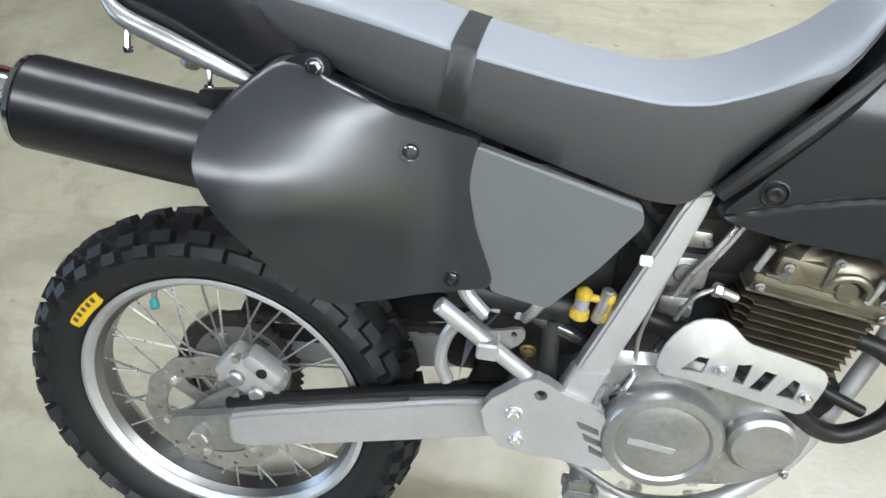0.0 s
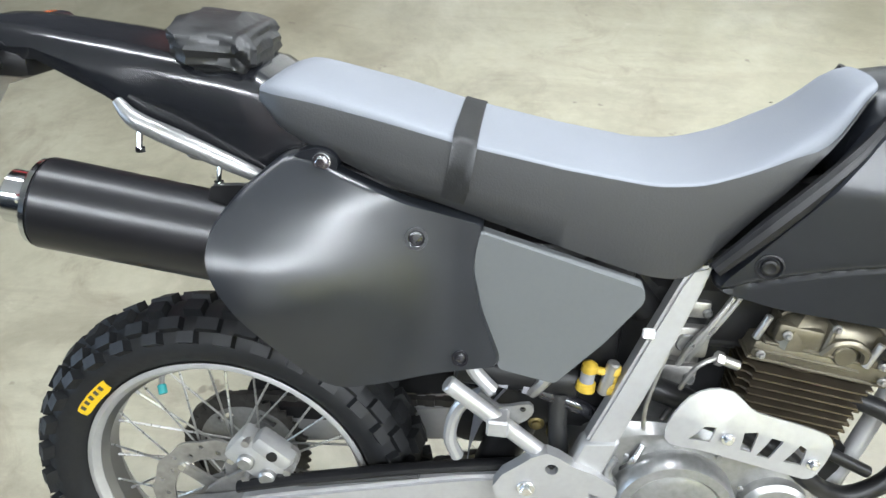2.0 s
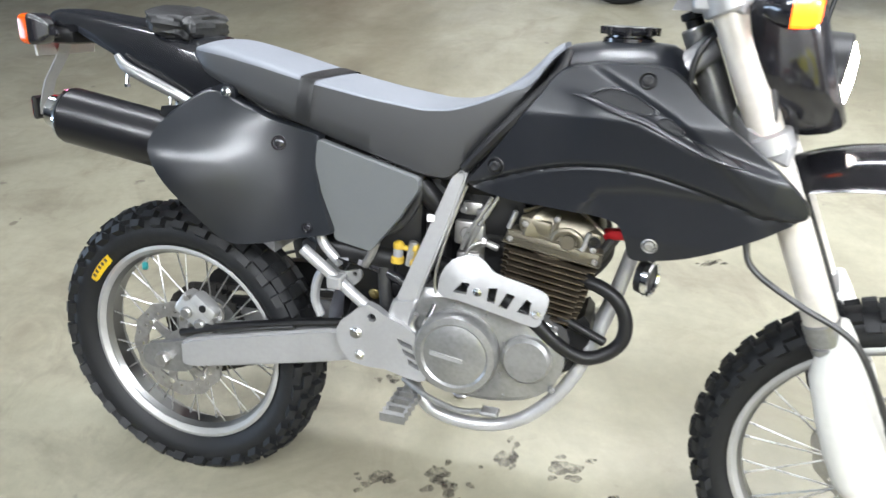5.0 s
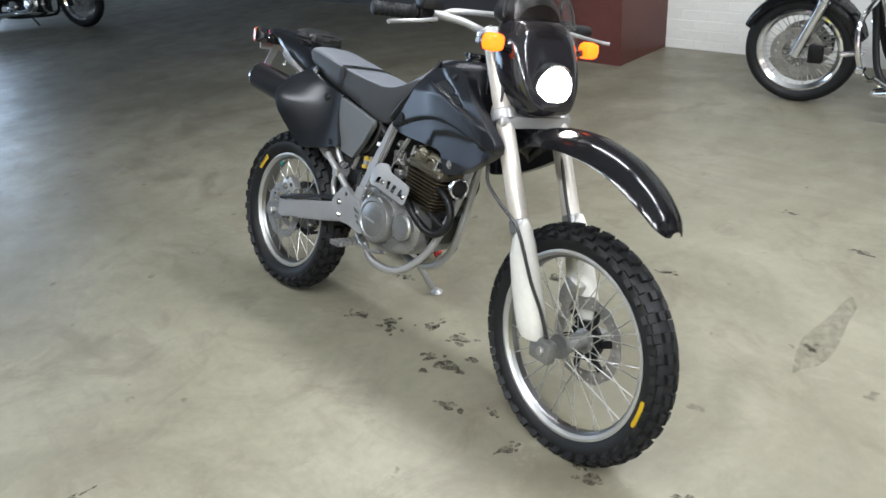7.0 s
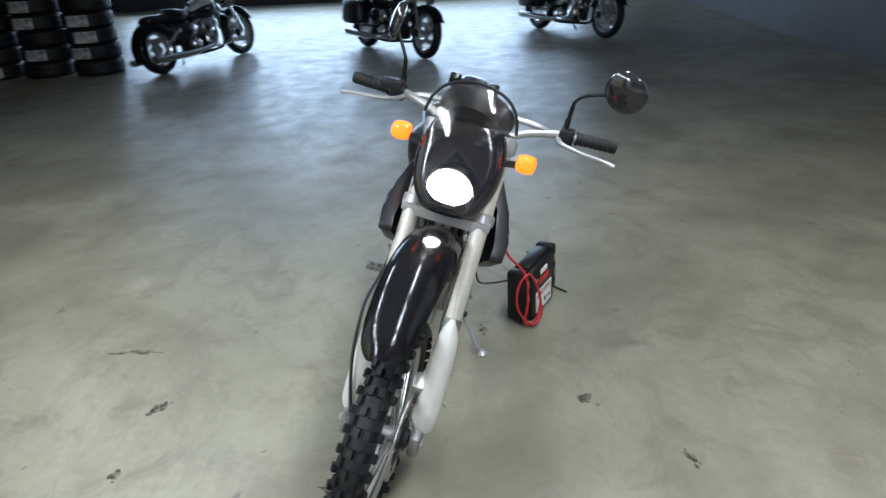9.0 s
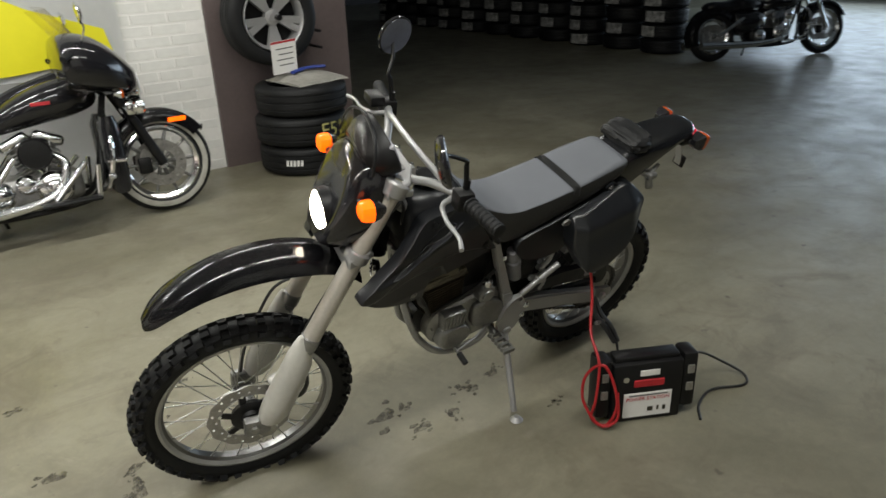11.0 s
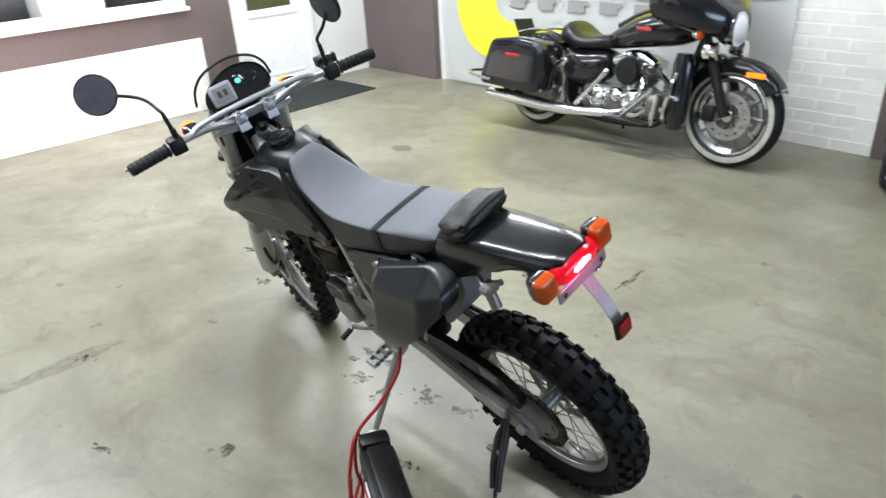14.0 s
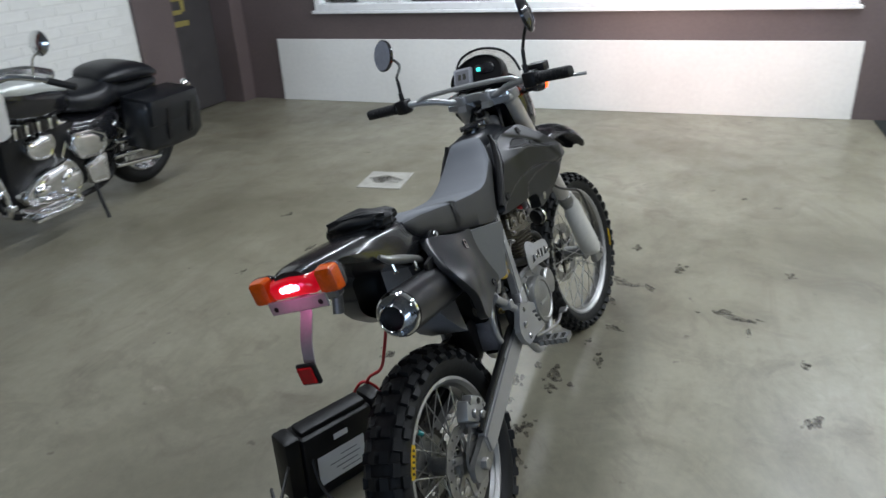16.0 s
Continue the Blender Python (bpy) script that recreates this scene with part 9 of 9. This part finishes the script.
for x, y, r, st, tu in ((0.2, 0.05, 0.034, 1.5, 40), (0.125, 0.053, 0.02, 1.4, 20), (0.126, 0.186, 0.026, 1.6, 10), (-0.009, 0.179, 0.024, 1.5, 60), (-0.115, 0.068, 0.022, 1.2, 0), (-0.154, 0.096, 0.024, 1.4, 30), (-0.28, 0.06, 0.022, 1.4, 30),
                        (0.346, -0.09, 0.02, 1.6, 10), (0.61, -0.11, 0.018, 1.5, 70), (1.037, -0.06, 0.036, 1.5, 80), (1.018, -0.193, 0.026, 1.3, 40), (0.857, -0.04, 0.022, 1.6, 0), (1.442, -0.079, 0.02, 1.8, 20), (1.248, -0.3, 0.028, 1.4, 0),
                        (0.857, -0.544, 0.034, 2.2, 75), (0.202, -0.837, 0.03, 1.3, 0), (1.322, -0.797, 0.018, 2.0, 0), (0.13, 0.726, 0.024, 1.5, 20), (0.436, 1.022, 0.014, 2.4, 30), (-0.178, -1.09, 0.016, 4.5, 88), (1.05, 0.89, 0.018, 1.3, 0),
                        (0.954, 1.62, 0.018, 1.8, 0), (0.6, 1.802, 0.014, 1.6, 0), (1.348, 2.023, 0.02, 1.5, 0), (0.555, -0.825, 0.02, 1.4, 30), (0.48, -0.02, 0.012, 1.4, 0), (-0.35, 0.35, 0.016, 1.4, 0), (0.74, -0.62, 0.012, 1.8, 20), (2.32, -0.57, 0.014, 1.5, 0), (1.07, 0.05, 0.026, 1.6, 0)):
    blot(x, y, r * 0.8, st, tu)
bm = bmesh.new()
plate(bm, [(0.085 * math.cos(a) * (1 + 0.1 * math.sin(3 * a)), 0.06 * math.sin(a) * (1 + 0.12 * math.cos(4 * a))) for a in [2 * math.pi * i / 32 for i in range(32)]], 0.0, 0.0008, plane="ab")
patch = part("floor_patch", bm, material("floor_patch_grey", (0.13, 0.118, 0.095), 0.6, amount=0.4, coarse=20, grain=60), None, "", None, 0)
patch.matrix_world = pose(2.11, -1.65, 0, 0, 0, 10)
tagged(patch, "round dark patch on the floor", "patch")

# thin sheet that paints a faint streak of shade on the floor
bm = bmesh.new()
plate(bm, [(0.26 * math.cos(a) * (1 + 0.08 * math.sin(5 * a)), 0.045 * math.sin(a) * (1 + 0.25 * math.cos(3 * a))) for a in [2 * math.pi * i / 36 for i in range(36)]], 0.0, 0.0006, plane="ab")
shade_streak = part("floor_shade", bm, FAINT_SHADE, None, "", None, 0)
shade_streak.matrix_world = pose(1.06, 1.0, 0.0001, 0, 0, 92)
tagged(shade_streak, "long faint shade painted on the concrete", "stain", "floor stains", "stuff")

# far end of the hall: a bright opening
GLOW = bpy.data.materials.new("daylight_backdrop")
GLOW.use_nodes = True
GLOW.node_tree.nodes["Principled BSDF"].inputs["Emission Color"].default_value = (0.6, 0.78, 1.0, 1)
GLOW.node_tree.nodes["Principled BSDF"].inputs["Emission Strength"].default_value = 1.2
slab("window_far", (-16.89, -7.5, 0.5), (-16.86, 1.5, 2.7), GLOW, "bright daylight opening at the far end", "window")
for k in range(5):
    bm = bmesh.new()
    box(bm, (-16.86, -7.5 + 2.25 * k - 0.05, 0.5), (-16.8, -7.5 + 2.25 * k + 0.05, 2.7))
    ob = part("window_bar", bm, DARK_WALL, None, "", None, 0)
    ob.matrix_world = ROOM
    tagged(ob, "dark bar of the far opening", "window bar", "bars of the far opening", "structure")

# painted bricks of the left wall
brick = bmesh.new()
box(brick, (-0.12, 0, -0.034), (0.12, 0.012, 0.034), None, 0.004)
brick_me = bpy.data.meshes.new("brick")
brick.to_mesh(brick_me)
brick.free()
brick_me.materials.append(BRICK_PAINT)
for r in range(16):
    for c in range(18):
        u = -1.19 + 0.25 * c + (0.125 if r % 2 else 0)
        if u + 0.12 < 2.95:
            ob = new("brick", brick_me)
            ob.parent = wall_left
            ob.location = (u, LV + 0.0042, 0.04 + 0.078 * r)
# bare painted bricks between the end pier and the banner
for r in range(33):
    for c in range(3):
        u = -0.36 + 0.25 * c + (0.125 if r % 2 else 0)
        ob = new("brick", brick_me)
        ob.parent = wall_right
        ob.location = (u, RV - 0.0103, 0.04 + 0.078 * r)
